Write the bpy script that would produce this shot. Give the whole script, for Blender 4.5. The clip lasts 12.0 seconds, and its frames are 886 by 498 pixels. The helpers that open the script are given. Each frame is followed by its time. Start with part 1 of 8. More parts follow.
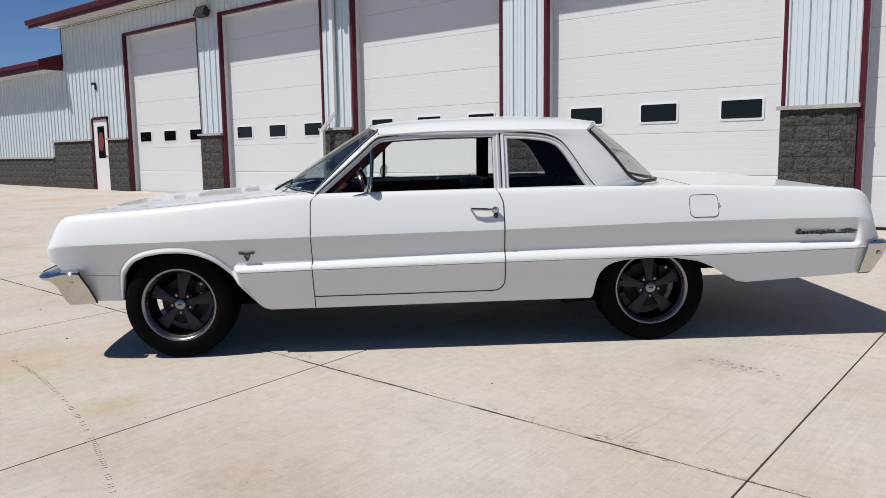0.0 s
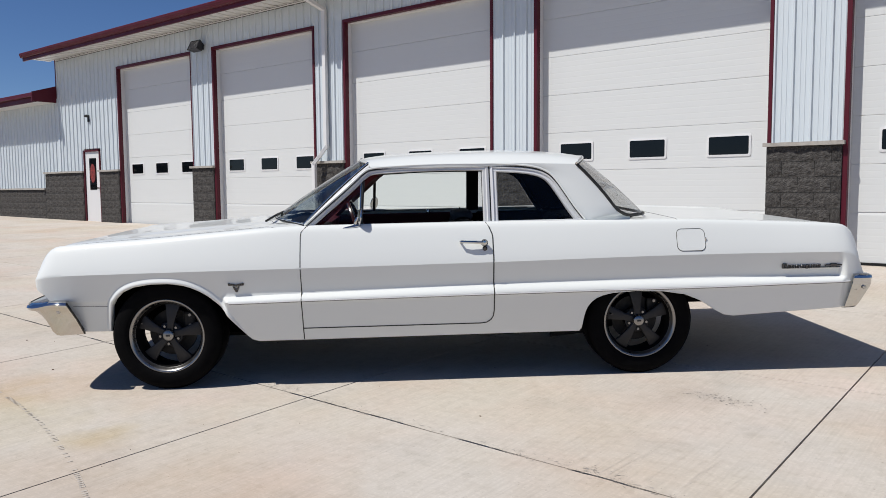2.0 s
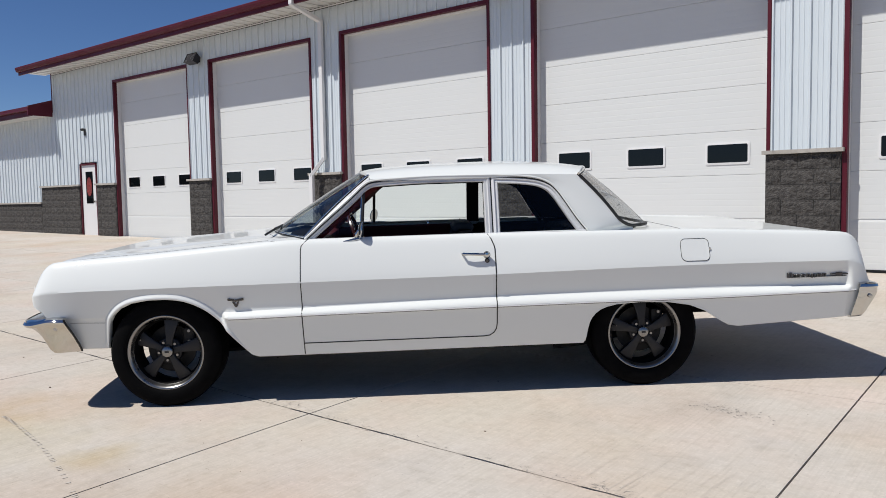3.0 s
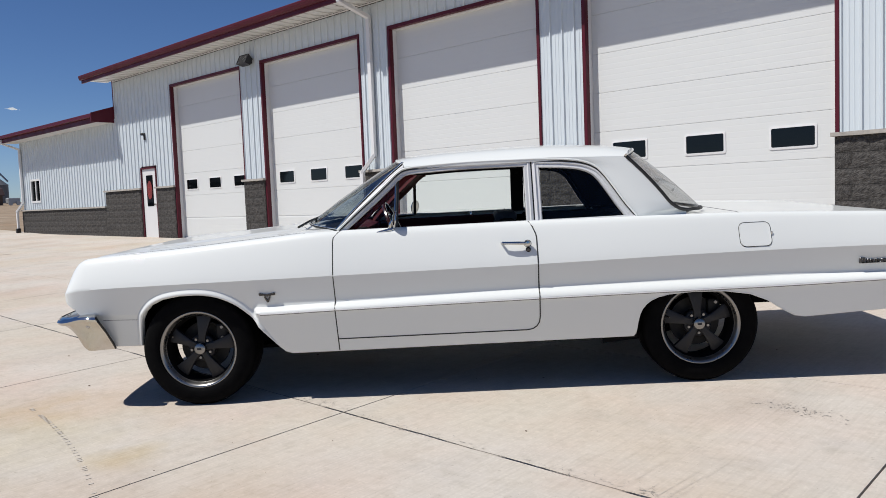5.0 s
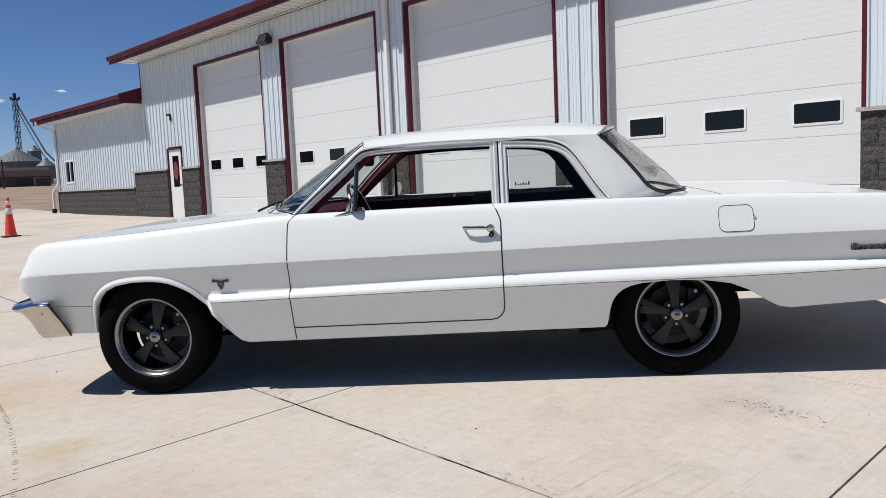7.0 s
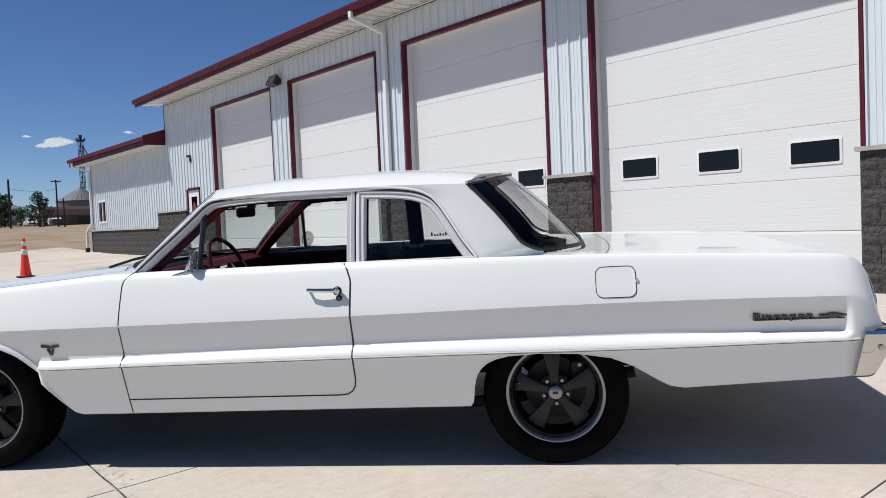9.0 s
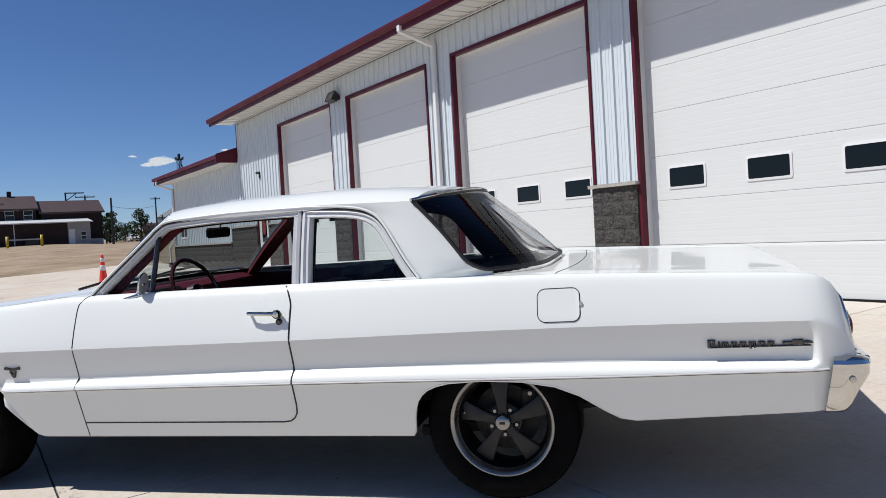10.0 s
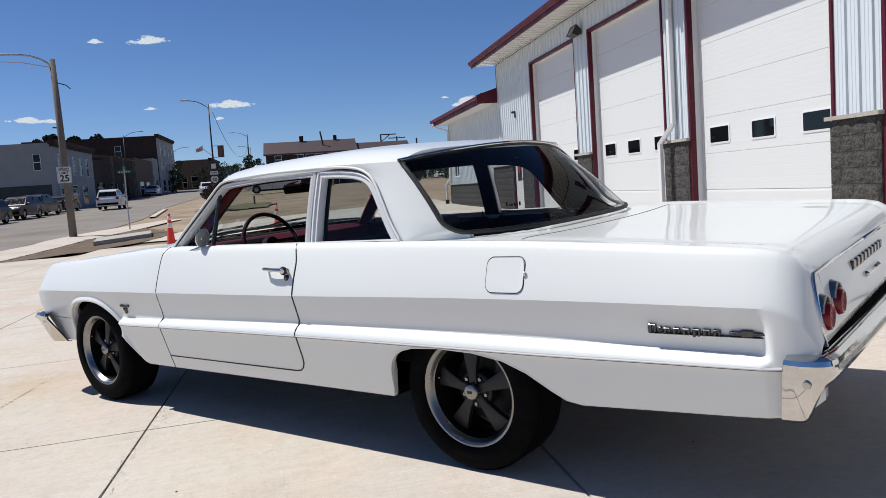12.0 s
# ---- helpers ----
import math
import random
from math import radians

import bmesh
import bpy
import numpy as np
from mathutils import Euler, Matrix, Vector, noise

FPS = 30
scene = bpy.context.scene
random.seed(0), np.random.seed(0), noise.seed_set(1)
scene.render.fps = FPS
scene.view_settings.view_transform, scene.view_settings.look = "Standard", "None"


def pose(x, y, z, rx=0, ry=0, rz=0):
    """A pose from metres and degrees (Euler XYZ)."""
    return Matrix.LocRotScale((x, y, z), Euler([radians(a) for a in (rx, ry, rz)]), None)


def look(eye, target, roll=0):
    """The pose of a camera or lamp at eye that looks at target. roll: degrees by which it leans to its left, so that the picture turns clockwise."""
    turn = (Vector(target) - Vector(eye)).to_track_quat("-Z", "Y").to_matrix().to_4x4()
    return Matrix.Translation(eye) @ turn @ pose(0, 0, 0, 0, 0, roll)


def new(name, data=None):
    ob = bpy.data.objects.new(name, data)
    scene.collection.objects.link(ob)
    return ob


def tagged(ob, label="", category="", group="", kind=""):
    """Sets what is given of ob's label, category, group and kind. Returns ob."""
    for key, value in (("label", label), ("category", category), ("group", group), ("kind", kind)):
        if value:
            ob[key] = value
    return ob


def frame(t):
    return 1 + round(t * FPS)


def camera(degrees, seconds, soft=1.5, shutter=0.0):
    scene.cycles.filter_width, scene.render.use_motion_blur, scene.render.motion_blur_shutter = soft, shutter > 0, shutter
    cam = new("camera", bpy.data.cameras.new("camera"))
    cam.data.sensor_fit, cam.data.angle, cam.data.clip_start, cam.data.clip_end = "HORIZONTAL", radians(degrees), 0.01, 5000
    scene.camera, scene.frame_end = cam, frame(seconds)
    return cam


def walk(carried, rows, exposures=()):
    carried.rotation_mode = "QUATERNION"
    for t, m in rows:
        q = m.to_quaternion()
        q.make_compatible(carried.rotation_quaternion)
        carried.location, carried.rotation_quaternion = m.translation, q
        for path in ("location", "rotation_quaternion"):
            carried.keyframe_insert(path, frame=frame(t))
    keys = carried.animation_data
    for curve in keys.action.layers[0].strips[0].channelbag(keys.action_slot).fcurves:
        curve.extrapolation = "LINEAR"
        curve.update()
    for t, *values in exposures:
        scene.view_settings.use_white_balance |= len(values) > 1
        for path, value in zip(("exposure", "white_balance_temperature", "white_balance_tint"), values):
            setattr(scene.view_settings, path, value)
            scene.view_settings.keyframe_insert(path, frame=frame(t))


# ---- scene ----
cam = camera(60.2, 12.0, soft=0.6)
METRES, EYE, TILT, LEAN, TURN = 4.37, 1.275, 0.0, 0.0, 39.9
ROWS = [
    (0.0, 0.0, 0.0, 0.0, -0.1, -7.15, 0.8),
    (0.5, -0.0016, 0.0001, -0.0002, 0.1, -6.54, 0.7),
    (1.0, 0.0017, -0.0013, 0.0002, -0.03, -5.8, 0.56),
    (1.5, 0.0053, -0.0039, -0.001, -0.31, -5.09, 0.39),
    (2.0, 0.0025, -0.0053, -0.0017, -0.73, -4.62, 0.42),
    (2.5, -0.0025, -0.0015, -0.001, -0.99, -4.33, 0.63),
    (3.0, -0.0038, 0.007, 0.0013, -0.98, -3.89, 0.96),
    (5.0, 0.025, 0.0632, -0.015, 3.38, -3.9, 2.23),
    (5.5, 0.022, 0.0859, -0.0153, 4.37, -4.71, 2.35),
    (6.0, 0.0338, 0.0999, -0.0167, 5.06, -5.43, 2.44),
    (6.5, 0.0758, 0.1082, -0.018, 5.77, -5.63, 2.48),
    (8.5, 0.2777, 0.2449, -0.0018, 8.91, -3.2, 2.34),
    (9.0, 0.3434, 0.2827, -0.0055, 10.36, -2.37, 2.43),
    (9.5, 0.4088, 0.3311, -0.0039, 12.68, -1.78, 2.72),
    (10.0, 0.4855, 0.3603, -0.0038, 16.89, -1.26, 3.24),
    (10.5, 0.5536, 0.3958, -0.0003, 22.27, -1.74, 3.04),
    (11.0, 0.6165, 0.4433, 0.0022, 27.72, -2.9, 3.16),
    (11.5, 0.6982, 0.4804, 0.0052, 33.35, -3.85, 3.62),
    (12.0, 0.7655, 0.536, 0.0033, 39.25, -4.77, 3.85),
]
walk(cam, [(t, pose(0, 0, EYE, TILT, LEAN, TURN) @ pose(METRES * x, METRES * y, METRES * z, 90 + pitch, roll, yaw)) for t, x, y, z, yaw, pitch, roll in ROWS], exposures=((0, -0.13, 6480, 9), (5, -0.07, 6480, 9), (8.5, -0.01, 6420, 9), (12, 0.11, 6400, 9)))

# ---- world and light ----
SUN_EL, SUN_DIR = 57.8, (-0.459, -0.888)
world = bpy.data.worlds.new("sky")
scene.world = world
world.use_nodes = True
wn = world.node_tree.nodes
sky = wn.new("ShaderNodeTexSky")
sky.sky_type = "NISHITA"
sky.sun_disc = False
sky.sun_elevation = radians(SUN_EL)
sky.sun_rotation = math.atan2(SUN_DIR[0], SUN_DIR[1])
sky.air_density, sky.dust_density, sky.ozone_density = 0.7, 0.1, 2.2
wn["Background"].inputs[1].default_value = 0.072
hue = wn.new("ShaderNodeHueSaturation")
hue.inputs["Saturation"].default_value = 1.12
tone = wn.new("ShaderNodeMix")
tone.data_type, tone.blend_type = "RGBA", "MULTIPLY"
tone.inputs[0].default_value = 1.0
tone.inputs[7].default_value = (0.89, 0.97, 1.17, 1)
world.node_tree.links.new(sky.outputs[0], hue.inputs["Color"])
world.node_tree.links.new(hue.outputs[0], tone.inputs[6])
world.node_tree.links.new(tone.outputs[2], wn["Background"].inputs[0])
sun = new("sun", bpy.data.lights.new("sun", "SUN"))
sun.data.energy, sun.data.angle, sun.data.color = 5.0, radians(0.53), (1.0, 0.96, 0.90)
sun.matrix_world = look((SUN_DIR[0] * 40, SUN_DIR[1] * 40, 40 * math.tan(radians(SUN_EL))), (0, 0, 0))
sun.location = (-20, -20, 60)


# ---- materials ----
def mat(name, col, rough=0.6, metal=0.0, var=0.12, scale=6.0, fine=60.0, bump=0.0, coat=0.0, spec=0.5, tint=None, stretch=(1, 1, 1), island=0.0, coat_rough=0.03, rvar=0.08):
    """A surface with grain at two scales, in metres of the object's own space."""
    m = bpy.data.materials.new(name)
    m.use_nodes = True
    nt = m.node_tree
    b = nt.nodes["Principled BSDF"]
    L = nt.links.new
    geo = nt.nodes.new("ShaderNodeTexCoord")
    mp = nt.nodes.new("ShaderNodeMapping")
    mp.inputs["Scale"].default_value = stretch
    L(geo.outputs["Object"], mp.inputs["Vector"])
    big, small = nt.nodes.new("ShaderNodeTexNoise"), nt.nodes.new("ShaderNodeTexNoise")
    for n, s, d in ((big, scale, 5), (small, fine, 3)):
        n.inputs["Scale"].default_value = s
        n.inputs["Detail"].default_value = d
        L(mp.outputs[0], n.inputs["Vector"])
    mix = nt.nodes.new("ShaderNodeMix")
    mix.data_type = "RGBA"
    t = tint or [c * 0.6 for c in col]
    mix.inputs[6].default_value = (*col, 1)
    mix.inputs[7].default_value = (*t, 1)
    add = nt.nodes.new("ShaderNodeMath")
    add.operation = "MULTIPLY_ADD"
    L(small.outputs["Fac"], add.inputs[0])
    add.inputs[1].default_value = 0.6
    L(big.outputs["Fac"], add.inputs[2])
    ramp = nt.nodes.new("ShaderNodeMapRange")
    ramp.inputs[1].default_value, ramp.inputs[2].default_value = 0.55, 1.1
    ramp.inputs[3].default_value, ramp.inputs[4].default_value = 0.0, var * 2.2
    L(add.outputs[0], ramp.inputs[0])
    if island:
        info = nt.nodes.new("ShaderNodeObjectInfo")
        ma = nt.nodes.new("ShaderNodeMath")
        ma.operation = "MULTIPLY_ADD"
        L(info.outputs["Random"], ma.inputs[0])
        ma.inputs[1].default_value = island
        L(ramp.outputs[0], ma.inputs[2])
        L(ma.outputs[0], mix.inputs[0])
    else:
        L(ramp.outputs[0], mix.inputs[0])
    L(mix.outputs[2], b.inputs["Base Color"])
    rr = nt.nodes.new("ShaderNodeMapRange")
    rr.inputs[1].default_value, rr.inputs[2].default_value = 0.3, 0.7
    rr.inputs[3].default_value, rr.inputs[4].default_value = max(0.02, rough - rvar), min(1, rough + rvar)
    L(big.outputs["Fac"], rr.inputs[0])
    L(rr.outputs[0], b.inputs["Roughness"])
    b.inputs["Metallic"].default_value = metal
    b.inputs["Specular IOR Level"].default_value = spec
    if coat:
        b.inputs["Coat Weight"].default_value = coat
        b.inputs["Coat Roughness"].default_value = coat_rough
    if bump:
        bp = nt.nodes.new("ShaderNodeBump")
        bp.inputs["Strength"].default_value = 1.0
        bp.inputs["Distance"].default_value = bump
        L(add.outputs[0], bp.inputs["Height"])
        L(bp.outputs[0], b.inputs["Normal"])
    return m


def glass(name, col=(0.9, 0.95, 0.93), rough=0.0, opacity=0.0):
    """Thin glass: clear with a reflecting face, or partly dark where it is tinted."""
    m = bpy.data.materials.new(name)
    m.use_nodes = True
    nt = m.node_tree
    nt.nodes.remove(nt.nodes["Principled BSDF"])
    tr, gl, mx = nt.nodes.new("ShaderNodeBsdfTransparent"), nt.nodes.new("ShaderNodeBsdfGlossy"), nt.nodes.new("ShaderNodeMixShader")
    lw, pw, fr = nt.nodes.new("ShaderNodeLayerWeight"), nt.nodes.new("ShaderNodeMath"), nt.nodes.new("ShaderNodeMapRange")
    lw.inputs[0].default_value = 0.5
    pw.operation = "POWER"
    pw.inputs[1].default_value = 5.2
    fr.inputs[3].default_value, fr.inputs[4].default_value = 0.022, 0.95
    nt.links.new(lw.outputs["Facing"], pw.inputs[0])
    nt.links.new(pw.outputs[0], fr.inputs[0])
    tr.inputs[0].default_value = (*[c * (1 - opacity) for c in col], 1)
    gl.inputs["Roughness"].default_value = rough
    L = nt.links.new
    L(fr.outputs[0], mx.inputs[0])
    L(tr.outputs[0], mx.inputs[1])
    L(gl.outputs[0], mx.inputs[2])
    L(mx.outputs[0], nt.nodes["Material Output"].inputs[0])
    return m


PAINT = mat("white_car_paint", (0.7268, 0.7452, 0.7268), 0.36, var=0.015, scale=2, fine=300, coat=0.6, spec=0.25, tint=(0.69, 0.713, 0.6946), rvar=0.03, coat_rough=0.03)
FRAME = mat("brushed_window_frame", (0.6438, 0.6482, 0.6525), 0.32, metal=0.1, var=0.05, scale=5, fine=200)
CHROME = mat("chrome", (0.60, 0.60, 0.59), 0.07, metal=1.0, var=0.08, scale=9, fine=150, rvar=0.04)
DULLMIRROR = mat("dull_mirror_glass", (0.62, 0.62, 0.61), 0.42, metal=0.75, var=0.05, scale=20, fine=300)
BADGE = mat("dark_chrome_badge", (0.10, 0.10, 0.105), 0.2, metal=1.0, var=0.3, scale=60)
POLISH = mat("polished_aluminium", (0.50, 0.495, 0.485), 0.22, metal=1.0, var=0.08, scale=9, fine=200)
RIMLIP = mat("machined_rim_lip", (0.29, 0.285, 0.28), 0.3, metal=1.0, var=0.12, scale=12, fine=200)
WHEELGREY = mat("dark_grey_wheel_paint", (0.017, 0.017, 0.019), 0.5, metal=0.2, var=0.1, scale=15, fine=200)
RUBBER = mat("tyre_rubber", (0.003915, 0.003915, 0.00435), 0.85, var=0.25, scale=20, fine=250, bump=0.0008, spec=0.06)
SEAL = mat("black_rubber_seal", (0.01044, 0.01044, 0.01044), 0.5, var=0.2)
BLACK = mat("black_underbody", (0.00348, 0.00348, 0.00348), 0.9, spec=0.1, var=0.3, scale=10)
IRON = mat("brake_iron", (0.026, 0.025, 0.024), 0.6, metal=0.5, var=0.3, scale=30)
VINYL = mat("black_vinyl", (0.01044, 0.00957, 0.01044), 0.8, var=0.2, scale=12, fine=220, bump=0.0006, spec=0.08)
MAROON = mat("maroon_vinyl", (0.06525, 0.00522, 0.0087), 0.6, var=0.2, scale=9, fine=200, bump=0.0005, spec=0.2)
DASHRED = mat("dark_maroon_dash", (0.062, 0.0065, 0.012), 0.5, var=0.2, scale=9, fine=200, spec=0.2)
WHEELRIM = mat("maroon_steering_wheel", (0.03915, 0.01044, 0.01044), 0.2, var=0.2, coat=0.5)
CLOTH = mat("grey_cloth", (0.0783, 0.0783, 0.087), 0.85, var=0.3, scale=20, bump=0.002)
REDLENS = mat("red_lens", (0.2088, 0.00174, 0.0087), 0.25, var=0.15, scale=20, coat=0.25, spec=0.3)
CLEAR = glass("clear_glass")
WINDSCREEN = glass("lightly_tinted_windscreen", (0.56, 0.61, 0.61))
TINTED = glass("tinted_glass", (0.80, 0.82, 0.82))
BACKGLASS = glass("smoked_back_glass", (0.73, 0.73, 0.73))
SIDING = mat("white_ribbed_steel", (0.595, 0.652, 0.688), 0.42, var=0.05, scale=1.2, fine=25, tint=(0.5394, 0.5742, 0.609), stretch=(1, 1, 0.4))
DOORWHITE = mat("white_door_panel", (0.648, 0.662, 0.655), 0.48, var=0.05, scale=1.5, fine=90, tint=(0.59, 0.60, 0.59), island=0.06, bump=0.0004)
VINYLWHITE = mat("white_moulding", (0.696, 0.696, 0.696), 0.4, var=0.05, scale=3, tint=(0.5916, 0.5916, 0.5829))
REDTRIM = mat("burgundy_trim_steel", (0.08265, 0.00609, 0.01566), 0.45, spec=0.3, var=0.12, scale=3, fine=60)
SOFFIT = mat("white_soffit", (0.6786, 0.6786, 0.6612), 0.5, var=0.06, scale=2)
BLOCK = mat("charcoal_split_block", (0.1175, 0.1105, 0.1044), 0.95, var=0.40, scale=19, fine=70, bump=0.03, tint=(0.0261, 0.02436, 0.02349), island=0.10, spec=0.2)
MORTAR = mat("grey_mortar", (0.1131, 0.1079, 0.1018), 0.95, var=0.2, scale=20, bump=0.002)
CAPSTONE = mat("light_sill_stone", (0.4002, 0.3741, 0.3393), 0.85, var=0.2, scale=14, bump=0.006)
DARKGLASS = mat("dark_door_glass", (0.00348, 0.00435, 0.00522), 0.04, var=0.2, scale=3, rvar=0.01, spec=0.3)
LAMPGLASS = mat("grey_lamp_glass", (0.10, 0.10, 0.105), 0.25, var=0.3, scale=9)
LAMPBLACK = mat("black_lamp_housing", (0.0174, 0.0174, 0.01914), 0.5, var=0.2)
CONCRETE = mat("pale_concrete", (0.548, 0.508, 0.461), 0.85, var=0.20, scale=0.9, fine=14, bump=0.0012, tint=(0.4089, 0.3654, 0.3045), island=0.10, spec=0.12)


def weather(m, stains):
    """Broom lines, cloudy blotches and rust stains on a concrete material."""
    nt = m.node_tree
    b = nt.nodes["Principled BSDF"]
    L = nt.links.new
    geo = nt.nodes.new("ShaderNodeTexCoord")

    def tex(scale, detail, stretch=(1, 1, 1), rot=0.0):
        mp, n = nt.nodes.new("ShaderNodeMapping"), nt.nodes.new("ShaderNodeTexNoise")
        mp.inputs["Scale"].default_value = stretch
        mp.inputs["Rotation"].default_value = (0, 0, rot)
        n.inputs["Scale"].default_value, n.inputs["Detail"].default_value = scale, detail
        L(geo.outputs["Object"], mp.inputs["Vector"])
        L(mp.outputs[0], n.inputs["Vector"])
        return n.outputs["Fac"]

    def layer(col, fac, lo, hi, amount, op="MULTIPLY"):
        rg, mx = nt.nodes.new("ShaderNodeMapRange"), nt.nodes.new("ShaderNodeMix")
        rg.inputs[1].default_value, rg.inputs[2].default_value, rg.inputs[4].default_value = lo, hi, amount
        mx.data_type, mx.blend_type = "RGBA", op
        mx.inputs[7].default_value = (*col, 1)
        L(fac, rg.inputs[0])
        L(rg.outputs[0], mx.inputs[0])
        L(b.inputs["Base Color"].links[0].from_socket, mx.inputs[6])
        L(mx.outputs[2], b.inputs["Base Color"])

    layer((0.80, 0.79, 0.78), tex(1.0, 2, (70, 2.2, 1)), 0.42, 0.72, 0.36)
    layer((0.86, 0.83, 0.79), tex(0.45, 6), 0.48, 0.68, 0.5)
    layer((1.06, 1.03, 1.03), tex(1.6, 5), 0.5, 0.7, 0.8)
    layer((0.80, 0.78, 0.76), tex(5.0, 8), 0.58, 0.76, 0.35)
    layer((0.86, 0.85, 0.83), tex(17.0, 9), 0.50, 0.64, 0.4)
    layer((1.12, 1.12, 1.12), tex(60.0, 6), 0.52, 0.66, 0.6)
    layer((0.45, 0.43, 0.40), tex(110.0, 2), 0.70, 0.76, 0.6)
    layer((1.05, 0.985, 0.96), tex(0.9, 4), 0.46, 0.62, 0.6)
    layer((0.55, 0.53, 0.50), tex(38.0, 3), 0.68, 0.76, 0.4)
    layer((1.0, 0.98, 0.91), tex(0.55, 4, (1, 1, 1), 0.9), 0.47, 0.62, 0.6)
    layer((1.03, 0.965, 0.945), tex(0.7, 5, (1, 1, 1), 2.1), 0.52, 0.66, 0.8)
    layer((0.87, 0.88, 0.90), tex(2.3, 7, (1, 1, 1), 1.3), 0.55, 0.70, 0.5)
    layer((0.80, 0.79, 0.77), tex(1.0, 3, (3.0, 160, 1), 0.12), 0.56, 0.74, 0.35)
    for (x, y, r, col, amount) in stains:
        ds, wob = nt.nodes.new("ShaderNodeVectorMath"), nt.nodes.new("ShaderNodeMath")
        ds.operation = "DISTANCE"
        L(geo.outputs["Object"], ds.inputs[0])
        ds.inputs[1].default_value = (x, y, 0.05)
        wob.operation = "MULTIPLY_ADD"
        L(tex(3.0, 6), wob.inputs[0])
        wob.inputs[1].default_value = r * 1.6
        L(ds.outputs["Value"], wob.inputs[2])
        layer(col, wob.outputs[0], r * 1.9, r * 0.8, amount)


weather(CONCRETE, ((-3.83, 1.86, 0.22, (0.84, 0.71, 0.44), 0.75), (-5.2, 1.9, 0.5, (0.88, 0.74, 0.58), 0.5), (-5.0, 3.4, 0.6, (0.84, 0.76, 0.66), 0.5), (-1.66, 4.35, 0.35, (0.72, 0.70, 0.68), 0.4), (-2.6, 1.7, 0.7, (0.92, 0.82, 0.72), 0.5), (-4.7, 1.75, 0.8, (0.97, 0.94, 0.80), 0.7)))
SPALL = mat("spalled_concrete", (0.29, 0.272, 0.25), 0.95, var=0.3, scale=30, bump=0.002)
JOINT = mat("dark_joint_filler", (0.026, 0.024, 0.023), 0.9, var=0.3, scale=12)
GRAVEL = mat("tan_gravel", (0.352, 0.277, 0.196), 0.95, var=0.45, scale=0.45, fine=7, bump=0.03, tint=(0.1914, 0.1392, 0.087))
weather(GRAVEL, ((-38.0, 4.5, 3.0, (0.62, 0.60, 0.42), 0.7), (-41.5, 1.5, 3.5, (0.55, 0.56, 0.40), 0.8), (-46.0, 9.0, 4.0, (0.85, 0.80, 0.70), 0.6)))
ASPHALT = mat("worn_grey_asphalt", (0.225, 0.205, 0.18), 0.92, var=0.25, scale=0.3, fine=8, bump=0.005, tint=(0.13, 0.118, 0.105))
weather(ASPHALT, ((-40.0, -9.0, 2.0, (0.6, 0.6, 0.6), 0.6), (-52.0, -8.5, 3.0, (0.7, 0.68, 0.66), 0.6), (-47.0, -13.0, 2.5, (0.62, 0.62, 0.62), 0.6)))
DIRT = mat("bare_soil", (0.1479, 0.1001, 0.0609), 0.95, var=0.4, scale=2, fine=15, bump=0.03, tint=(0.0783, 0.0522, 0.0348))
LEAF = mat("tree_leaves", (0.034, 0.055, 0.021), 0.75, var=0.4, scale=2, fine=9, tint=(0.016, 0.028, 0.011), spec=0.2)
BARK = mat("bark", (0.0957, 0.0696, 0.0522), 0.9, var=0.3, scale=8, bump=0.01)
BRICK = mat("dark_red_brick", (0.03132, 0.0174, 0.01566), 0.9, var=0.3, scale=1.5, fine=12, tint=(0.02175, 0.01305, 0.01218))
BROWNROOF = mat("brown_metal_roof", (0.05394, 0.02958, 0.02784), 0.55, var=0.15, scale=1, stretch=(1, 6, 1))
WHITEROOF = mat("white_metal_roof", (0.5742, 0.5829, 0.5829), 0.5, var=0.1, scale=1)
STUCCO = mat("pale_stucco", (0.3654, 0.3654, 0.3654), 0.9, var=0.2, scale=0.8, tint=(0.1914, 0.1914, 0.1914))
GREYSIDING = mat("grey_painted_siding", (0.25, 0.28, 0.31), 0.85, var=0.2, scale=0.8, tint=(0.18, 0.20, 0.22))
DARKBASE = mat("dark_painted_base", (0.035, 0.05, 0.055), 0.85, var=0.25, scale=1.5)
TANBRICK = mat("tan_brick", (0.1131, 0.08265, 0.0609), 0.9, var=0.2, scale=1.2, fine=10)
GREYMETAL = mat("galvanised_steel", (0.42, 0.44, 0.46), 0.5, metal=0.6, var=0.12, scale=1, stretch=(1, 1, 5))
BINSTEEL = mat("dull_bin_steel", (0.1479, 0.1566, 0.1653), 0.55, metal=0.3, var=0.15, scale=1)
WOODPOLE = mat("weathered_wood_pole", (0.1653, 0.1436, 0.1261), 0.9, var=0.3, scale=5, stretch=(4, 4, 0.4), bump=0.004)
POLEMETAL = mat("dark_bronze_pole", (0.0348, 0.03219, 0.03045), 0.5, metal=0.4, var=0.2)
ORANGE = mat("orange_cone_plastic", (0.7656, 0.0435, 0.0261), 0.5, var=0.12, scale=6)
BANDWHITE = mat("white_reflective_band", (0.6264, 0.6177, 0.609), 0.4, var=0.12, scale=15)
CONEBASE = mat("black_cone_base", (0.0174, 0.0174, 0.0174), 0.8, var=0.2)
SIGNWHITE = mat("white_sign_face", (0.6264, 0.6351, 0.6351), 0.45, var=0.06)
INK = mat("black_sign_ink", (0.0087, 0.0087, 0.0087), 0.6, var=0.1)
SIGNGREEN = mat("green_sign_face", (0.006, 0.07, 0.045), 0.4, var=0.1)
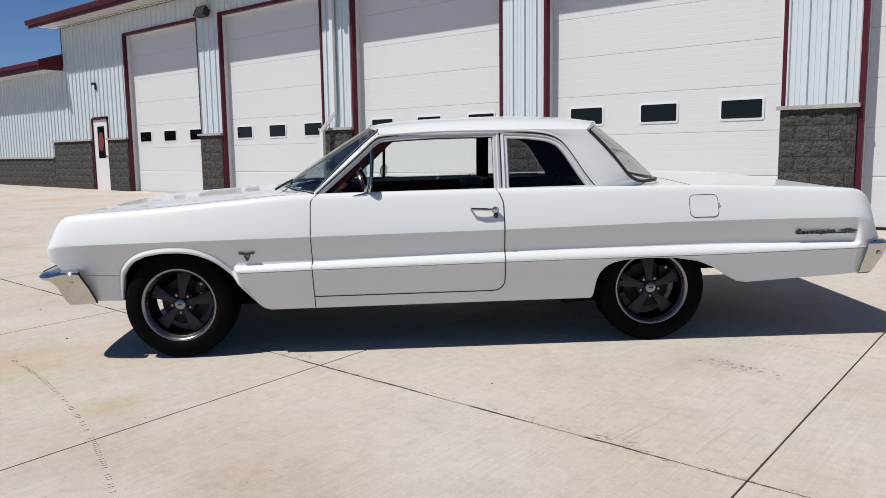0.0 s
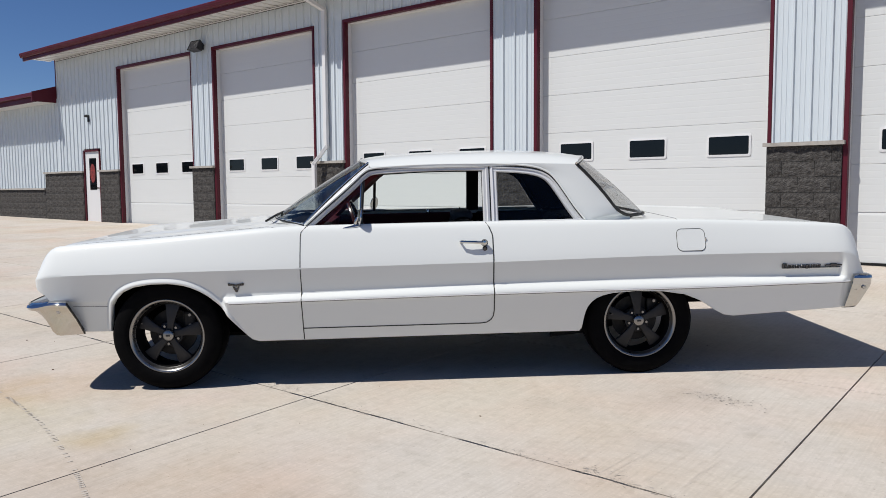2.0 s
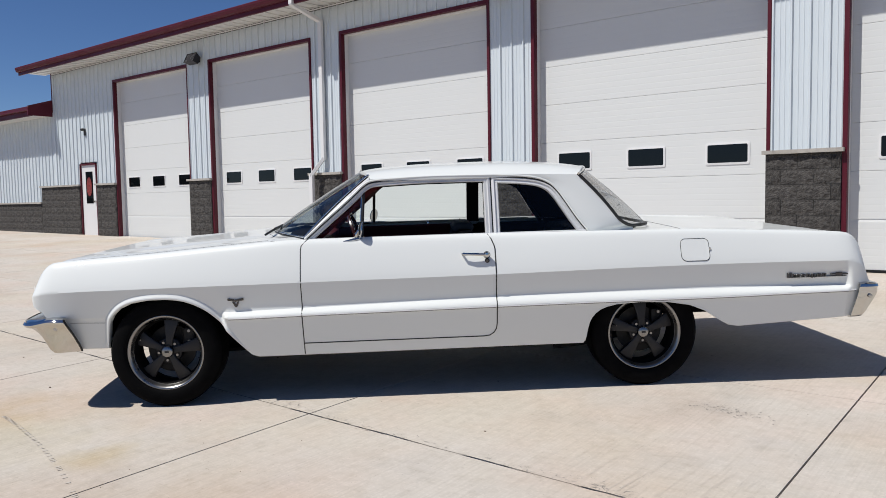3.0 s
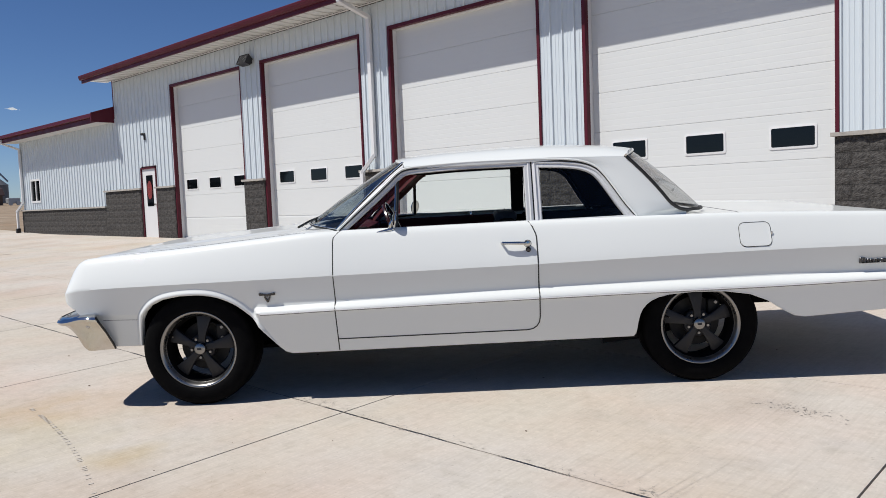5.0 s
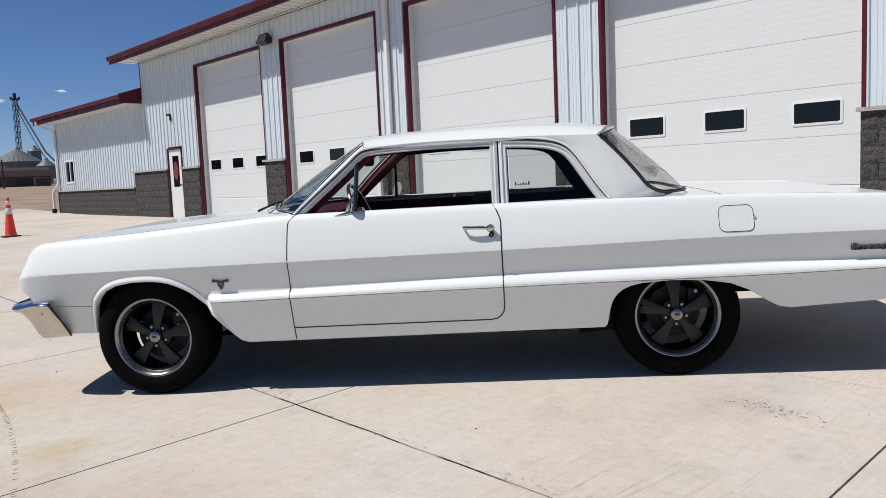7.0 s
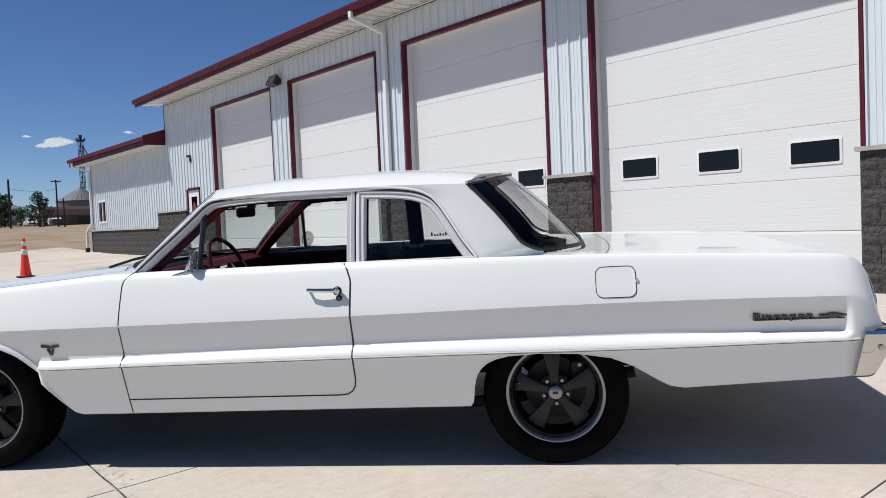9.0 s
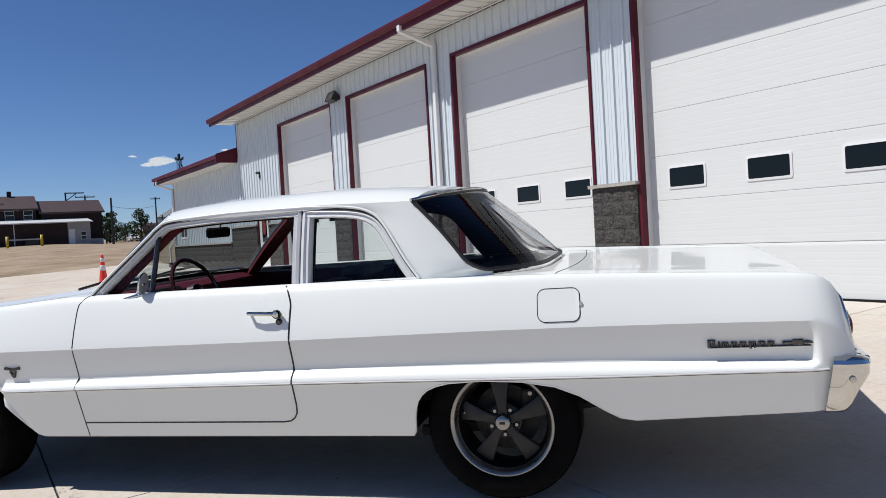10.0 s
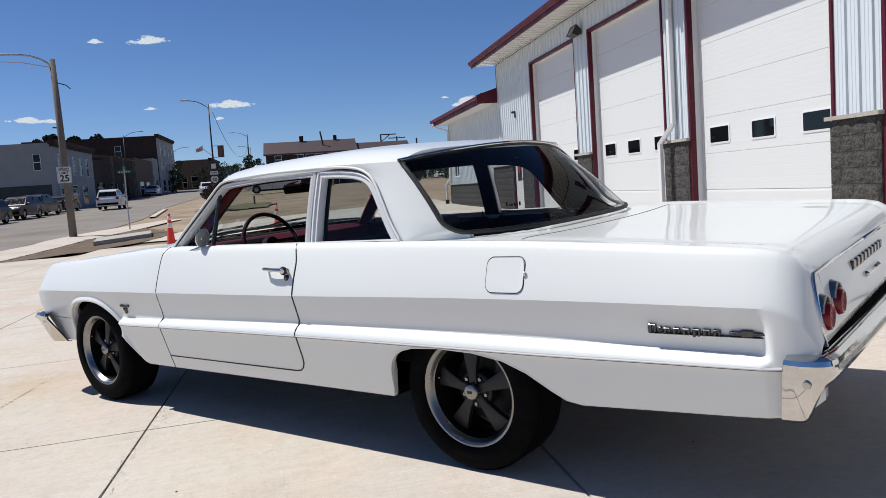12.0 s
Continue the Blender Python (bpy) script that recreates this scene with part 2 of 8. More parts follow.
YELLOW = mat("yellow_bollard_paint", (0.5394, 0.3915, 0.0261), 0.5, var=0.15)
CARWHITE = mat("white_vehicle_paint", (0.6264, 0.6264, 0.6264), 0.3, var=0.03, coat=0.6)
CARGLASS = mat("dark_vehicle_glass", (0.005, 0.006, 0.007), 0.1, var=0.2, spec=0.22)
CARDARK = mat("dark_vehicle_paint", (0.0174, 0.01827, 0.02088), 0.35, var=0.1, coat=0.35)
CARRED = mat("dark_red_vehicle_paint", (0.0435, 0.00696, 0.0087), 0.35, var=0.1, coat=0.35)
# clouds glow by emission, which stands in for sunlight on them
CLOUD = bpy.data.materials.new("self_lit_white_cloud")
CLOUD.use_nodes = True
cn = CLOUD.node_tree
cn.nodes.remove(cn.nodes["Principled BSDF"])
ce, ct, cm = cn.nodes.new("ShaderNodeEmission"), cn.nodes.new("ShaderNodeBsdfTransparent"), cn.nodes.new("ShaderNodeMixShader")
ce.inputs[0].default_value, ce.inputs[1].default_value = (0.90, 0.95, 1.0, 1), 0.78
cm.inputs[0].default_value = 0.80
cn.links.new(ce.outputs[0], cm.inputs[1])
cn.links.new(ct.outputs[0], cm.inputs[2])
cn.links.new(cm.outputs[0], cn.nodes["Material Output"].inputs[0])
FLAGRED = mat("red_and_white_flag", (0.435, 0.0783, 0.087), 0.8, var=0.45, scale=2.0, fine=5.0, tint=(0.609, 0.5742, 0.5742))
BANNER = mat("rust_red_banner", (0.1305, 0.0696, 0.0609), 0.8, var=0.3, scale=3)
OVAL = mat("red_door_emblem", (0.3045, 0.0261, 0.02175), 0.5, var=0.4, scale=25, tint=(0.0174, 0.0174, 0.0174))


# ---- mesh helpers ----
def obj(name, bm, material=None, smooth=False, parent=None, label=""):
    me = bpy.data.meshes.new(name)
    bm.normal_update()
    bm.to_mesh(me)
    bm.free()
    ob = new(name, me)
    for x in material if isinstance(material, (list, tuple)) else [material]:
        if x:
            me.materials.append(x)
    if smooth:
        for p in me.polygons:
            p.use_smooth = True
    if parent:
        ob.parent = parent
    if label:
        tagged(ob, label)
    return ob


def part(name, bm, material, parent, label="", smooth=False):
    return obj(name, bm, material, smooth, parent, label)


def soft_edges(ob, angle=35):
    """Smooth shading with the sharp edges kept."""
    bm = bmesh.new()
    bm.from_mesh(ob.data)
    for e in bm.edges:
        e.smooth = len(e.link_faces) == 2 and e.calc_face_angle(0) < radians(angle)
    for f in bm.faces:
        f.smooth = True
    bm.to_mesh(ob.data)
    bm.free()
    return ob


def empty(name, m=None):
    ob = new(name)
    ob.empty_display_size = 0.2
    if m is not None:
        ob.matrix_basis = m
    return ob


def box(bm, x0, x1, y0, y1, z0, z1, bevel=0.0, segs=1, m=None):
    r = bmesh.ops.create_cube(bm, size=1.0)
    vs = r["verts"]
    for v in vs:
        v.co = Vector(((x0 + x1) / 2 + v.co.x * (x1 - x0), (y0 + y1) / 2 + v.co.y * (y1 - y0), (z0 + z1) / 2 + v.co.z * (z1 - z0)))
    if bevel:
        es = list({e for v in vs for e in v.link_edges})
        r = bmesh.ops.bevel(bm, geom=es, offset=bevel, segments=segs, affect="EDGES", profile=0.5)
        vs = list({v for f in r["faces"] for v in f.verts} | {v for v in vs if v.is_valid})
    if m is not None:
        for v in vs:
            v.co = m @ v.co
    return bm


def boxes(*args, bevel=0.0):
    bm = bmesh.new()
    for a in args:
        box(bm, *a, bevel=bevel)
    return bm


def rod(bm, a, b, r0, r1=None, n=12, caps=True):
    a, b = Vector(a), Vector(b)
    d = b - a
    q = d.to_track_quat("Z", "Y").to_matrix().to_4x4()
    bmesh.ops.create_cone(bm, cap_ends=caps, segments=n, radius1=r0, radius2=r0 if r1 is None else r1, depth=d.length, matrix=Matrix.Translation((a + b) / 2) @ q)
    return bm


def tube(bm, pts, r, n=6, closed=False):
    """A round tube along points; r a number or one for each point."""
    pts = [Vector(p) for p in pts]
    k = len(pts)
    rings = []
    up = None
    for i, p in enumerate(pts):
        t = (pts[(i + 1) % k] - pts[i - 1]) if closed else pts[min(i + 1, k - 1)] - pts[max(i - 1, 0)]
        t.normalize()
        if up is None:
            up = Vector((0, 0, 1)) if abs(t.z) < 0.9 else Vector((1, 0, 0))
        s = t.cross(up).normalized()
        up = s.cross(t).normalized()
        rr = r[i] if isinstance(r, (list, tuple)) else r
        rings.append([bm.verts.new(p + (s * math.cos(a) + up * math.sin(a)) * rr) for a in [2 * math.pi * j / n for j in range(n)]])
    for i in range(k if closed else k - 1):
        a, b = rings[i], rings[(i + 1) % k]
        for j in range(n):
            bm.faces.new((a[j], a[(j + 1) % n], b[(j + 1) % n], b[j]))
    if not closed:
        bm.faces.new(rings[0][::-1])
        bm.faces.new(rings[-1])
    return bm


def lathe(bm, prof, n=48, m=None):
    """Turn (radius, height) points about z."""
    m = m or Matrix()
    rings = []
    for r, z in prof:
        rings.append([bm.verts.new(m @ Vector((r * math.cos(2 * math.pi * j / n), r * math.sin(2 * math.pi * j / n), z))) for j in range(n)] if r > 1e-6 else [bm.verts.new(m @ Vector((0, 0, z)))])
    for a, b in zip(rings, rings[1:]):
        for j in range(n):
            p = [a[j % len(a)], a[(j + 1) % len(a)], b[(j + 1) % len(b)], b[j % len(b)]]
            p = list(dict.fromkeys(p))
            if len(p) > 2:
                bm.faces.new(p)
    return bm


def sheet(bm, rows, thick=None, flip=False):
    """A grid of points as faces; with thick, a second skin moved by that vector and closed sides."""
    g = [[bm.verts.new(p) for p in r] for r in rows]
    nr, nc = len(g), len(g[0])

    def quad(a, b, c, d):
        if len({a, b, c, d}) == 4:
            bm.faces.new((d, c, b, a) if flip else (a, b, c, d))
    for i in range(nr - 1):
        for j in range(nc - 1):
            quad(g[i][j], g[i][j + 1], g[i + 1][j + 1], g[i + 1][j])
    if thick is not None:
        t = Vector(thick)
        h = [[bm.verts.new(Vector(p) + t) for p in r] for r in rows]
        for i in range(nr - 1):
            for j in range(nc - 1):
                quad(h[i + 1][j], h[i + 1][j + 1], h[i][j + 1], h[i][j])
        rim = [(0, j) for j in range(nc)] + [(i, nc - 1) for i in range(1, nr)] + [(nr - 1, j) for j in range(nc - 2, -1, -1)] + [(i, 0) for i in range(nr - 2, 0, -1)]
        for (i, j), (k, l) in zip(rim, rim[1:] + rim[:1]):
            quad(g[k][l], g[i][j], h[i][j], h[k][l])
    return bm


def prism(bm, outline, depth, m=None):
    """A flat outline (x, y) pushed along z by depth."""
    m = m or Matrix()
    a = [bm.verts.new(m @ Vector((x, y, 0))) for x, y in outline]
    b = [bm.verts.new(m @ Vector((x, y, depth))) for x, y in outline]
    bm.faces.new(a[::-1])
    bm.faces.new(b)
    k = len(a)
    for i in range(k):
        bm.faces.new((a[i], a[(i + 1) % k], b[(i + 1) % k], b[i]))
    bmesh.ops.recalc_face_normals(bm, faces=bm.faces)
    return bm


def herm(pts):
    """A smooth curve through (x, y) points that does not overshoot."""
    pts = sorted(pts)
    X, Yv = np.array([p[0] for p in pts], float), np.array([p[1] for p in pts], float)
    d = np.diff(Yv) / np.diff(X)
    s = np.zeros(len(X))
    s[0], s[-1] = d[0], d[-1]
    for i in range(1, len(X) - 1):
        s[i] = 0 if d[i - 1] * d[i] <= 0 else 2 * d[i - 1] * d[i] / (d[i - 1] + d[i])

    def f(x):
        x = min(max(x, X[0]), X[-1])
        i = min(max(int(np.searchsorted(X, x)) - 1, 0), len(X) - 2)
        h = X[i + 1] - X[i]
        u = (x - X[i]) / h
        return float((1 + 2 * u) * (1 - u) ** 2 * Yv[i] + u * (1 - u) ** 2 * h * s[i] + u * u * (3 - 2 * u) * Yv[i + 1] + u * u * (u - 1) * h * s[i + 1])
    return f


def rounded(x0, x1, y0, y1, r, n=5):
    pts = []
    for cx, cy, a in ((x1 - r, y1 - r, 0), (x0 + r, y1 - r, 90), (x0 + r, y0 + r, 180), (x1 - r, y0 + r, 270)):
        pts += [(cx + r * math.cos(radians(a + 90 * i / n)), cy + r * math.sin(radians(a + 90 * i / n))) for i in range(n + 1)]
    return pts


def text_mesh(body, size, material, parent, m, name="lettering", depth=0.004):
    cu = bpy.data.curves.new(name, "FONT")
    cu.body, cu.size, cu.extrude, cu.align_x, cu.align_y = body, size, depth, "CENTER", "CENTER"
    cu.offset = size * 0.025
    tmp = bpy.data.objects.new(name, cu)
    scene.collection.objects.link(tmp)
    bpy.context.view_layer.update()
    me = bpy.data.meshes.new_from_object(tmp.evaluated_get(bpy.context.evaluated_depsgraph_get()))
    bpy.data.objects.remove(tmp)
    me.materials.clear()
    me.materials.append(material)
    ob = new(name, me)
    ob.parent = parent
    ob.matrix_basis = m
    return ob


# ---- ground ----
def ground_z(x, y):
    """The yard falls away from the hall and the land rises slowly towards the town."""
    yy = min(y, 10.8)
    g = 0.0314 * (yy - 4.24) if yy > 0.4 else 0.0314 * (0.4 - 4.24) + 0.005 * (max(yy, -40) - 0.4)
    h = 0.046 - 0.0064 * (min(max(x, -30), 30) + 3.79) + g
    u = min(1, max(0, (y - 14) / 14))
    rise = 0.028 - 0.009 * u * u * (3 - 2 * u)
    return h + (rise * (-30 - max(x, -260)) if x < -30 else 0)


def ground_sheet(name, xs, ys, lift, material, label, category, kind="structure", keep=None):
    bm = bmesh.new()
    g = {(i, j): bm.verts.new((x, y, ground_z(x, y) + lift)) for i, x in enumerate(xs) for j, y in enumerate(ys)}
    for i in range(len(xs) - 1):
        for j in range(len(ys) - 1):
            bm.faces.new((g[i, j], g[i + 1, j], g[i + 1, j + 1], g[i, j + 1]))
    return tagged(obj(name, bm, material), label, category, kind=kind)


def spread(a, b, n):
    return [a + (b - a) * i / n for i in range(n + 1)]


# ---- the yard and the land round it ----
ground_sheet("ground", [-2500, -900, -420, -260] + spread(-230, -31, 24) + spread(-30, 30, 12) + [200, 900, 2500], [-2500, -800, -300, -120] + spread(-60, -4, 14) + [-1, 0.4, 3, 6, 10.8, 14, 17, 19, 21, 23, 25, 28, 60, 200, 800, 2500], -0.06, GRAVEL, "tan gravel and dry soil reaching to the horizon", "ground")


# ---- the hall ----
WY = 10.72
DOORTOP = 4.53
DOORX = [-20.04, -15.63, -11.19, -6.735, -2.15]
DOORWS = [3.48, 3.50, 3.55, 3.635, 3.635]
PANEL_Y = WY + 0.17
SLAB = 0.27


def siding(bm, x0, x1, z0, z1, y=WY, pitch=0.2286):
    """Ribbed steel sheet: tall ribs with two low ones between them."""
    prof = []
    k0, k1 = math.floor(x0 / pitch) - 1, math.ceil(x1 / pitch) + 1
    for k in range(k0, k1):
        b = k * pitch + 0.1288
        for dx, h in ((0, 0), (0.014, 0.027), (0.034, 0.027), (0.044, 0), (0.098, 0), (0.104, 0.005), (0.114, 0.005), (0.120, 0), (0.160, 0), (0.166, 0.005), (0.176, 0.005), (0.182, 0)):
            prof.append((b + dx, h))
    pts = [(x0, 0.0)] + [(x, h) for x, h in prof if x0 + 0.004 < x < x1 - 0.004] + [(x1, 0.0)]
    sheet(bm, [[(x, y - h, z0) for x, h in pts], [(x, y - h, z1) for x, h in pts]], thick=(0, 0.03, 0))
    return bm


hall = empty("hall", Matrix.Translation((-10, 16, SLAB)))
tagged(hall, "long white steel hall with burgundy trim and five overhead doors", "building", kind="structure")
HM = Matrix.Translation((10, -16, -SLAB))


def hpart(name, bm, material, label="", parent=None, smooth=False):
    ob = part(name, bm, material, parent or hall, label, smooth)
    if parent is None:
        ob.matrix_parent_inverse = HM
    return ob


HX0, HX1 = -23.62, 2.75
edges = [HX0] + [v for d, w in zip(DOORX, DOORWS) for v in (d, d + w)] + [HX1]
piers = [(edges[i], edges[i + 1]) for i in range(0, len(edges), 2)]
SOFFIT_Z = 5.15
MAN0, MAN1, MANTOP = -22.12, -21.17, 2.40
BLOCKTOP = 1.77
for i, (a, b) in enumerate(piers):
    if i == 0:
        hpart("wall_panel", siding(bmesh.new(), a, MAN0, BLOCKTOP + 0.05, SOFFIT_Z), SIDING)
        hpart("wall_panel", siding(bmesh.new(), MAN1, b - 0.03, BLOCKTOP + 0.05, SOFFIT_Z), SIDING)
        hpart("wall_panel", siding(bmesh.new(), MAN0, MAN1, MANTOP + 0.04, SOFFIT_Z), SIDING)
    else:
        hpart("wall_panel", siding(bmesh.new(), a + 0.03, b - 0.03, BLOCKTOP + 0.05, SOFFIT_Z), SIDING)
for d, w in zip(DOORX, DOORWS):
    hpart("wall_panel", siding(bmesh.new(), d - 0.03, d + w + 0.03, DOORTOP + 0.035, SOFFIT_Z), SIDING)
bm = bmesh.new()
for i, (a, b) in enumerate(piers):
    if i == 0:
        box(bm, a, MAN0 - 0.02, WY + 0.035, WY + 0.3, SLAB - 0.3, SOFFIT_Z)
        box(bm, MAN1 + 0.02, b, WY + 0.035, WY + 0.3, SLAB - 0.3, SOFFIT_Z)
        box(bm, MAN0 - 0.02, MAN1 + 0.02, WY + 0.035, WY + 0.3, MANTOP + 0.03, SOFFIT_Z)
    else:
        box(bm, a, b, WY + 0.035, WY + 0.3, SLAB - 0.3, SOFFIT_Z)
for d, w in zip(DOORX, DOORWS):
    box(bm, d, d + w, WY + 0.035, WY + 0.3, DOORTOP, SOFFIT_Z)
hpart("wall_core", bm, VINYLWHITE)
# far walls and the floor that close the hall
hpart("wall_east", boxes((HX1 - 0.2, HX1, WY + 0.3, 26, 0, SOFFIT_Z)), SIDING)
hpart("wall_north", boxes((HX0, HX1, 26, 26.2, 0, SOFFIT_Z)), SIDING)
bm = siding(bmesh.new(), WY + 0.05, 26, 0.2, SOFFIT_Z, y=0)
for v in bm.verts:
    v.co = Vector((HX0 + v.co.y, v.co.x, v.co.z))
hpart("wall_west", bm, SIDING)
# roof: eave overhang, soffit, fascia, gable
RY0, RIDGE_Y, RIDGE_Z = 10.0, 18.4, 7.1
RX0, RX1 = -24.15, HX1 + 0.9
EAVE_Z = 5.26
bm = bmesh.new()
sheet(bm, [[(RX0, RY0, EAVE_Z), (RX1, RY0, EAVE_Z)], [(RX0, RIDGE_Y, RIDGE_Z), (RX1, RIDGE_Y, RIDGE_Z)], [(RX0, 26.6, EAVE_Z), (RX1, 26.6, EAVE_Z)]], thick=(0, 0, -0.06))
hpart("roof", bm, WHITEROOF)
bm = bmesh.new()
sheet(bm, [[(HX0, 10.8, SOFFIT_Z), (HX0, 18.4, SOFFIT_Z), (HX0, 26, SOFFIT_Z)], [(HX0, 10.8, EAVE_Z + 0.02), (HX0, RIDGE_Y, RIDGE_Z - 0.1), (HX0, 26, EAVE_Z + 0.05)]], thick=(0.1, 0, 0))
hpart("gable_panel", bm, SIDING)
bm = bmesh.new()
k = 0
x = RX0 + 0.03
while x < RX1 - 0.1:
    box(bm, x, x + 0.165, RY0 + 0.03, WY + 0.02, SOFFIT_Z, SOFFIT_Z + 0.03)
    box(bm, x + 0.165, x + 0.305, RY0 + 0.03, WY + 0.02, SOFFIT_Z + 0.016, SOFFIT_Z + 0.03)
    x += 0.305
hpart("soffit", bm, SOFFIT)
hpart("soffit_channel", boxes((HX0, HX1, WY - 0.045, WY + 0.02, SOFFIT_Z - 0.012, SOFFIT_Z - 0.002), (HX0, HX1, WY - 0.034, WY + 0.02, SOFFIT_Z - 0.05, SOFFIT_Z - 0.024)), VINYLWHITE)
hpart("soffit_gap", boxes((HX0, HX1, WY - 0.025, WY + 0.01, SOFFIT_Z - 0.024, SOFFIT_Z - 0.012), (HX0, HX1, WY - 0.031, WY + 0.01, SOFFIT_Z - 0.056, SOFFIT_Z - 0.05)), SEAL)
bm = bmesh.new()
box(bm, RX0, RX1, RY0 - 0.02, RY0 + 0.03, SOFFIT_Z - 0.08, EAVE_Z + 0.02, bevel=0.006)
GP = [(-0.02, -0.10), (-0.05, -0.102), (-0.075, -0.09), (-0.09, -0.06), (-0.094, -0.035), (-0.104, -0.02), (-0.107, 0.02), (-0.10, 0.032), (-0.085, 0.03), (-0.02, 0.028)]
sheet(bm, [[(x, RY0 + a, EAVE_Z + b) for a, b in GP] for x in (RX0 - 0.01, RX1 + 0.01)], thick=(0, 0.004, 0))
hpart("fascia", bm, REDTRIM, "burgundy steel eave trim and gutter")
bm = bmesh.new()
sheet(bm, [[(RX0, RY0, SOFFIT_Z - 0.03), (RX0, RIDGE_Y, RIDGE_Z - 0.22), (RX0, 26.6, SOFFIT_Z)], [(RX0, RY0, EAVE_Z + 0.03), (RX0, RIDGE_Y, RIDGE_Z + 0.03), (RX0, 26.6, EAVE_Z)]], thick=(0.04, 0, 0))
hpart("rake_trim", bm, REDTRIM)
bm = boxes((HX0 - 0.05, HX0 + 0.07, WY - 0.03, WY + 0.06, BLOCKTOP + 0.06, SOFFIT_Z))
hpart("corner_trim", bm, SIDING)
hpart("corner_trim", boxes((HX0 - 0.055, HX0 - 0.0, WY - 0.034, WY + 0.1, 4.0, SOFFIT_Z - 0.01)), REDTRIM)
# overhead doors
for d, dw in zip(DOORX, DOORWS):
    x0, x1 = d, d + dw
    bm = bmesh.new()
    for xa, xb in ((x0 - 0.045, x0 + 0.012), (x1 - 0.012, x1 + 0.034)):
        box(bm, xa, xb, WY - 0.028, WY + 0.002, SLAB - 0.05, DOORTOP + 0.05)
    box(bm, x0 + 0.0, x0 + 0.014, WY - 0.026, WY + 0.07, SLAB - 0.05, DOORTOP)
    box(bm, x1 - 0.014, x1, WY - 0.026, WY + 0.07, SLAB - 0.05, DOORTOP)
    box(bm, x0 + 0.012, x1 - 0.012, WY - 0.028, WY + 0.002, DOORTOP - 0.012, DOORTOP + 0.05)
    box(bm, x0 + 0.014, x1 - 0.014, WY + 0.002, WY + 0.07, DOORTOP - 0.014, DOORTOP)
    hpart("door_trim", bm, REDTRIM, "burgundy steel trim round an overhead door")
    bm = bmesh.new()
    box(bm, x0 - 0.02, x0 + 0.011, WY + 0.07, PANEL_Y + 0.05, SLAB, DOORTOP - 0.02)
    box(bm, x1 - 0.011, x1 + 0.02, WY + 0.07, PANEL_Y + 0.05, SLAB, DOORTOP - 0.02)
    box(bm, x0, x1, WY + 0.07, PANEL_Y + 0.05, DOORTOP - 0.03, DOORTOP)
    hpart("door_jamb", bm, VINYLWHITE)
    gd = empty("overhead_door", Matrix.Translation(((x0 + x1) / 2, PANEL_Y, SLAB)))
    tagged(gd, "closed white sectional overhead door with three small dark windows", "garage door", "overhead doors of the hall", "structure")
    w = dw / 2 - 0.013
    sec = 0.6096
    for s in range(7):
        z0, z1 = 0.032 + s * sec if s else 0.0, min(0.032 + (s + 1) * sec, DOORTOP - 0.032 - SLAB)
        bm = bmesh.new()
        rows = []
        nr = 7
        for r in range(nr):
            za, zb = z0 + 0.003 + (sec - 0.006) * r / nr, z0 + 0.003 + (sec - 0.006) * (r + 1) / nr
            rows += [(za, 0.0006), (za + 0.012, 0.0), (zb - 0.012, 0.0), (zb, 0.0006)]
        rows = [(z0 + 0.0006, 0.007)] + rows + [(z1 - 0.0006, 0.007)]
        sheet(bm, [[(-w, y, z) for z, y in rows], [(w, y, z) for z, y in rows]], thick=(0, 0.045, 0), flip=True)
        part("panel", bm, DOORWHITE, gd)
        if s == 2:
            for cx in (-1.185, 0.02, 1.23):
                zc = (z0 + z1) / 2 - 0.004
                bm = bmesh.new()
                a, b = (0.307, 0.157), (0.278, 0.126)
                out, inn = rounded(-a[0], a[0], -a[1], a[1], 0.03), rounded(-b[0], b[0], -b[1], b[1], 0.02)
                lay = [(out, 0.0), (out, -0.009), (inn, -0.012), (inn, 0.0)]
                rings = [[bm.verts.new((cx + px, y, zc + pz)) for px, pz in o] for o, y in lay]
                for ra, rb in zip(rings, rings[1:]):
                    for j in range(len(ra)):
                        bm.faces.new((ra[j], ra[(j + 1) % len(ra)], rb[(j + 1) % len(rb)], rb[j]))
                bmesh.ops.recalc_face_normals(bm, faces=bm.faces)
                wf = part("window_frame", bm, VINYLWHITE, gd)
                part("pane", boxes((cx - 0.279, cx + 0.279, -0.006, -0.002, zc - 0.127, zc + 0.127)), DARKGLASS, wf)
    part("bottom_seal", boxes((-w, w, -0.004, 0.03, -0.03, 0.001)), SEAL, gd)

# the man door with its burgundy frame
md = empty("door_1", Matrix.Translation(((MAN0 + MAN1) / 2, WY, SLAB + 0.05)))
tagged(md, "white steel door with a dark window and burgundy frame", "door", kind="structure")
w, h = (MAN1 - MAN0) / 2, MANTOP - SLAB - 0.05
part("door_frame", boxes((-w, -w + 0.04, -0.04, 0.1, 0, h), (w - 0.04, w, -0.04, 0.1, 0, h), (-w, w, -0.04, 0.1, h - 0.04, h + 0.001)), REDTRIM, md)
leaf = part("door_leaf", boxes((-w + 0.04, w - 0.04, 0.0, 0.045, 0.01, h - 0.04), bevel=0.004), VINYLWHITE, md)
part("pane", boxes((-0.2, 0.2, -0.006, -0.001, 0.95, 1.85)), DARKGLASS, leaf, "dark glass with a red oval emblem")
bm = bmesh.new()
prism(bm, [(0.15 * math.cos(a), 0.27 * math.sin(a)) for a in [i * math.pi / 12 for i in range(24)]], 0.003, Matrix.Translation((0, -0.011, 1.42)) @ Matrix.Rotation(radians(90), 4, "X"))
part("emblem", bm, OVAL, leaf)
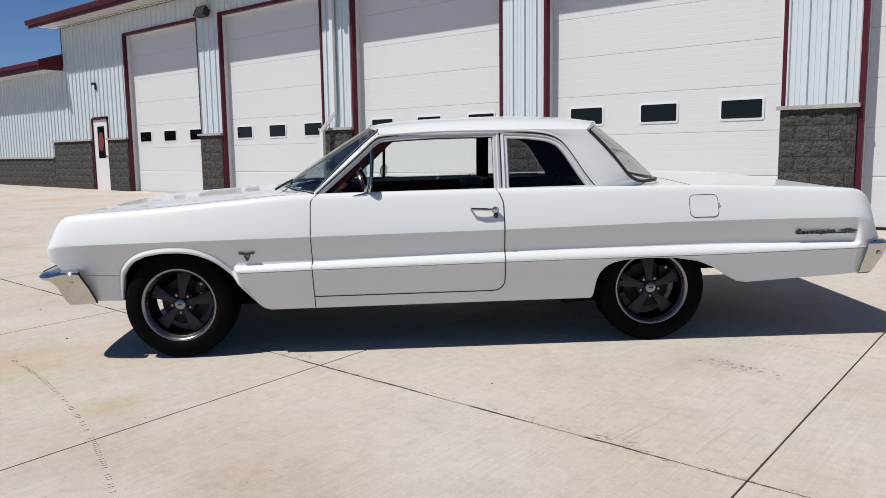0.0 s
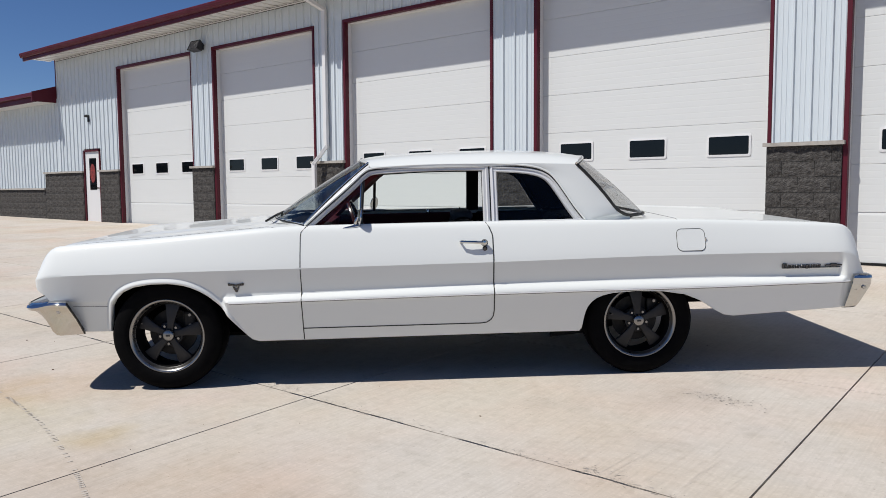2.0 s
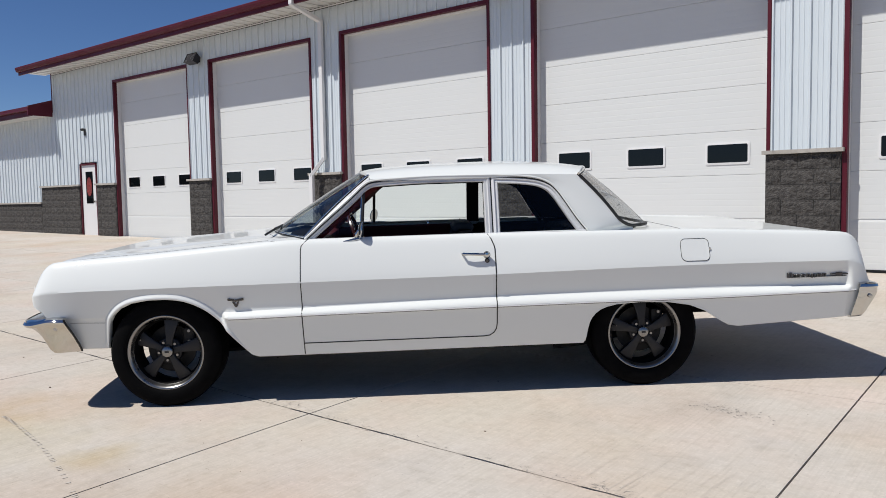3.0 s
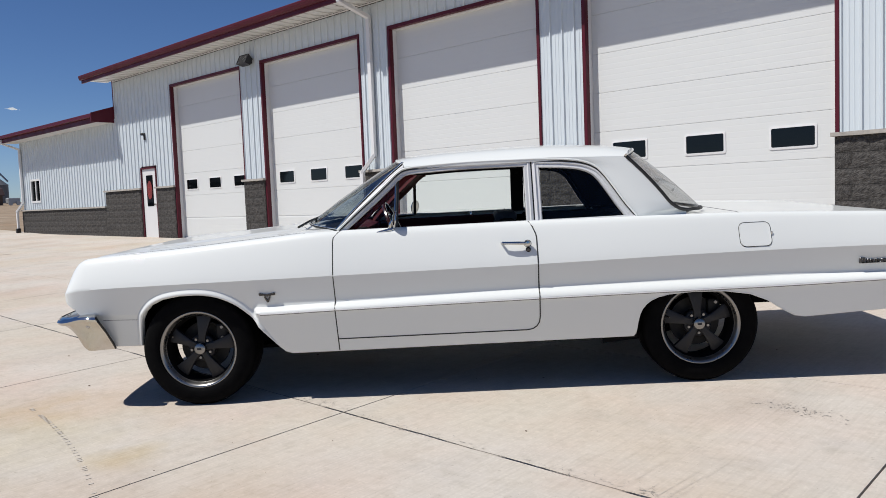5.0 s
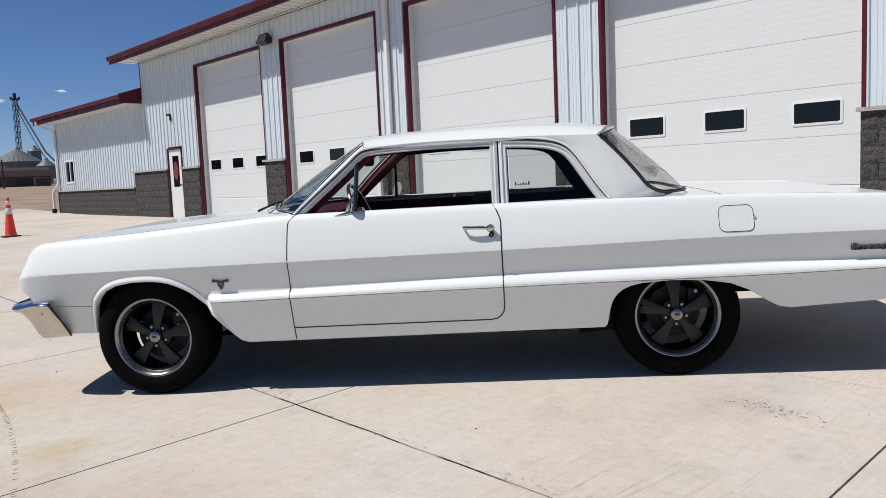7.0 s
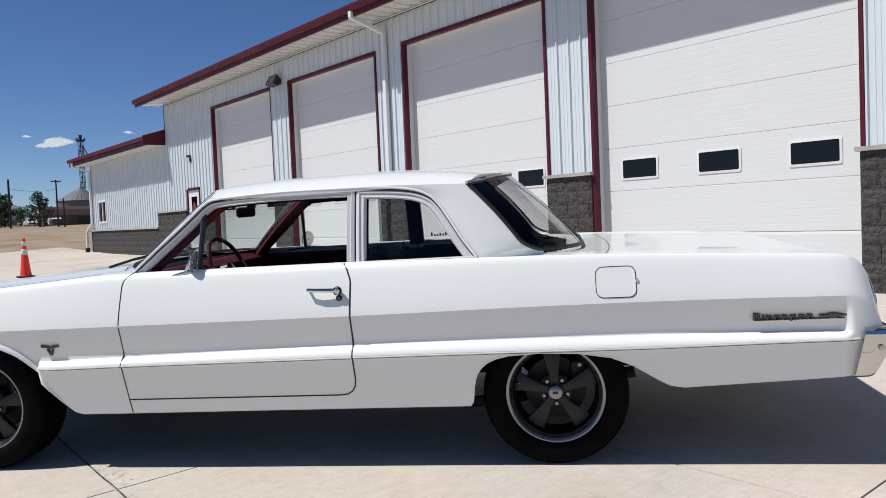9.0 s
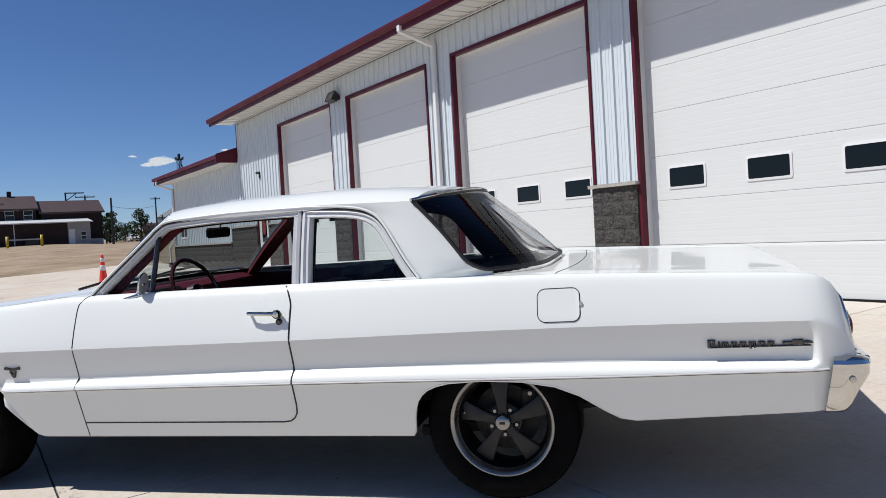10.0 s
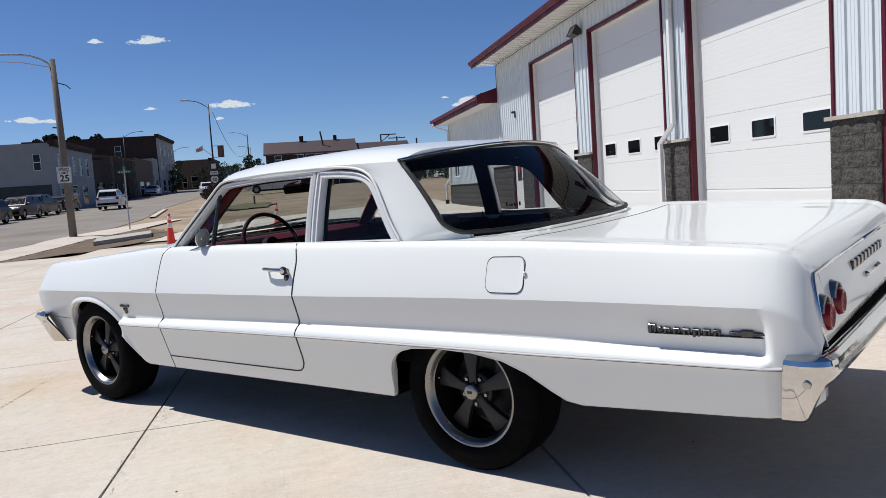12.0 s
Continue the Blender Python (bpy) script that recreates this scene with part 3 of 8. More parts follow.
bm = rod(bmesh.new(), (0.33, -0.06, 1.0), (0.33, 0.0, 1.0), 0.03)
part("door_knob", bm, POLISH, leaf)

# ---- the low wing ----
LX0, LX1 = -32.2, HX0
LSOF, LEAVE = 3.90, 4.11
LBLOCK = 1.28
STEPX = -24.6
wing = empty("low_wing", Matrix.Translation((-28, 14, 0.4)))
tagged(wing, "low white steel wing with burgundy eave and dark block base", "building", kind="structure")


def wpart(name, bm, material, label="", smooth=False):
    ob = part(name, bm, material, wing, label, smooth)
    ob.matrix_parent_inverse = Matrix.Translation((28, -14, -0.4))
    return ob


WWX0, WWX1, WWZ0, WWZ1 = -31.25, -30.25, 1.58, 2.46
wpart("wall_panel", siding(bmesh.new(), LX0, WWX0, LBLOCK + 0.05, LSOF), SIDING)
wpart("wall_panel", siding(bmesh.new(), WWX0, WWX1, LBLOCK + 0.05, WWZ0), SIDING)
wpart("wall_panel", siding(bmesh.new(), WWX0, WWX1, WWZ1, LSOF), SIDING)
wpart("wall_panel", siding(bmesh.new(), WWX1, STEPX, LBLOCK + 0.05, LSOF), SIDING)
wpart("wall_panel", siding(bmesh.new(), STEPX, LX1, BLOCKTOP + 0.05, LSOF + 0.3), SIDING)
wpart("wall_core", boxes((LX0, WWX0, WY + 0.035, WY + 0.25, 0, LSOF), (WWX1, LX1, WY + 0.035, WY + 0.25, 0, LSOF), (WWX0, WWX1, WY + 0.035, WY + 0.25, 0, WWZ0), (WWX0, WWX1, WY + 0.035, WY + 0.25, WWZ1, LSOF), (LX0, LX0 + 0.2, WY + 0.25, 24, 0, LSOF), (LX0, LX1, 23.8, 24, 0, LSOF)), SIDING)
bm = bmesh.new()
sheet(bm, [[(LX0 - 0.42, 10.08, LEAVE), (LX1 - 0.09, 10.08, LEAVE)], [(LX0 - 0.42, 17, 5.1), (LX1 - 0.09, 17, 5.1)], [(LX0 - 0.42, 24.5, LEAVE), (LX1 - 0.09, 24.5, LEAVE)]], thick=(0, 0, -0.05))
wpart("roof", bm, WHITEROOF)
bm = bmesh.new()
box(bm, LX0 - 0.42, LX1 - 0.06, 10.08, 10.13, LSOF - 0.03, LEAVE + 0.02, bevel=0.005)
box(bm, LX0 - 0.43, LX1 - 0.06, 9.99, 10.08, LEAVE - 0.09, LEAVE + 0.03, bevel=0.012)
prism(bm, [(9.99, LSOF - 0.02), (WY - 0.03, LSOF - 0.02), (WY - 0.03, LEAVE + 0.26), (10.0, LEAVE + 0.05)], 0.06, Matrix(((0, 0, 1, LX1 - 0.10), (1, 0, 0, 0), (0, 1, 0, 0), (0, 0, 0, 1))))
wpart("fascia", bm, REDTRIM)
bm = bmesh.new()
sheet(bm, [[(LX0 - 0.42, 10.08, LSOF - 0.02), (LX0 - 0.42, 17, 4.9), (LX0 - 0.42, 24.5, LSOF)], [(LX0 - 0.42, 10.08, LEAVE + 0.02), (LX0 - 0.42, 17, 5.12), (LX0 - 0.42, 24.5, LEAVE)]], thick=(0.04, 0, 0))
wpart("rake_trim", bm, REDTRIM)
bm = bmesh.new()
sheet(bm, [[(LX0, WY, LSOF), (LX0, 17, LSOF), (LX0, 24, LSOF)], [(LX0, WY, LEAVE - 0.03), (LX0, 17, 5.0), (LX0, 24, LEAVE)]], thick=(0.1, 0, 0))
wpart("gable_panel", bm, SIDING)
bm = bmesh.new()
x = LX0 - 0.38
while x < LX1 - 0.2:
    box(bm, x + 0.004, x + 0.148, 10.13, WY + 0.02, LSOF, LSOF + 0.012)
    x += 0.152
wpart("soffit", bm, SOFFIT)
wd = empty("window_1", Matrix.Translation(((WWX0 + WWX1) / 2, WY, WWZ0)))
tagged(wd, "white sliding window with two dark panes", "window", kind="structure")
w, h = (WWX1 - WWX0) / 2, WWZ1 - WWZ0
part("window_frame", boxes((-w, -w + 0.07, -0.03, 0.06, 0, h), (w - 0.07, w, -0.03, 0.06, 0, h), (-w, w, -0.028, 0.06, 0, 0.07), (-w, w, -0.028, 0.06, h - 0.07, h), (-0.03, 0.03, -0.02, 0.05, 0.06, h - 0.06)), VINYLWHITE, wd)
for a, b in ((-w + 0.06, -0.02), (0.02, w - 0.06)):
    part("pane", boxes((a, b, 0.012, 0.018, 0.06, h - 0.06)), DARKGLASS, wd)

# ---- block bases: split-face blocks with sill stones ----
rough_blocks = []
for v in range(6):
    bm = bmesh.new()
    nx, nz = 6, 3
    rows = []
    for j in range(nz + 1):
        row = []
        for i in range(nx + 1):
            edge = min(i, nx - i, j, nz - j)
            dep = 0.0 if edge == 0 else -0.006 - 0.012 * random.random()
            row.append((0.394 * i / nx, dep, 0.194 * j / nz))
        rows.append(row)
    sheet(bm, rows, thick=(0, 0.05, 0))
    me = bpy.data.meshes.new("block")
    bm.to_mesh(me)
    bm.free()
    me.materials.append(BLOCK)
    rough_blocks.append(me)


def block_base(name, x0, x1, top, y=WY - 0.05, z0=0.12, cap=True):
    """One base of split-face blocks in running bond, with its sill stone."""
    base = empty(name, Matrix.Translation((x0, y, z0)))
    tagged(base, "charcoal split-face concrete block base with a pale stone sill", "block wall", "block bases of the hall", "structure")
    part("backing", boxes((0.004, x1 - x0 - 0.004, 0.012, 0.075, 0, top - z0 - 0.02)), MORTAR, base)
    pz, k = top - z0 - 0.2, 0
    while pz > -0.2:
        x = -0.2 * (k % 2)
        while x < x1 - x0 - 0.02:
            a, b = max(x, 0.0), min(x + 0.394, x1 - x0)
            if b - a > 0.05:
                ob = new("block", random.choice(rough_blocks))
                ob.parent = base
                ob.location = (a, 0, pz)
                ob.scale = ((b - a) / 0.394, 1, 1)
            x += 0.4
        pz -= 0.2
        k += 1
    if cap:
        bm = boxes((-0.035, x1 - x0 + 0.035, -0.06, 0.06, top - z0, top - z0 + 0.05))
        bmesh.ops.subdivide_edges(bm, edges=[e for e in bm.edges if e.calc_length() > 0.3], cuts=max(2, int((x1 - x0) / 0.08)))
        for v in bm.verts:
            v.co.y += 0.006 * noise.noise(v.co * 23) if v.co.y < 0 else 0
            v.co.z += 0.004 * noise.noise(v.co * 31)
        part("sill_stone", bm, CAPSTONE, base)
    return base


for i, (a, b) in enumerate(piers):
    if i == 0:
        block_base("block_base", a - 0.98, MAN0 - 0.02, BLOCKTOP)
        block_base("block_base", MAN1 + 0.02, b - 0.05, BLOCKTOP)
    else:
        block_base("block_base", a - 0.012, b - 0.05, BLOCKTOP)
block_base("block_base", LX0 - 0.05, STEPX - 0.01, LBLOCK)


# ---- downspouts and lamps on the hall ----
def downspout(x, eave_z, eave_y, bend_z, label):
    d = empty("downspout", Matrix.Translation((x, WY - 0.07, SLAB)))
    tagged(d, label, "downspout", "downspouts", "structure")
    bm = bmesh.new()

    def leg(a, b):
        a, b = Vector(a), Vector(b)
        q = (b - a).to_track_quat("Z", "Y").to_matrix().to_4x4()
        box(bm, -0.05, 0.05, -0.036, 0.036, -0.02, (b - a).length + 0.02, bevel=0.006, m=Matrix.Translation(a) @ q)
    ez = eave_z - SLAB
    leg((-0.05, eave_y - WY + 0.07, ez), (-0.05, eave_y - WY + 0.07, ez - 0.10))
    leg((-0.05, eave_y - WY + 0.07, ez - 0.11), (0, 0.0, ez - 0.34))
    leg((0, 0, ez - 0.35), (0, 0, bend_z - SLAB))
    leg((0, 0, bend_z - SLAB), (-0.2, -0.16, bend_z - SLAB - 0.33))
    leg((-0.2, -0.16, bend_z - SLAB - 0.34), (-0.2, -0.16, 0.12))
    part("pipe", bm, VINYLWHITE, d)
    part("boot", boxes((-0.27, -0.13, -0.24, -0.09, -0.14, 0.36), bevel=0.01), SEAL, d, "black drain boot")
    return d


downspout(-11.72, 5.18, 9.96, 2.1, "white downspout with an elbow over the block base")
downspout(-32.05, 3.98, 10.05, 1.6, "white downspout at the corner of the low wing")


def wall_lamp(x, z):
    l = empty("wall_lamp", Matrix.Translation((x, WY, z)))
    tagged(l, "black wall floodlight with a glass front", "wall lamp", "floodlights on the hall")
    part("bracket", boxes((-0.05, 0.05, -0.1, 0.0, -0.05, 0.05)), LAMPBLACK, l)
    m = Matrix.Translation((0, -0.17, 0)) @ Matrix.Diagonal((0.8, 0.85, 0.85, 1)) @ Matrix.Rotation(radians(-28), 4, "X")
    bm = bmesh.new()
    sheet(bm, [[m @ Vector(p) for p in ((-0.2, 0.1, -0.1), (0.2, 0.1, -0.1), (0.2, 0.1, 0.1), (-0.2, 0.1, 0.1), (-0.2, 0.1, -0.1))], [m @ Vector(p) for p in ((-0.24, -0.1, -0.14), (0.24, -0.1, -0.14), (0.24, -0.1, 0.14), (-0.24, -0.1, 0.14), (-0.24, -0.1, -0.14))]])
    bm.faces.new([bm.verts.new(m @ Vector(p)) for p in ((-0.2, 0.1, -0.1), (-0.2, 0.1, 0.1), (0.2, 0.1, 0.1), (0.2, 0.1, -0.1))])
    bmesh.ops.recalc_face_normals(bm, faces=bm.faces)
    part("housing", bm, LAMPBLACK, l)
    part("lens", box(bmesh.new(), -0.225, 0.225, -0.088, -0.08, -0.125, 0.125, m=m), LAMPGLASS, l)


wall_lamp(-16.05, 4.61)
wall_lamp(-7.3, 4.64)
l = empty("wall_sconce", Matrix.Translation((-21.75, WY, 3.3)))
tagged(l, "small black wall light above the steel door", "wall lamp")
part("bracket", boxes((-0.035, 0.035, -0.04, 0, -0.1, 0.1), bevel=0.01), LAMPBLACK, l)
part("housing", boxes((-0.055, 0.055, -0.13, -0.03, 0.03, 0.1), bevel=0.02), LAMPBLACK, l)


# ---- the car ----
CX, CYv, CZ = Vector((-0.75092, -0.66020, -0.01589)), Vector((0.66036, -0.75043, -0.02780)), Vector((0.00642, -0.03137, 0.99949))
CO = Vector((-3.832, 4.282, 0.048))
CARM = Matrix(((CX.x, CYv.x, CZ.x, CO.x), (CX.y, CYv.y, CZ.y, CO.y), (CX.z, CYv.z, CZ.z, CO.z), (0, 0, 0, 1)))
car = empty("car")
tagged(car, "white 1960s two-door sedan with chrome bumpers and dark five-spoke wheels", "car")

shoulder = herm([(2.262, 0.785), (2.255, 0.815), (2.23, 0.865), (2.193, 0.906), (2.168, 0.922), (2.12, 0.932), (1.593, 0.962), (1.08, 0.998), (0.66, 1.022), (0.05, 1.022), (-1.0, 1.018), (-1.71, 1.008), (-2.43, 0.978), (-2.70, 0.964), (-2.78, 0.952), (-2.83, 0.925), (-2.866, 0.872), (-2.888, 0.785), (-2.905, 0.685)])
width = herm([(2.262, 0.930), (2.25, 0.945), (2.22, 0.957), (2.1, 0.970), (1.9, 0.978), (1.5, 0.990), (0.6, 1.003), (-0.5, 1.003), (-1.5, 1.010), (-2.3, 1.023), (-2.7, 1.032), (-2.80, 1.025), (-2.86, 1.008), (-2.905, 0.985)])
crease = herm([(2.262, 0.735), (2.15, 0.754), (1.79, 0.761), (0.65, 0.770), (-0.55, 0.777), (-1.57, 0.790), (-2.0, 0.792), (-2.757, 0.787), (-2.81, 0.772), (-2.85, 0.745), (-2.905, 0.65)])
ledge = herm([(2.262, 0.65), (1.11, 0.602), (0.646, 0.611), (-0.94, 0.637), (-1.85, 0.640), (-2.4, 0.637), (-2.905, 0.63)])
chrome_z = herm([(2.262, 0.60), (1.08, 0.566), (0.646, 0.572), (-0.93, 0.584), (-1.86, 0.588), (-2.82, 0.602), (-2.905, 0.602)])
cove = herm([(2.262, 0.1), (2.2, 0.35), (2.05, 0.7), (1.8, 1.0), (0.0, 1.0), (-1.9, 1.0), (-2.4, 1.3), (-2.715, 1.5), (-2.735, 1.3), (-2.752, 0.75), (-2.768, 0.15), (-2.78, 0.0), (-2.905, 0.0)])
lip = herm([(2.262, 0.0), (1.135, 0.0), (1.085, 1.0), (-2.905, 1.0)])
BOTTOM = [(2.262, 0.70), (2.25, 0.675), (2.195, 0.633), (2.14, 0.53), (2.09, 0.43), (2.05, 0.396), (1.98, 0.393), (1.838, 0.391), (1.828, 0.44), (1.806, 0.555), (1.778, 0.602), (1.73, 0.646), (1.66, 0.677), (1.56, 0.693), (1.44, 0.694), (1.34, 0.677), (1.245, 0.634), (1.17, 0.574), (1.095, 0.486), (0.99, 0.36), (0.955, 0.325), (0.915, 0.312),
          (-1.105, 0.318), (-1.112, 0.33), (-1.118, 0.36), (-1.124, 0.405), (-1.134, 0.45), (-1.148, 0.483), (-1.17, 0.512), (-1.20, 0.536), (-1.24, 0.553), (-1.30, 0.567), (-1.446, 0.576), (-1.62, 0.569), (-1.76, 0.545), (-1.86, 0.503), (-1.96, 0.437), (-2.02, 0.403), (-2.08, 0.393), (-2.79, 0.434), (-2.86, 0.46), (-2.905, 0.50)]


def bottom(x):
    b = sorted(BOTTOM)
    return float(np.interp(x, [p[0] for p in b], [p[1] for p in b]))


lean = herm([(2.262, 1.0), (-0.5, 1.0), (-1.7, 0.80), (-2.905, 0.80)])


def side_rows(x):
    """The side of the body at x: (z, y) from the shoulder down to the sill."""
    zs, W, c1, lt, ch, cv, lp = shoulder(x), width(x), crease(x), ledge(x), chrome_z(x), cove(x), lip(x)
    c1 = min(c1, zs - 0.03)
    lt = min(lt, c1 - 0.03)
    ch = min(ch, lt - 0.02)
    out = []
    for u, i in ((0, 0.112), (0.025, 0.099), (0.07, 0.088), (0.14, 0.078), (0.25, 0.0655), (0.38, 0.052), (0.52, 0.0385), (0.66, 0.0255), (0.80, 0.014), (0.92, 0.0048), (1.0, 0.0)):
        out.append((zs + (c1 - zs) * u, W - i * lean(x)))
    drop = 0.26 * (c1 - ch) * min(1, cv)
    for u, i in ((0.06, 0.0025), (0.2, 0.007), (0.35, 0.0125), (0.5, 0.018), (0.65, 0.0235), (0.78, 0.0280), (0.88, 0.0305), (0.95, 0.0305), (1.0, 0.0285)):
        near = max(0, 1 - u / 0.4)
        cu = min(cv, cove(x - 0.03 * near * near)) if x < -2.5 else cv
        out.append((c1 + (lt - c1) * u, W - (i * cu * lp + (1 - lp) * drop * u * (c1 - lt) / (c1 - ch))))
    for u, i in ((0.12, 0.022), (0.28, 0.011), (0.45, 0.002), (0.62, -0.005), (0.8, -0.0095), (0.92, -0.011), (1.0, -0.009)):
        z = lt + (ch - lt) * u
        out.append((z, W - (i * (cv if i > 0 else min(cv, 1)) * lp + (1 - lp) * drop * (c1 - z) / (c1 - ch))))
    y0 = W - (-0.009 * min(cv, 1) * lp + (1 - lp) * drop)
    for u, i in ((0.03, 0.006), (0.12, 0.0125), (0.3, 0.026), (0.5, 0.041), (0.7, 0.056), (0.85, 0.068), (1.0, 0.080)):
        out.append((ch + (0.30 - ch) * u, y0 - i))
    return out


def side_y(x, z):
    r = side_rows(x)[::-1]
    return float(np.interp(z, [p[0] for p in r], [p[1] for p in r]))


def wind_x(y):
    return 0.925 - 0.275 * (y / 0.75) ** 2


def back_x(y):
    return -1.669 + 0.267 * (abs(y) / 0.81) ** 4.6


def top_z(x, y):
    """Bonnet and boot lid: crowned, with a raised middle and creases."""
    zs, ys = shoulder(x), width(x) - 0.112 * lean(x)
    u = min(abs(y) / ys, 1)
    if x > 0:
        crown = 0.004 * min(1, (2.3 - x) / 0.5) * (1 - u ** 3)
        ridge = 0.010 * math.exp(-((abs(y) - 0.42) / 0.05) ** 2) * min(1, max(0, (2.1 - x) / 0.4))
        mid = 0.012 * (1 / (1 + math.exp((abs(y) - 0.40) / 0.02))) * min(1, max(0, (2.1 - x) / 0.5))
    else:
        crown = -0.010 * (1 - u ** 3)
        ridge = 0.0
        mid = 0.004 * (1 / (1 + math.exp((abs(y) - 0.56) / 0.05))) * min(1, max(0, (-1.9 - x) / 0.3))
    valley = -(0.012 if x > 0 else 0.007) * math.exp(-((u - 0.9) / 0.06) ** 2)
    return zs + crown + ridge + mid + valley


DOOR_F, DOOR_R, DOOR_B = 0.632, -0.56, 0.388
stations = sorted(set([round(v, 4) for v in list(np.arange(-2.89, 2.25, 0.025)) + list(np.arange(-2.785, -2.715, 0.006)) + list(np.arange(1.07, 1.15, 0.01)) + [-2.905, -2.90, 2.262, 2.258, 2.254, DOOR_F, DOOR_R] + [p[0] for p in BOTTOM]]))
TOPN = 22
rows_all = []
for x in stations:
    zb = bottom(x)
    sr = side_rows(x)
    ys = width(x) - 0.112 * lean(x)
    top = [(ys * j / TOPN, top_z(x, ys * j / TOPN)) for j in range(TOPN)]
    zz = [p[0] for p in sr][::-1]
    yy = [p[1] for p in sr][::-1]
    side = []
    for z, y in sr:
        z2 = max(z, zb)
        side.append((float(np.interp(z2, zz, yy)), z2))
    ye, ze = side[-1]
    rows_all.append(top + side + [(ye - 0.004, ze - 0.003), (ye - 0.03, ze), (ye - 0.04, ze + 0.10)])
NC = len(rows_all[0])


def body_mesh(test, sign):
    """The faces of the body skin for which test(x, y, z, column) holds."""
    bm = bmesh.new()
    vs = {}

    def vert(i, j):
        if (i, j) not in vs:
            y, z = rows_all[i][j]
            vs[i, j] = bm.verts.new((stations[i], sign * y, z))
        return vs[i, j]
    for i in range(len(stations) - 1):
        xm = (stations[i] + stations[i + 1]) / 2
        for j in range(NC - 1):
            ym = (rows_all[i][j][0] + rows_all[i][j + 1][0] + rows_all[i + 1][j][0]) / 3
            zm = (rows_all[i][j][1] + rows_all[i][j + 1][1] + rows_all[i + 1][j][1] + rows_all[i + 1][j + 1][1]) / 4
            if test(xm, ym, zm, j):
                q = [vert(i, j), vert(i + 1, j), vert(i + 1, j + 1), vert(i, j + 1)]
                bm.faces.new(q if sign > 0 else q[::-1])
    return bm


def crisp(ob):
    """Keep the crease along the flank as a hard line."""
    me = ob.data
    for e in me.edges:
        a, b = (me.vertices[i].co for i in e.vertices)
        if abs(a.x - b.x) > 0.003 and all(abs(v.z - min(crease(v.x), shoulder(v.x) - 0.03)) < 0.002 and abs(v.y) > 0.8 for v in (a, b)) and -2.75 < a.x < 2.1:
            e.use_edge_sharp = True
    return ob


def clean(bm):
    bmesh.ops.remove_doubles(bm, verts=bm.verts, dist=0.0004)
    bmesh.ops.dissolve_degenerate(bm, edges=bm.edges, dist=0.0003)
    return bm


def both(test):
    bm = body_mesh(test, 1)
    b2 = body_mesh(test, -1)
    me = bpy.data.meshes.new("half")
    b2.to_mesh(me)
    b2.free()
    bm.from_mesh(me)
    bpy.data.meshes.remove(me)
    return clean(bm)


def is_top(j):
    return j < TOPN


def in_cabin(x, y):
    return back_x(y) + 0.07 < x < wind_x(y) - 0.07 and y < (0.84 if x > -1.05 else 0.79)


def in_door(x, z):
    return DOOR_R < x < DOOR_F and z > DOOR_B


HOOD_Y = 0.74
LID_Y = 0.80
lid_x = lambda y: -1.82 + 0.05 * (y / 0.8) ** 2
hood_test = lambda x, y, z, j: is_top(j) and x > wind_x(y) + 0.06 and y < HOOD_Y and x < 2.16
lid_test = lambda x, y, z, j: is_top(j) and x < lid_x(y) and y < LID_Y and x > -2.86
side_front = lambda x, z, j: not is_top(j) and x > DOOR_F
body = part("body", both(lambda x, y, z, j: not hood_test(x, y, z, j) and not lid_test(x, y, z, j) and not (is_top(j) and in_cabin(x, y)) and not side_front(x, z, j) and not (not is_top(j) and in_door(x, z))), PAINT, car)
crisp(soft_edges(body, 30))
for s in (1, -1):
    f = part("fender", clean(body_mesh(lambda x, y, z, j: side_front(x, z, j), s)), PAINT, car)
    crisp(soft_edges(f, 30))
doors = []
for s in (1, -1):
    d = part("door", clean(body_mesh(lambda x, y, z, j: not is_top(j) and in_door(x, z), s)), PAINT, car)
    doors.append(crisp(soft_edges(d, 30)))
hood = soft_edges(part("hood", both(hood_test), PAINT, car), 30)
lid = soft_edges(part("boot_lid", both(lid_test), PAINT, car), 30)


def on_side(pts, off=0.0, s=1):
    return [(x, s * (side_y(x, z) + off), z) for x, z in pts]


# shut lines
def seam(pts, parent, r=0.0035, off=0.0):
    return part("shut_line", tube(bmesh.new(), pts, r, 5), SEAL, parent)


for s, d in ((1, doors[0]), (-1, doors[1])):
    pf = [(DOOR_F - 0.045, 1.022), (DOOR_F - 0.03, 1.012), (DOOR_F - 0.004, 0.985)] + [(DOOR_F, z) for z in np.arange(0.96, 0.32, -0.02)] + [(DOOR_F, 0.316)]
    seam(on_side(pf, -0.001, s), d)
    pr = [(DOOR_R + 0.04, 1.018), (DOOR_R + 0.02, 0.99), (DOOR_R + 0.004, 0.95)] + [(DOOR_R, z) for z in np.arange(0.93, 0.46, -0.02)] + [(DOOR_R + 0.005, 0.435), (DOOR_R + 0.02, 0.41), (DOOR_R + 0.045, 0.393), (DOOR_R + 0.08, DOOR_B)] + [(x, DOOR_B) for x in np.arange(-0.44, DOOR_F, 0.05)] + [(DOOR_F, DOOR_B)]
    seam(on_side(pr, 0.0, s), d, 0.0042)
for s in (1, -1):
    seam([(x, s * HOOD_Y, top_z(x, HOOD_Y) - 0.001) for x in np.arange(0.86, 2.16, 0.06)], hood, 0.0016)
    seam([(x, s * LID_Y, top_z(x, LID_Y) - 0.001) for x in np.linspace(-2.84, lid_x(LID_Y), 24)], lid, 0.0011)
seam([(lid_x(y), y, top_z(lid_x(y), y) - 0.0005) for y in np.linspace(-LID_Y, LID_Y, 41)], lid, 0.0024)
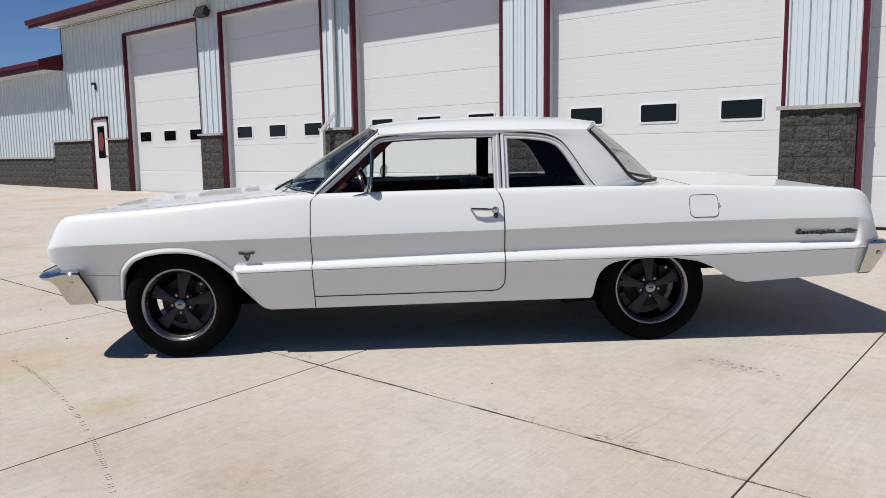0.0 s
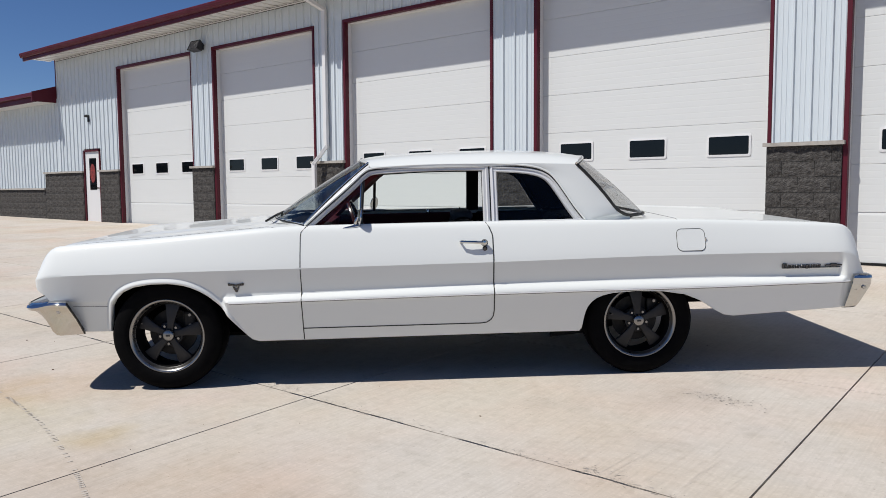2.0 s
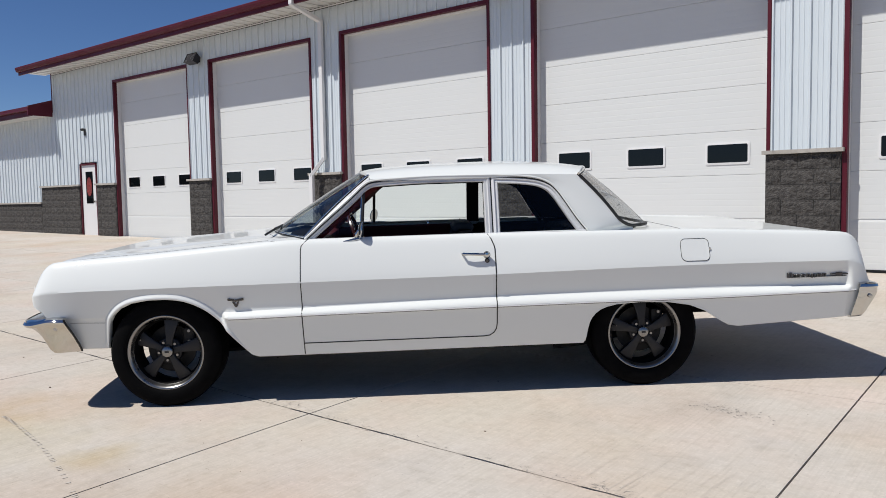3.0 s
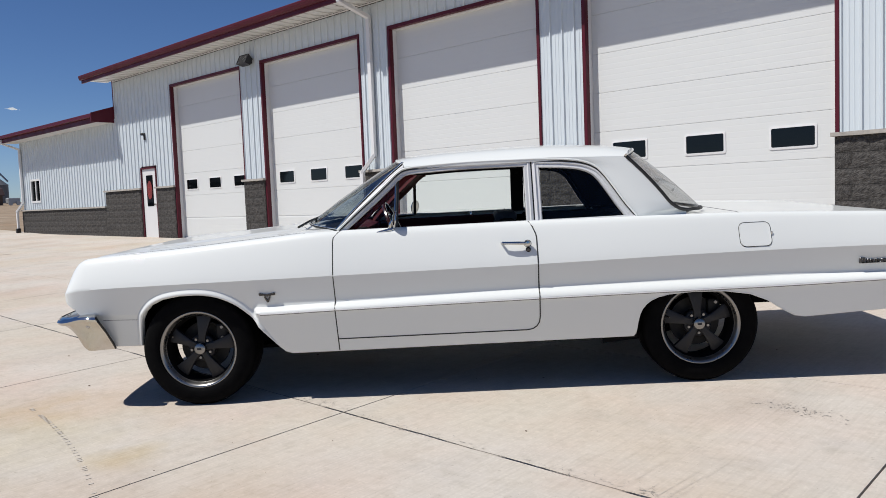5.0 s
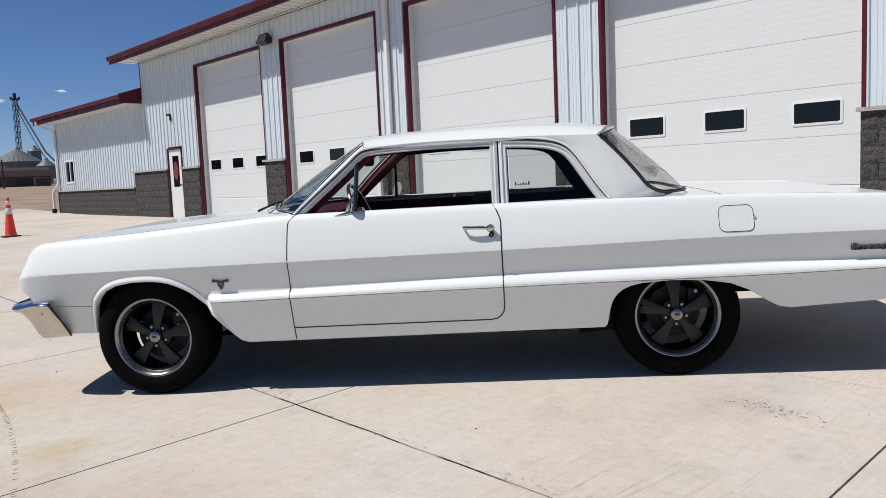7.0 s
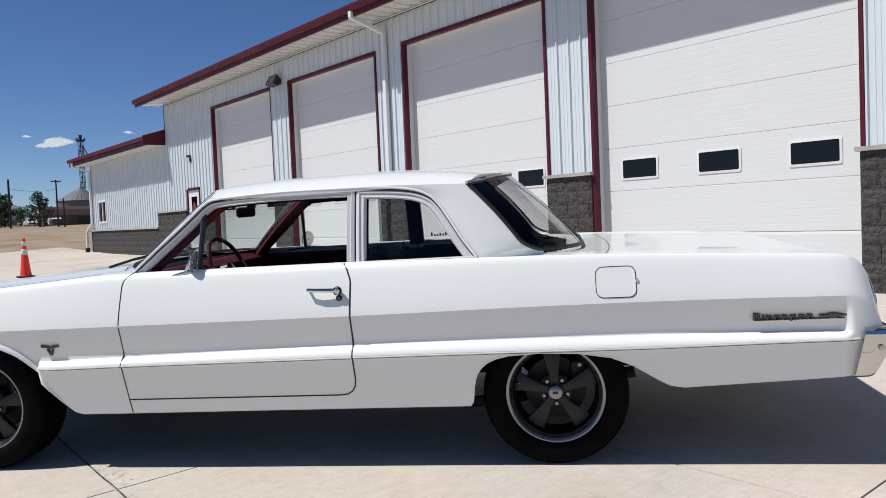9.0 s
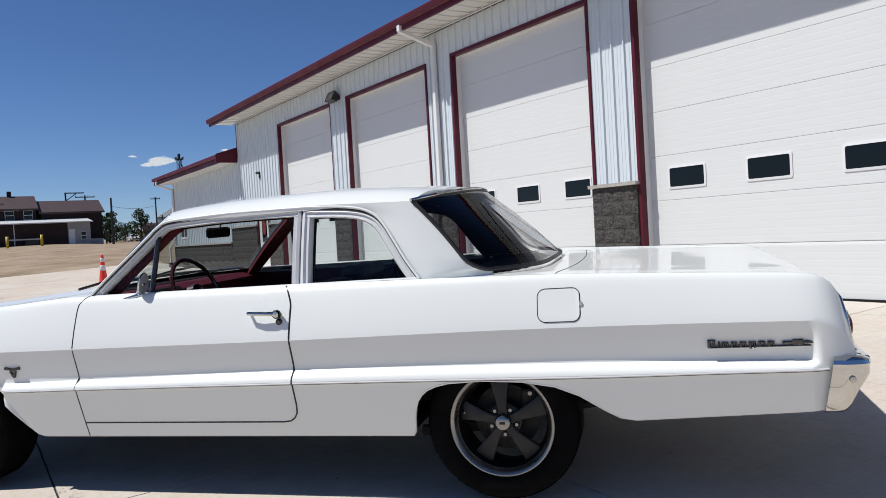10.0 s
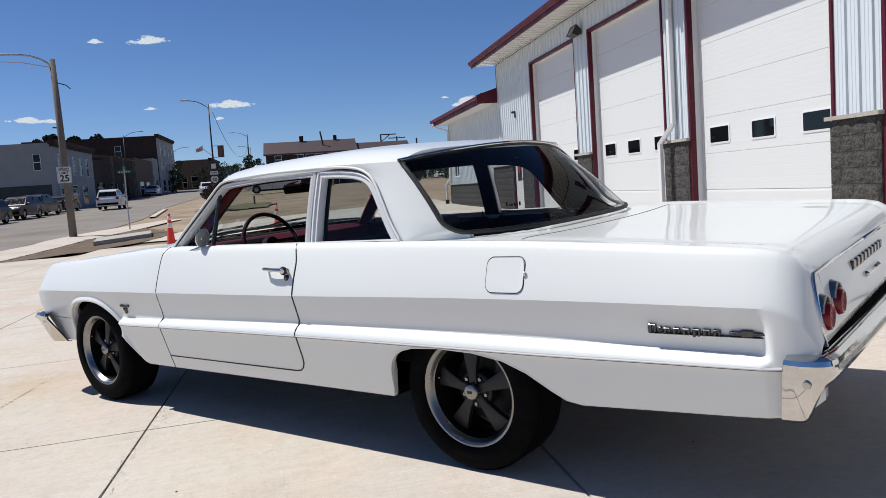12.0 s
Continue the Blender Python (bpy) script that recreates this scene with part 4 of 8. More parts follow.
seam([(wind_x(y) + 0.06, y, top_z(wind_x(y) + 0.06, y) - 0.001) for y in np.arange(-0.74, 0.75, 0.06)], hood, 0.003)
# chrome line below the ledge, with its shadow drawn as a dark line
for s in (1, -1):
    for a, b, p in ((1.075, DOOR_F + 0.006, car), (DOOR_F - 0.006, DOOR_R + 0.006, doors[0 if s > 0 else 1]), (DOOR_R - 0.006, -2.80, car)):
        pts = [(x, chrome_z(x) - 0.002) for x in np.linspace(a, b, max(3, int(abs(a - b) / 0.06)))]
        part("side_moulding", tube(bmesh.new(), on_side(pts, 0.001, s), 0.0048, 6), FRAME, p)
        # black tube drawn in place of the shade under the chrome
        part("moulding_shadow", tube(bmesh.new(), on_side([(x, z - 0.0055) for x, z in pts], 0.0012, s), 0.0022, 5), SEAL, p)
def smooth_path(pts, n=8):
    """Points along a rounded path through pts (Catmull-Rom)."""
    P = [Vector((*p, 0)) if len(p) == 2 else Vector(p) for p in pts]
    out = []
    for i in range(len(P) - 1):
        p0, p1, p2, p3 = P[max(i - 1, 0)], P[i], P[i + 1], P[min(i + 2, len(P) - 1)]
        for k in range(n):
            t = k / n
            out.append(0.5 * ((2 * p1) + (p2 - p0) * t + (2 * p0 - 5 * p1 + 4 * p2 - p3) * t * t + (3 * p1 - p0 - 3 * p2 + p3) * t ** 3))
    out.append(P[-1])
    return [tuple(p[:len(pts[0])]) for p in out]


for s in (1, -1):
    seam(on_side([(x, 0.555 + 0.04 * (x - 1.83)) for x in np.arange(1.835, 2.05, 0.03)], 0.0, s), car, 0.0016)
# wheel arch lips
for s in (1, -1):
    arc = smooth_path([(1.834, 0.396)] + [p for p in BOTTOM if 0.955 < p[0] < 1.834], 4)
    rws = []
    for i, (x, z) in enumerate(arc):
        p, q = arc[max(i - 1, 0)], arc[min(i + 1, len(arc) - 1)]
        l = math.hypot(q[0] - p[0], q[1] - p[1])
        nx, nz = -(q[1] - p[1]) / l, (q[0] - p[0]) / l
        if nx * (x - 1.47) + nz * (z - 0.30) < 0:
            nx, nz = -nx, -nz
        k = min(1, max(0.12, (x - 0.97) / 0.16))
        rws.append([(x + nx * w * k, s * (side_y(x + nx * w * k, z + nz * w * k) + o * k), z + nz * w * k) for w, o in ((0.012, -0.04), (-0.002, 0.0), (-0.001, 0.016), (0.003, 0.020), (0.010, 0.019), (0.018, 0.013), (0.025, 0.006), (0.032, 0.001), (0.04, -0.003))])
    bm = sheet(bmesh.new(), rws)
    bmesh.ops.recalc_face_normals(bm, faces=bm.faces)
    soft_edges(part("arch_lip", bm, PAINT, car), 50)
    f = [p for p in BOTTOM if -2.05 < p[0] < -1.11]
    part("arch_lip", tube(bmesh.new(), [(x, s * (side_y(x, max(z, 0.31)) - 0.004), z + 0.002) for x, z in f], 0.006, 8), PAINT, car, smooth=True)


# ---- glasshouse ----
def gy(z):
    dz = z - 1.01
    return 0.848 - 0.22 * dz - 0.18 * dz * dz


OUTLINE_F = smooth_path([(0.612, 1.018), (0.496, 1.118), (0.381, 1.215), (0.296, 1.29), (0.246, 1.335), (0.19, 1.362), (0.05, 1.372), (-0.2, 1.379), (-0.545, 1.376)])
OUTLINE_R = smooth_path([(-0.585, 1.376), (-0.75, 1.366), (-0.865, 1.348), (-0.94, 1.315), (-0.99, 1.265), (-1.04, 1.19), (-1.10, 1.095), (-1.165, 1.008)])


def ribbon(path, w, off, thick, s, side=1):
    """A strip of width w inside a path in the plane of the side windows."""
    bm = bmesh.new()
    rows = []
    k = len(path)
    for i, (x, z) in enumerate(path):
        a, b = path[max(i - 1, 0)], path[min(i + 1, k - 1)]
        tx, tz = b[0] - a[0], b[1] - a[1]
        l = math.hypot(tx, tz)
        nx, nz = side * tz / l, -side * tx / l
        rows.append([(x, s * (gy(z) + off), z), (x + nx * w * 0.35, s * (gy(z + nz * w * 0.35) + off + 0.006), z + nz * w * 0.35), (x + nx * w * 0.5, s * (gy(z + nz * w * 0.5) + off - 0.004), z + nz * w * 0.5), (x + nx * w * 0.85, s * (gy(z + nz * w * 0.85) + off - 0.001), z + nz * w * 0.85), (x + nx * w, s * (gy(z + nz * w) + off - 0.012), z + nz * w)])
    sheet(bm, rows, thick=(0, -s * thick, 0))
    bmesh.ops.recalc_face_normals(bm, faces=bm.faces)
    return bm


for s in (1, -1):
    d = doors[0 if s > 0 else 1]
    soft_edges(part("window_frame", ribbon(OUTLINE_F, 0.037, 0.0, 0.03, s, -1), FRAME, d, "brushed metal window frame"))
    soft_edges(part("window_frame", ribbon([(-0.558, z) for z in np.linspace(1.376, 1.005, 8)], 0.042, 0.0, 0.03, s, -1), FRAME, d))
    soft_edges(part("window_frame", ribbon(OUTLINE_R, 0.048, 0.0, 0.03, s, -1), FRAME, car, "brushed metal window frame"))
    soft_edges(part("window_frame", ribbon([(-0.567, z) for z in np.linspace(1.005, 1.376, 8)], 0.044, 0.0, 0.03, s, -1), FRAME, car))
    part("pillar_gap", boxes((-0.577, -0.549, *(sorted((s * 0.70, s * 0.73))), 1.30, 1.36)), SEAL, car)
    bm = bmesh.new()
    sheet(bm, [[(x, s * (gy(z) - 0.012), z) for x in (-0.573, -0.552)] for z in np.linspace(1.0, 1.376, 6)], thick=(0, -s * 0.04, 0))
    bmesh.ops.recalc_face_normals(bm, faces=bm.faces)
    part("centre_pillar", bm, SEAL, car)
    # lining of the pillars and rails, seen from inside
    front_run = [p for p in OUTLINE_F if p[0] > 0.14]
    soft_edges(part("window_lining", ribbon(front_run, 0.044, -0.052, 0.006, s, -1), MAROON, d, "maroon pillar lining"))
    soft_edges(part("window_lining", ribbon([p for p in OUTLINE_F if p[0] <= 0.16], 0.044, -0.052, 0.006, s, -1), VINYL, d))
    soft_edges(part("window_lining", ribbon(OUTLINE_R, 0.052, -0.052, 0.006, s, -1), VINYL, car))
    bm = bmesh.new()
    sheet(bm, [[(x, s * (gy(z) - 0.056), z) for x in (-0.614, -0.515)] for z in np.linspace(1.0, 1.376, 6)], thick=(0, -s * 0.012, 0))
    bmesh.ops.recalc_face_normals(bm, faces=bm.faces)
    part("pillar_lining", bm, VINYL, car)
    # drip rail
    drip = [(x, s * (gy(z) + 0.008), z + 0.006) for x, z in OUTLINE_F[:-1]] + [(x, s * (gy(z) + 0.008), z + 0.006) for x, z in OUTLINE_R]
    part("drip_rail", tube(bmesh.new(), drip, 0.007, 6), PAINT, car, smooth=True)
    part("seal", tube(bmesh.new(), [(x, y - s * 0.003, z - 0.010) for x, y, z in drip], 0.0065, 6), SEAL, car)
    # vent window: divider bar and pane
    part("vent_bar", tube(bmesh.new(), [(0.262, s * (gy(1.03) - 0.015), 1.015), (0.243, s * (gy(1.3) - 0.02), 1.315)], 0.011, 6), SEAL, d)
    part("vent_bar", tube(bmesh.new(), [(0.272, s * (gy(1.03) - 0.008), 1.02), (0.255, s * (gy(1.3) - 0.012), 1.31)], 0.003, 6), CHROME, d)
    bm = bmesh.new()
    sheet(bm, [[(0.55, s * (gy(1.04) - 0.02), 1.04), (0.265, s * (gy(1.04) - 0.02), 1.04)], [(0.262, s * (gy(1.29) - 0.02), 1.29), (0.245, s * (gy(1.29) - 0.02), 1.30)]])
    g = part("vent_pane", bm, CLEAR, d)
    g.visible_shadow = False
    # quarter pane and, on the far side, the door pane
    ring = [(-0.62, 1.01), (-0.62, 1.34)] + [(x + 0.045, z - 0.03) for x, z in OUTLINE_R if x < -0.65]
    bm = bmesh.new()
    bm.faces.new([bm.verts.new((x, s * (gy(z) - 0.022), z)) for x, z in ring])
    bmesh.ops.triangulate(bm, faces=bm.faces)
    g = part("quarter_pane", bm, TINTED, car)
    g.visible_shadow = False
    if s < 0:
        bm = bmesh.new()
        sheet(bm, [[(x, s * (gy(z) - 0.022), z) for x in (0.25, -0.52)] for z in np.linspace(1.01, 1.335, 5)])
        g = part("door_pane", bm, CLEAR, d)
        g.visible_shadow = False

WS_B = [(wind_x(y), y, 1.018 + 0.024 * (1 - (y / 0.79) ** 2)) for y in np.linspace(-0.79, 0.79, 25)]
WS_T = [(0.298 - 0.093 * (y / 0.69) ** 2, y, 1.434 - 0.036 * (y / 0.69) ** 2) for y in np.linspace(-0.69, 0.69, 25)]


def ruled(a, b, n, bulge):
    rows = []
    for k in range(n + 1):
        t = k / n
        rows.append([Vector(p) * (1 - t) + Vector(q) * t + Vector(bulge) * 4 * t * (1 - t) for p, q in zip(a, b)])
    return rows


def back_pt(t, u):
    """A point of the back glass: t from the deck up to the roof, u across; the lower corners are round."""
    f = 0.93 + 0.07 * math.sqrt(1 - (1 - min(t / 0.17, 1)) ** 2)
    y0, y1 = 0.81 * u * f, 0.755 * u * f
    p = Vector((back_x(y0), y0, 1.020 + 0.012 * (y0 / 0.8) ** 2))
    q = Vector((-1.285 + 0.158 * (y1 / 0.755) ** 2, y1, 1.416 - 0.047 * (y1 / 0.755) ** 2))
    return p * (1 - t) + q * t + Vector((-0.009, 0, 0.009)) * 4 * t * (1 - t)


BT = [0, 0.008, 0.03, 0.065, 0.11, 0.17, 0.26, 0.4, 0.55, 0.7, 0.85, 1]
BU = [i / 12 - 1 for i in range(25)]
bm = sheet(bmesh.new(), [[back_pt(t, u) for u in BU] for t in BT])
g = part("back_glass", bm, BACKGLASS, car, smooth=True)
g.visible_shadow = False
rim = [tuple(back_pt(0, u)) for u in BU] + [tuple(back_pt(t, 1)) for t in BT[1:]] + [tuple(back_pt(1, u)) for u in BU[::-1][1:]] + [tuple(back_pt(t, -1)) for t in BT[::-1][1:-1]]
part("glass_seal", tube(bmesh.new(), rim, 0.011, 6, closed=True), SEAL, car)
part("glass_trim", tube(bmesh.new(), [tuple(back_pt(1, u * 1.02) + Vector((-0.004, 0, 0.007))) for u in BU], 0.008, 6), CHROME, car)
for nm, a, b, m, bl in (("windscreen", WS_B, WS_T, WINDSCREEN, (0.008, 0, 0.008)),):
    bm = bmesh.new()
    sheet(bm, ruled(a, b, 10, bl))
    g = part(nm, bm, m, car, smooth=True)
    g.visible_shadow = False
    rim = [tuple(p) for p in a] + [tuple(r[-1]) for r in ruled(a, b, 10, bl)[1:]] + [tuple(p) for p in b[::-1][1:]] + [tuple(r[0]) for r in ruled(a, b, 10, bl)[::-1][1:-1]]
    part("glass_seal", tube(bmesh.new(), rim, 0.009, 6, closed=True), SEAL, car)
    part("glass_trim", tube(bmesh.new(), [(x + (0.006 if x > 0 else -0.006), y * 1.01, z + 0.010) for x, y, z in rim[-9:] + rim[:35]], 0.005, 6), CHROME, car)

# roof with rolled sides
zc = herm([(0.37, 1.418), (0.32, 1.430), (0.24, 1.447), (0.1, 1.462), (-0.2, 1.475), (-0.6, 1.479), (-0.95, 1.465), (-1.15, 1.445), (-1.30, 1.416)])
rows = []
NR = 26
VY = [0, 0.12, 0.24, 0.35, 0.45, 0.53, 0.59, 0.64, 0.68, 0.71, 0.733, 0.748, 0.756]


def roof_pt(t, v, s):
    yl = min(v, 0.74)
    xf, xr = 0.308 - 0.093 * (yl / 0.69) ** 2, -1.286 + 0.158 * (yl / 0.755) ** 2
    x = xf + (xr - xf) * t
    z = zc(x) - 0.034 * (v / 0.7) ** 2.4
    if v > 0.59:
        zend = 1.386 - 0.012 * max(0, (abs(t - 0.4) - 0.25)) * 4
        k = (v - 0.59) / (0.756 - 0.59)
        z = z * (1 - k ** 2.2) + zend * k ** 2.2
    return (x, s * v, z)


for i in range(NR + 1):
    t = i / NR
    rows.append([roof_pt(t, v, -1) for v in VY[::-1]] + [roof_pt(t, v, 1) for v in VY[1:]])
bm = sheet(bmesh.new(), rows, thick=(0, 0, -0.02))
bmesh.ops.recalc_face_normals(bm, faces=bm.faces)
roof = soft_edges(part("roof", bm, [PAINT, VINYL], car), 40)
bm = sheet(bmesh.new(), [[(x, y * 0.96, z - 0.028) for x, y, z in r] for r in rows])
part("headliner", bm, VINYL, car, "dark headliner")

# front and rear pillars: skins from window outline to the edge of the glass
for s in (1, -1):
    a = [(x, s * gy(z), z) for x, z in OUTLINE_F if x > 0.19]
    n = len(a)
    edge = [Vector(p) for p in [r[-1] for r in ruled(WS_B, WS_T, n - 1, (0.008, 0, 0.008))]]
    edge = [Vector((p.x, s * p.y, p.z)) for p in edge]
    bm = bmesh.new()
    sheet(bm, [[Vector(p), Vector(p) * 0.66 + q * 0.34 + Vector((0.004, s * 0.012, 0.006)), Vector(p) * 0.33 + q * 0.67 + Vector((0.004, s * 0.010, 0.006)), q] for p, q in zip(a, edge)], thick=(0, -s * 0.03, -0.012))
    bmesh.ops.recalc_face_normals(bm, faces=bm.faces)
    soft_edges(part("front_pillar", bm, FRAME, car), 40)
    bm = bmesh.new()
    sheet(bm, [[Vector(p) + Vector((-0.03, -s * 0.05, -0.035)), q + Vector((-0.035, -s * 0.03, -0.035)), q + Vector((-0.02, -s * 0.075, -0.022))] for p, q in zip(a, edge)], thick=(-0.02, -s * 0.02, -0.01))
    part("pillar_lining", bm, MAROON, car, "maroon pillar lining")
    a = [(x, s * gy(z), z) for x, z in OUTLINE_R if x < -0.74]
    n = len(a)
    edge = [back_pt(1 - (k / (n - 1)) ** 0.8, 1) for k in range(n)]
    edge = [Vector((v.x, s * v.y, v.z)) for v in edge]
    a, edge = a + [(a[-1][0] - 0.01, a[-1][1], a[-1][2] - 0.025)], edge + [edge[-1] - Vector((0, 0, 0.03))]
    bm = bmesh.new()
    rws = []
    for p, q in zip(a, edge):
        p = Vector(p)
        rws.append([p * (1 - t) + q * t + Vector((0, s * 0.012, 0.006)) * 4 * t * (1 - t) for t in (0, 0.15, 0.3, 0.45, 0.6, 0.75, 0.88, 1)])
    sheet(bm, rws, thick=(0, -s * 0.03, -0.01))
    bmesh.ops.recalc_face_normals(bm, faces=bm.faces)
    soft_edges(part("rear_pillar", bm, PAINT, car), 40)
    bm = bmesh.new()
    sheet(bm, [[v + Vector((0, -s * 0.04, -0.02)) for v in r] for r in rws])
    part("pillar_lining", bm, VINYL, car)
    # chrome belt strip
    part("belt_moulding", tube(bmesh.new(), [(x, s * (gy(1.01) + 0.002), 1.016) for x in np.linspace(0.60, -1.16, 24)], 0.007, 6), FRAME, car)

# ---- interior ----
bm = bmesh.new()
box(bm, -1.05, 0.9, -0.85, 0.85, 0.29, 0.33)
box(bm, 0.74, 0.80, -0.85, 0.85, 0.3, 0.98)
box(bm, -1.3, -1.25, -0.66, 0.66, 0.3, 0.96)
for s in (1, -1):
    box(bm, -1.05, 0.9, *sorted((s * 0.845, s * 0.86)), 0.3, 0.97)
part("cabin_tub", bm, BLACK, car)
for s in (1, -1):
    bm = bmesh.new()
    box(bm, -0.5, 0.62, *sorted((s * 0.79, s * 0.84)), 0.45, 0.985, bevel=0.01)
    part("door_lining", bm, MAROON, car, "maroon door lining")
    bm = bmesh.new()
    box(bm, -1.25, -0.6, *sorted((s * 0.79, s * 0.84)), 0.45, 0.985, bevel=0.01)
    part("side_lining", bm, VINYL, car)
    part("lock_knob", rod(bmesh.new(), (-0.46, s * 0.83, 0.98), (-0.46, s * 0.83, 1.022), 0.005), CHROME, car)
    part("window_catch", lathe(bmesh.new(), [(0.0, 0.012), (0.009, 0.009), (0.012, 0.0), (0.012, -0.02)], 14, Matrix.Translation((-0.19, s * 0.815, 1.005))), CHROME, car, smooth=True)
shelf = [(back_x(y) + 0.03, y, 0.985) for y in np.linspace(-0.78, 0.78, 15)]
bm = sheet(bmesh.new(), [[(-1.2, y, 0.985) for _, y, _ in shelf], shelf], thick=(0, 0, -0.02))
part("parcel_shelf", bm, VINYL, car)
dash = [(0.74, 0.995), (0.70, 1.006), (0.62, 1.003), (0.55, 0.975), (0.56, 0.90), (0.62, 0.70), (0.74, 0.70)]
bm = bmesh.new()
prism(bm, dash, 1.62, Matrix(((1, 0, 0, 0), (0, 0, 1, -0.81), (0, 1, 0, 0), (0, 0, 0, 1))))
part("dashboard", bm, DASHRED, car, "dark maroon dashboard")
bm = bmesh.new()
box(bm, 0.69, 0.84, -0.80, 0.80, 0.999, 1.010, bevel=0.004)
part("dash_pad", bm, VINYL, car, "black dash pad")
part("instrument_hood", boxes((0.50, 0.60, 0.2, 0.58, 0.90, 1.0), bevel=0.02), VINYL, car)


def seat_part(name, x0, x1, z0, z1, lean):
    bm = bmesh.new()
    for y0, y1 in ((-0.74, -0.02), (0.02, 0.74)):
        box(bm, x0, x1, y0, y1, z0, z1, bevel=0.045, segs=3)
    for v in bm.verts:
        v.co.x -= lean * (v.co.z - z0)
    return soft_edges(part(name, bm, VINYL, car))


seat_part("seat_cushion", -0.42, 0.14, 0.42, 0.62, 0)
seat_part("seat_back", -0.42, -0.28, 0.6, 0.985, 0.25)
seat_part("rear_cushion", -1.2, -0.72, 0.45, 0.62, 0)
seat_part("rear_back", -1.22, -1.08, 0.6, 0.98, 0.2)
bm = bmesh.new()
box(bm, -0.52, -0.36, -0.5, -0.12, 0.96, 1.03, bevel=0.03, segs=3)
soft_edges(part("folded_cloth", bm, CLOTH, car, "grey folded cloth on the seat back"))
SWM = Matrix.Translation((0.30, 0.37, 0.965)) @ Matrix.Rotation(radians(-68), 4, "Y")
bm = bmesh.new()
tube(bm, [SWM @ Vector((0.205 * math.cos(a), 0.205 * math.sin(a), 0)) for a in [2 * math.pi * i / 40 for i in range(40)]], 0.0125, 8, closed=True)
sw = soft_edges(part("steering_wheel", bm, WHEELRIM, car, "thin maroon steering wheel"))
bm = bmesh.new()
lathe(bm, [(0.0, 0.02), (0.05, 0.012), (0.06, -0.03), (0.0, -0.04)], 20, SWM)
for a in (90, 180, 270):
    rod(bm, SWM @ Vector((0.04 * math.cos(radians(a)), 0.04 * math.sin(radians(a)), -0.01)), SWM @ Vector((0.2 * math.cos(radians(a)), 0.2 * math.sin(radians(a)), 0)), 0.009, n=6)
part("wheel_hub", bm, WHEELRIM, sw)
part("steering_column", rod(bmesh.new(), SWM @ Vector((0, 0, -0.03)), SWM @ Vector((0, 0, -0.4)), 0.03), VINYL, car)
bm = boxes((0.275, 0.305, 0.0, 0.24, 1.265, 1.325), bevel=0.012)
part("inside_mirror", bm, VINYL, car, "black rear-view mirror")
part("mirror_arm", rod(bmesh.new(), (0.29, 0.10, 1.32), (0.31, 0.02, 1.42), 0.008), SEAL, car)
# wipers
for y0 in (0.30, -0.30):
    bm = tube(bmesh.new(), [(wind_x(y0) + 0.02, y0 + 0.3, 1.04), (wind_x(y0) - 0.01, y0 + 0.1, 1.065), (wind_x(y0) - 0.02, y0 - 0.15, 1.075)], 0.008, 5)
    part("wiper", bm, SEAL, car)
# the words on the far window, as bars
bm = bmesh.new()
for i, (a, hgt) in enumerate(((0, 0.026), (0.022, 0.012), (0.04, 0.014), (0.06, 0.02), (0.08, 0.014), (0.10, 0.026))):
    box(bm, -0.66 - a - 0.011, -0.66 - a, -(gy(1.06) - 0.012), -(gy(1.06) - 0.016), 1.045, 1.045 + hgt)
part("decal", bm, SEAL, car)

# ---- door mirrors ----
for sd, d in ((1, doors[0]), (-1, doors[1])):
    mm = Matrix.Translation((0.268, sd * 0.895, 1.071)) @ Matrix.Scale(0.93, 4) @ Matrix.Rotation(radians(12 if sd > 0 else -30), 4, "Z") @ Matrix.Rotation(radians(80), 4, "Y")
    mir = soft_edges(part("door_mirror", lathe(bmesh.new(), [(0.0, 0.010), (0.026, 0.009), (0.047, 0.005), (0.059, -0.001), (0.061, -0.006), (0.057, -0.009)], 32, mm), CHROME, d, "round chrome door mirror"))
    part("mirror_glass", lathe(bmesh.new(), [(0.0, -0.0085), (0.058, -0.0085)], 32, mm), DULLMIRROR, mir)
    foot = [(0.43, 0.906, 0.996, 0.003, 0.003), (0.385, 0.904, 1.000, 0.012, 0.006), (0.335, 0.900, 1.006, 0.018, 0.009), (0.295, 0.898, 1.012, 0.02, 0.012), (0.272, 0.898, 1.016, 0.016, 0.012), (0.262, 0.898, 1.018, 0.008, 0.006)]
    bm = sheet(bmesh.new(), [[(x, sd * (y + w * math.cos(a)), z + h * math.sin(a)) for a in [k * math.pi / 5 for k in range(11)]] for x, y, z, w, h in foot])
    bmesh.ops.recalc_face_normals(bm, faces=bm.faces)
    soft_edges(part("mirror_foot", bm, CHROME, mir), 50)
    part("mirror_stem", tube(bmesh.new(), [(0.292, sd * 0.898, 1.018), (0.288, sd * 0.898, 1.048), (0.278, sd * 0.899, 1.064), (0.258, sd * 0.90, 1.070)], [0.013, 0.010, 0.009, 0.011], 8), CHROME, mir, smooth=True)

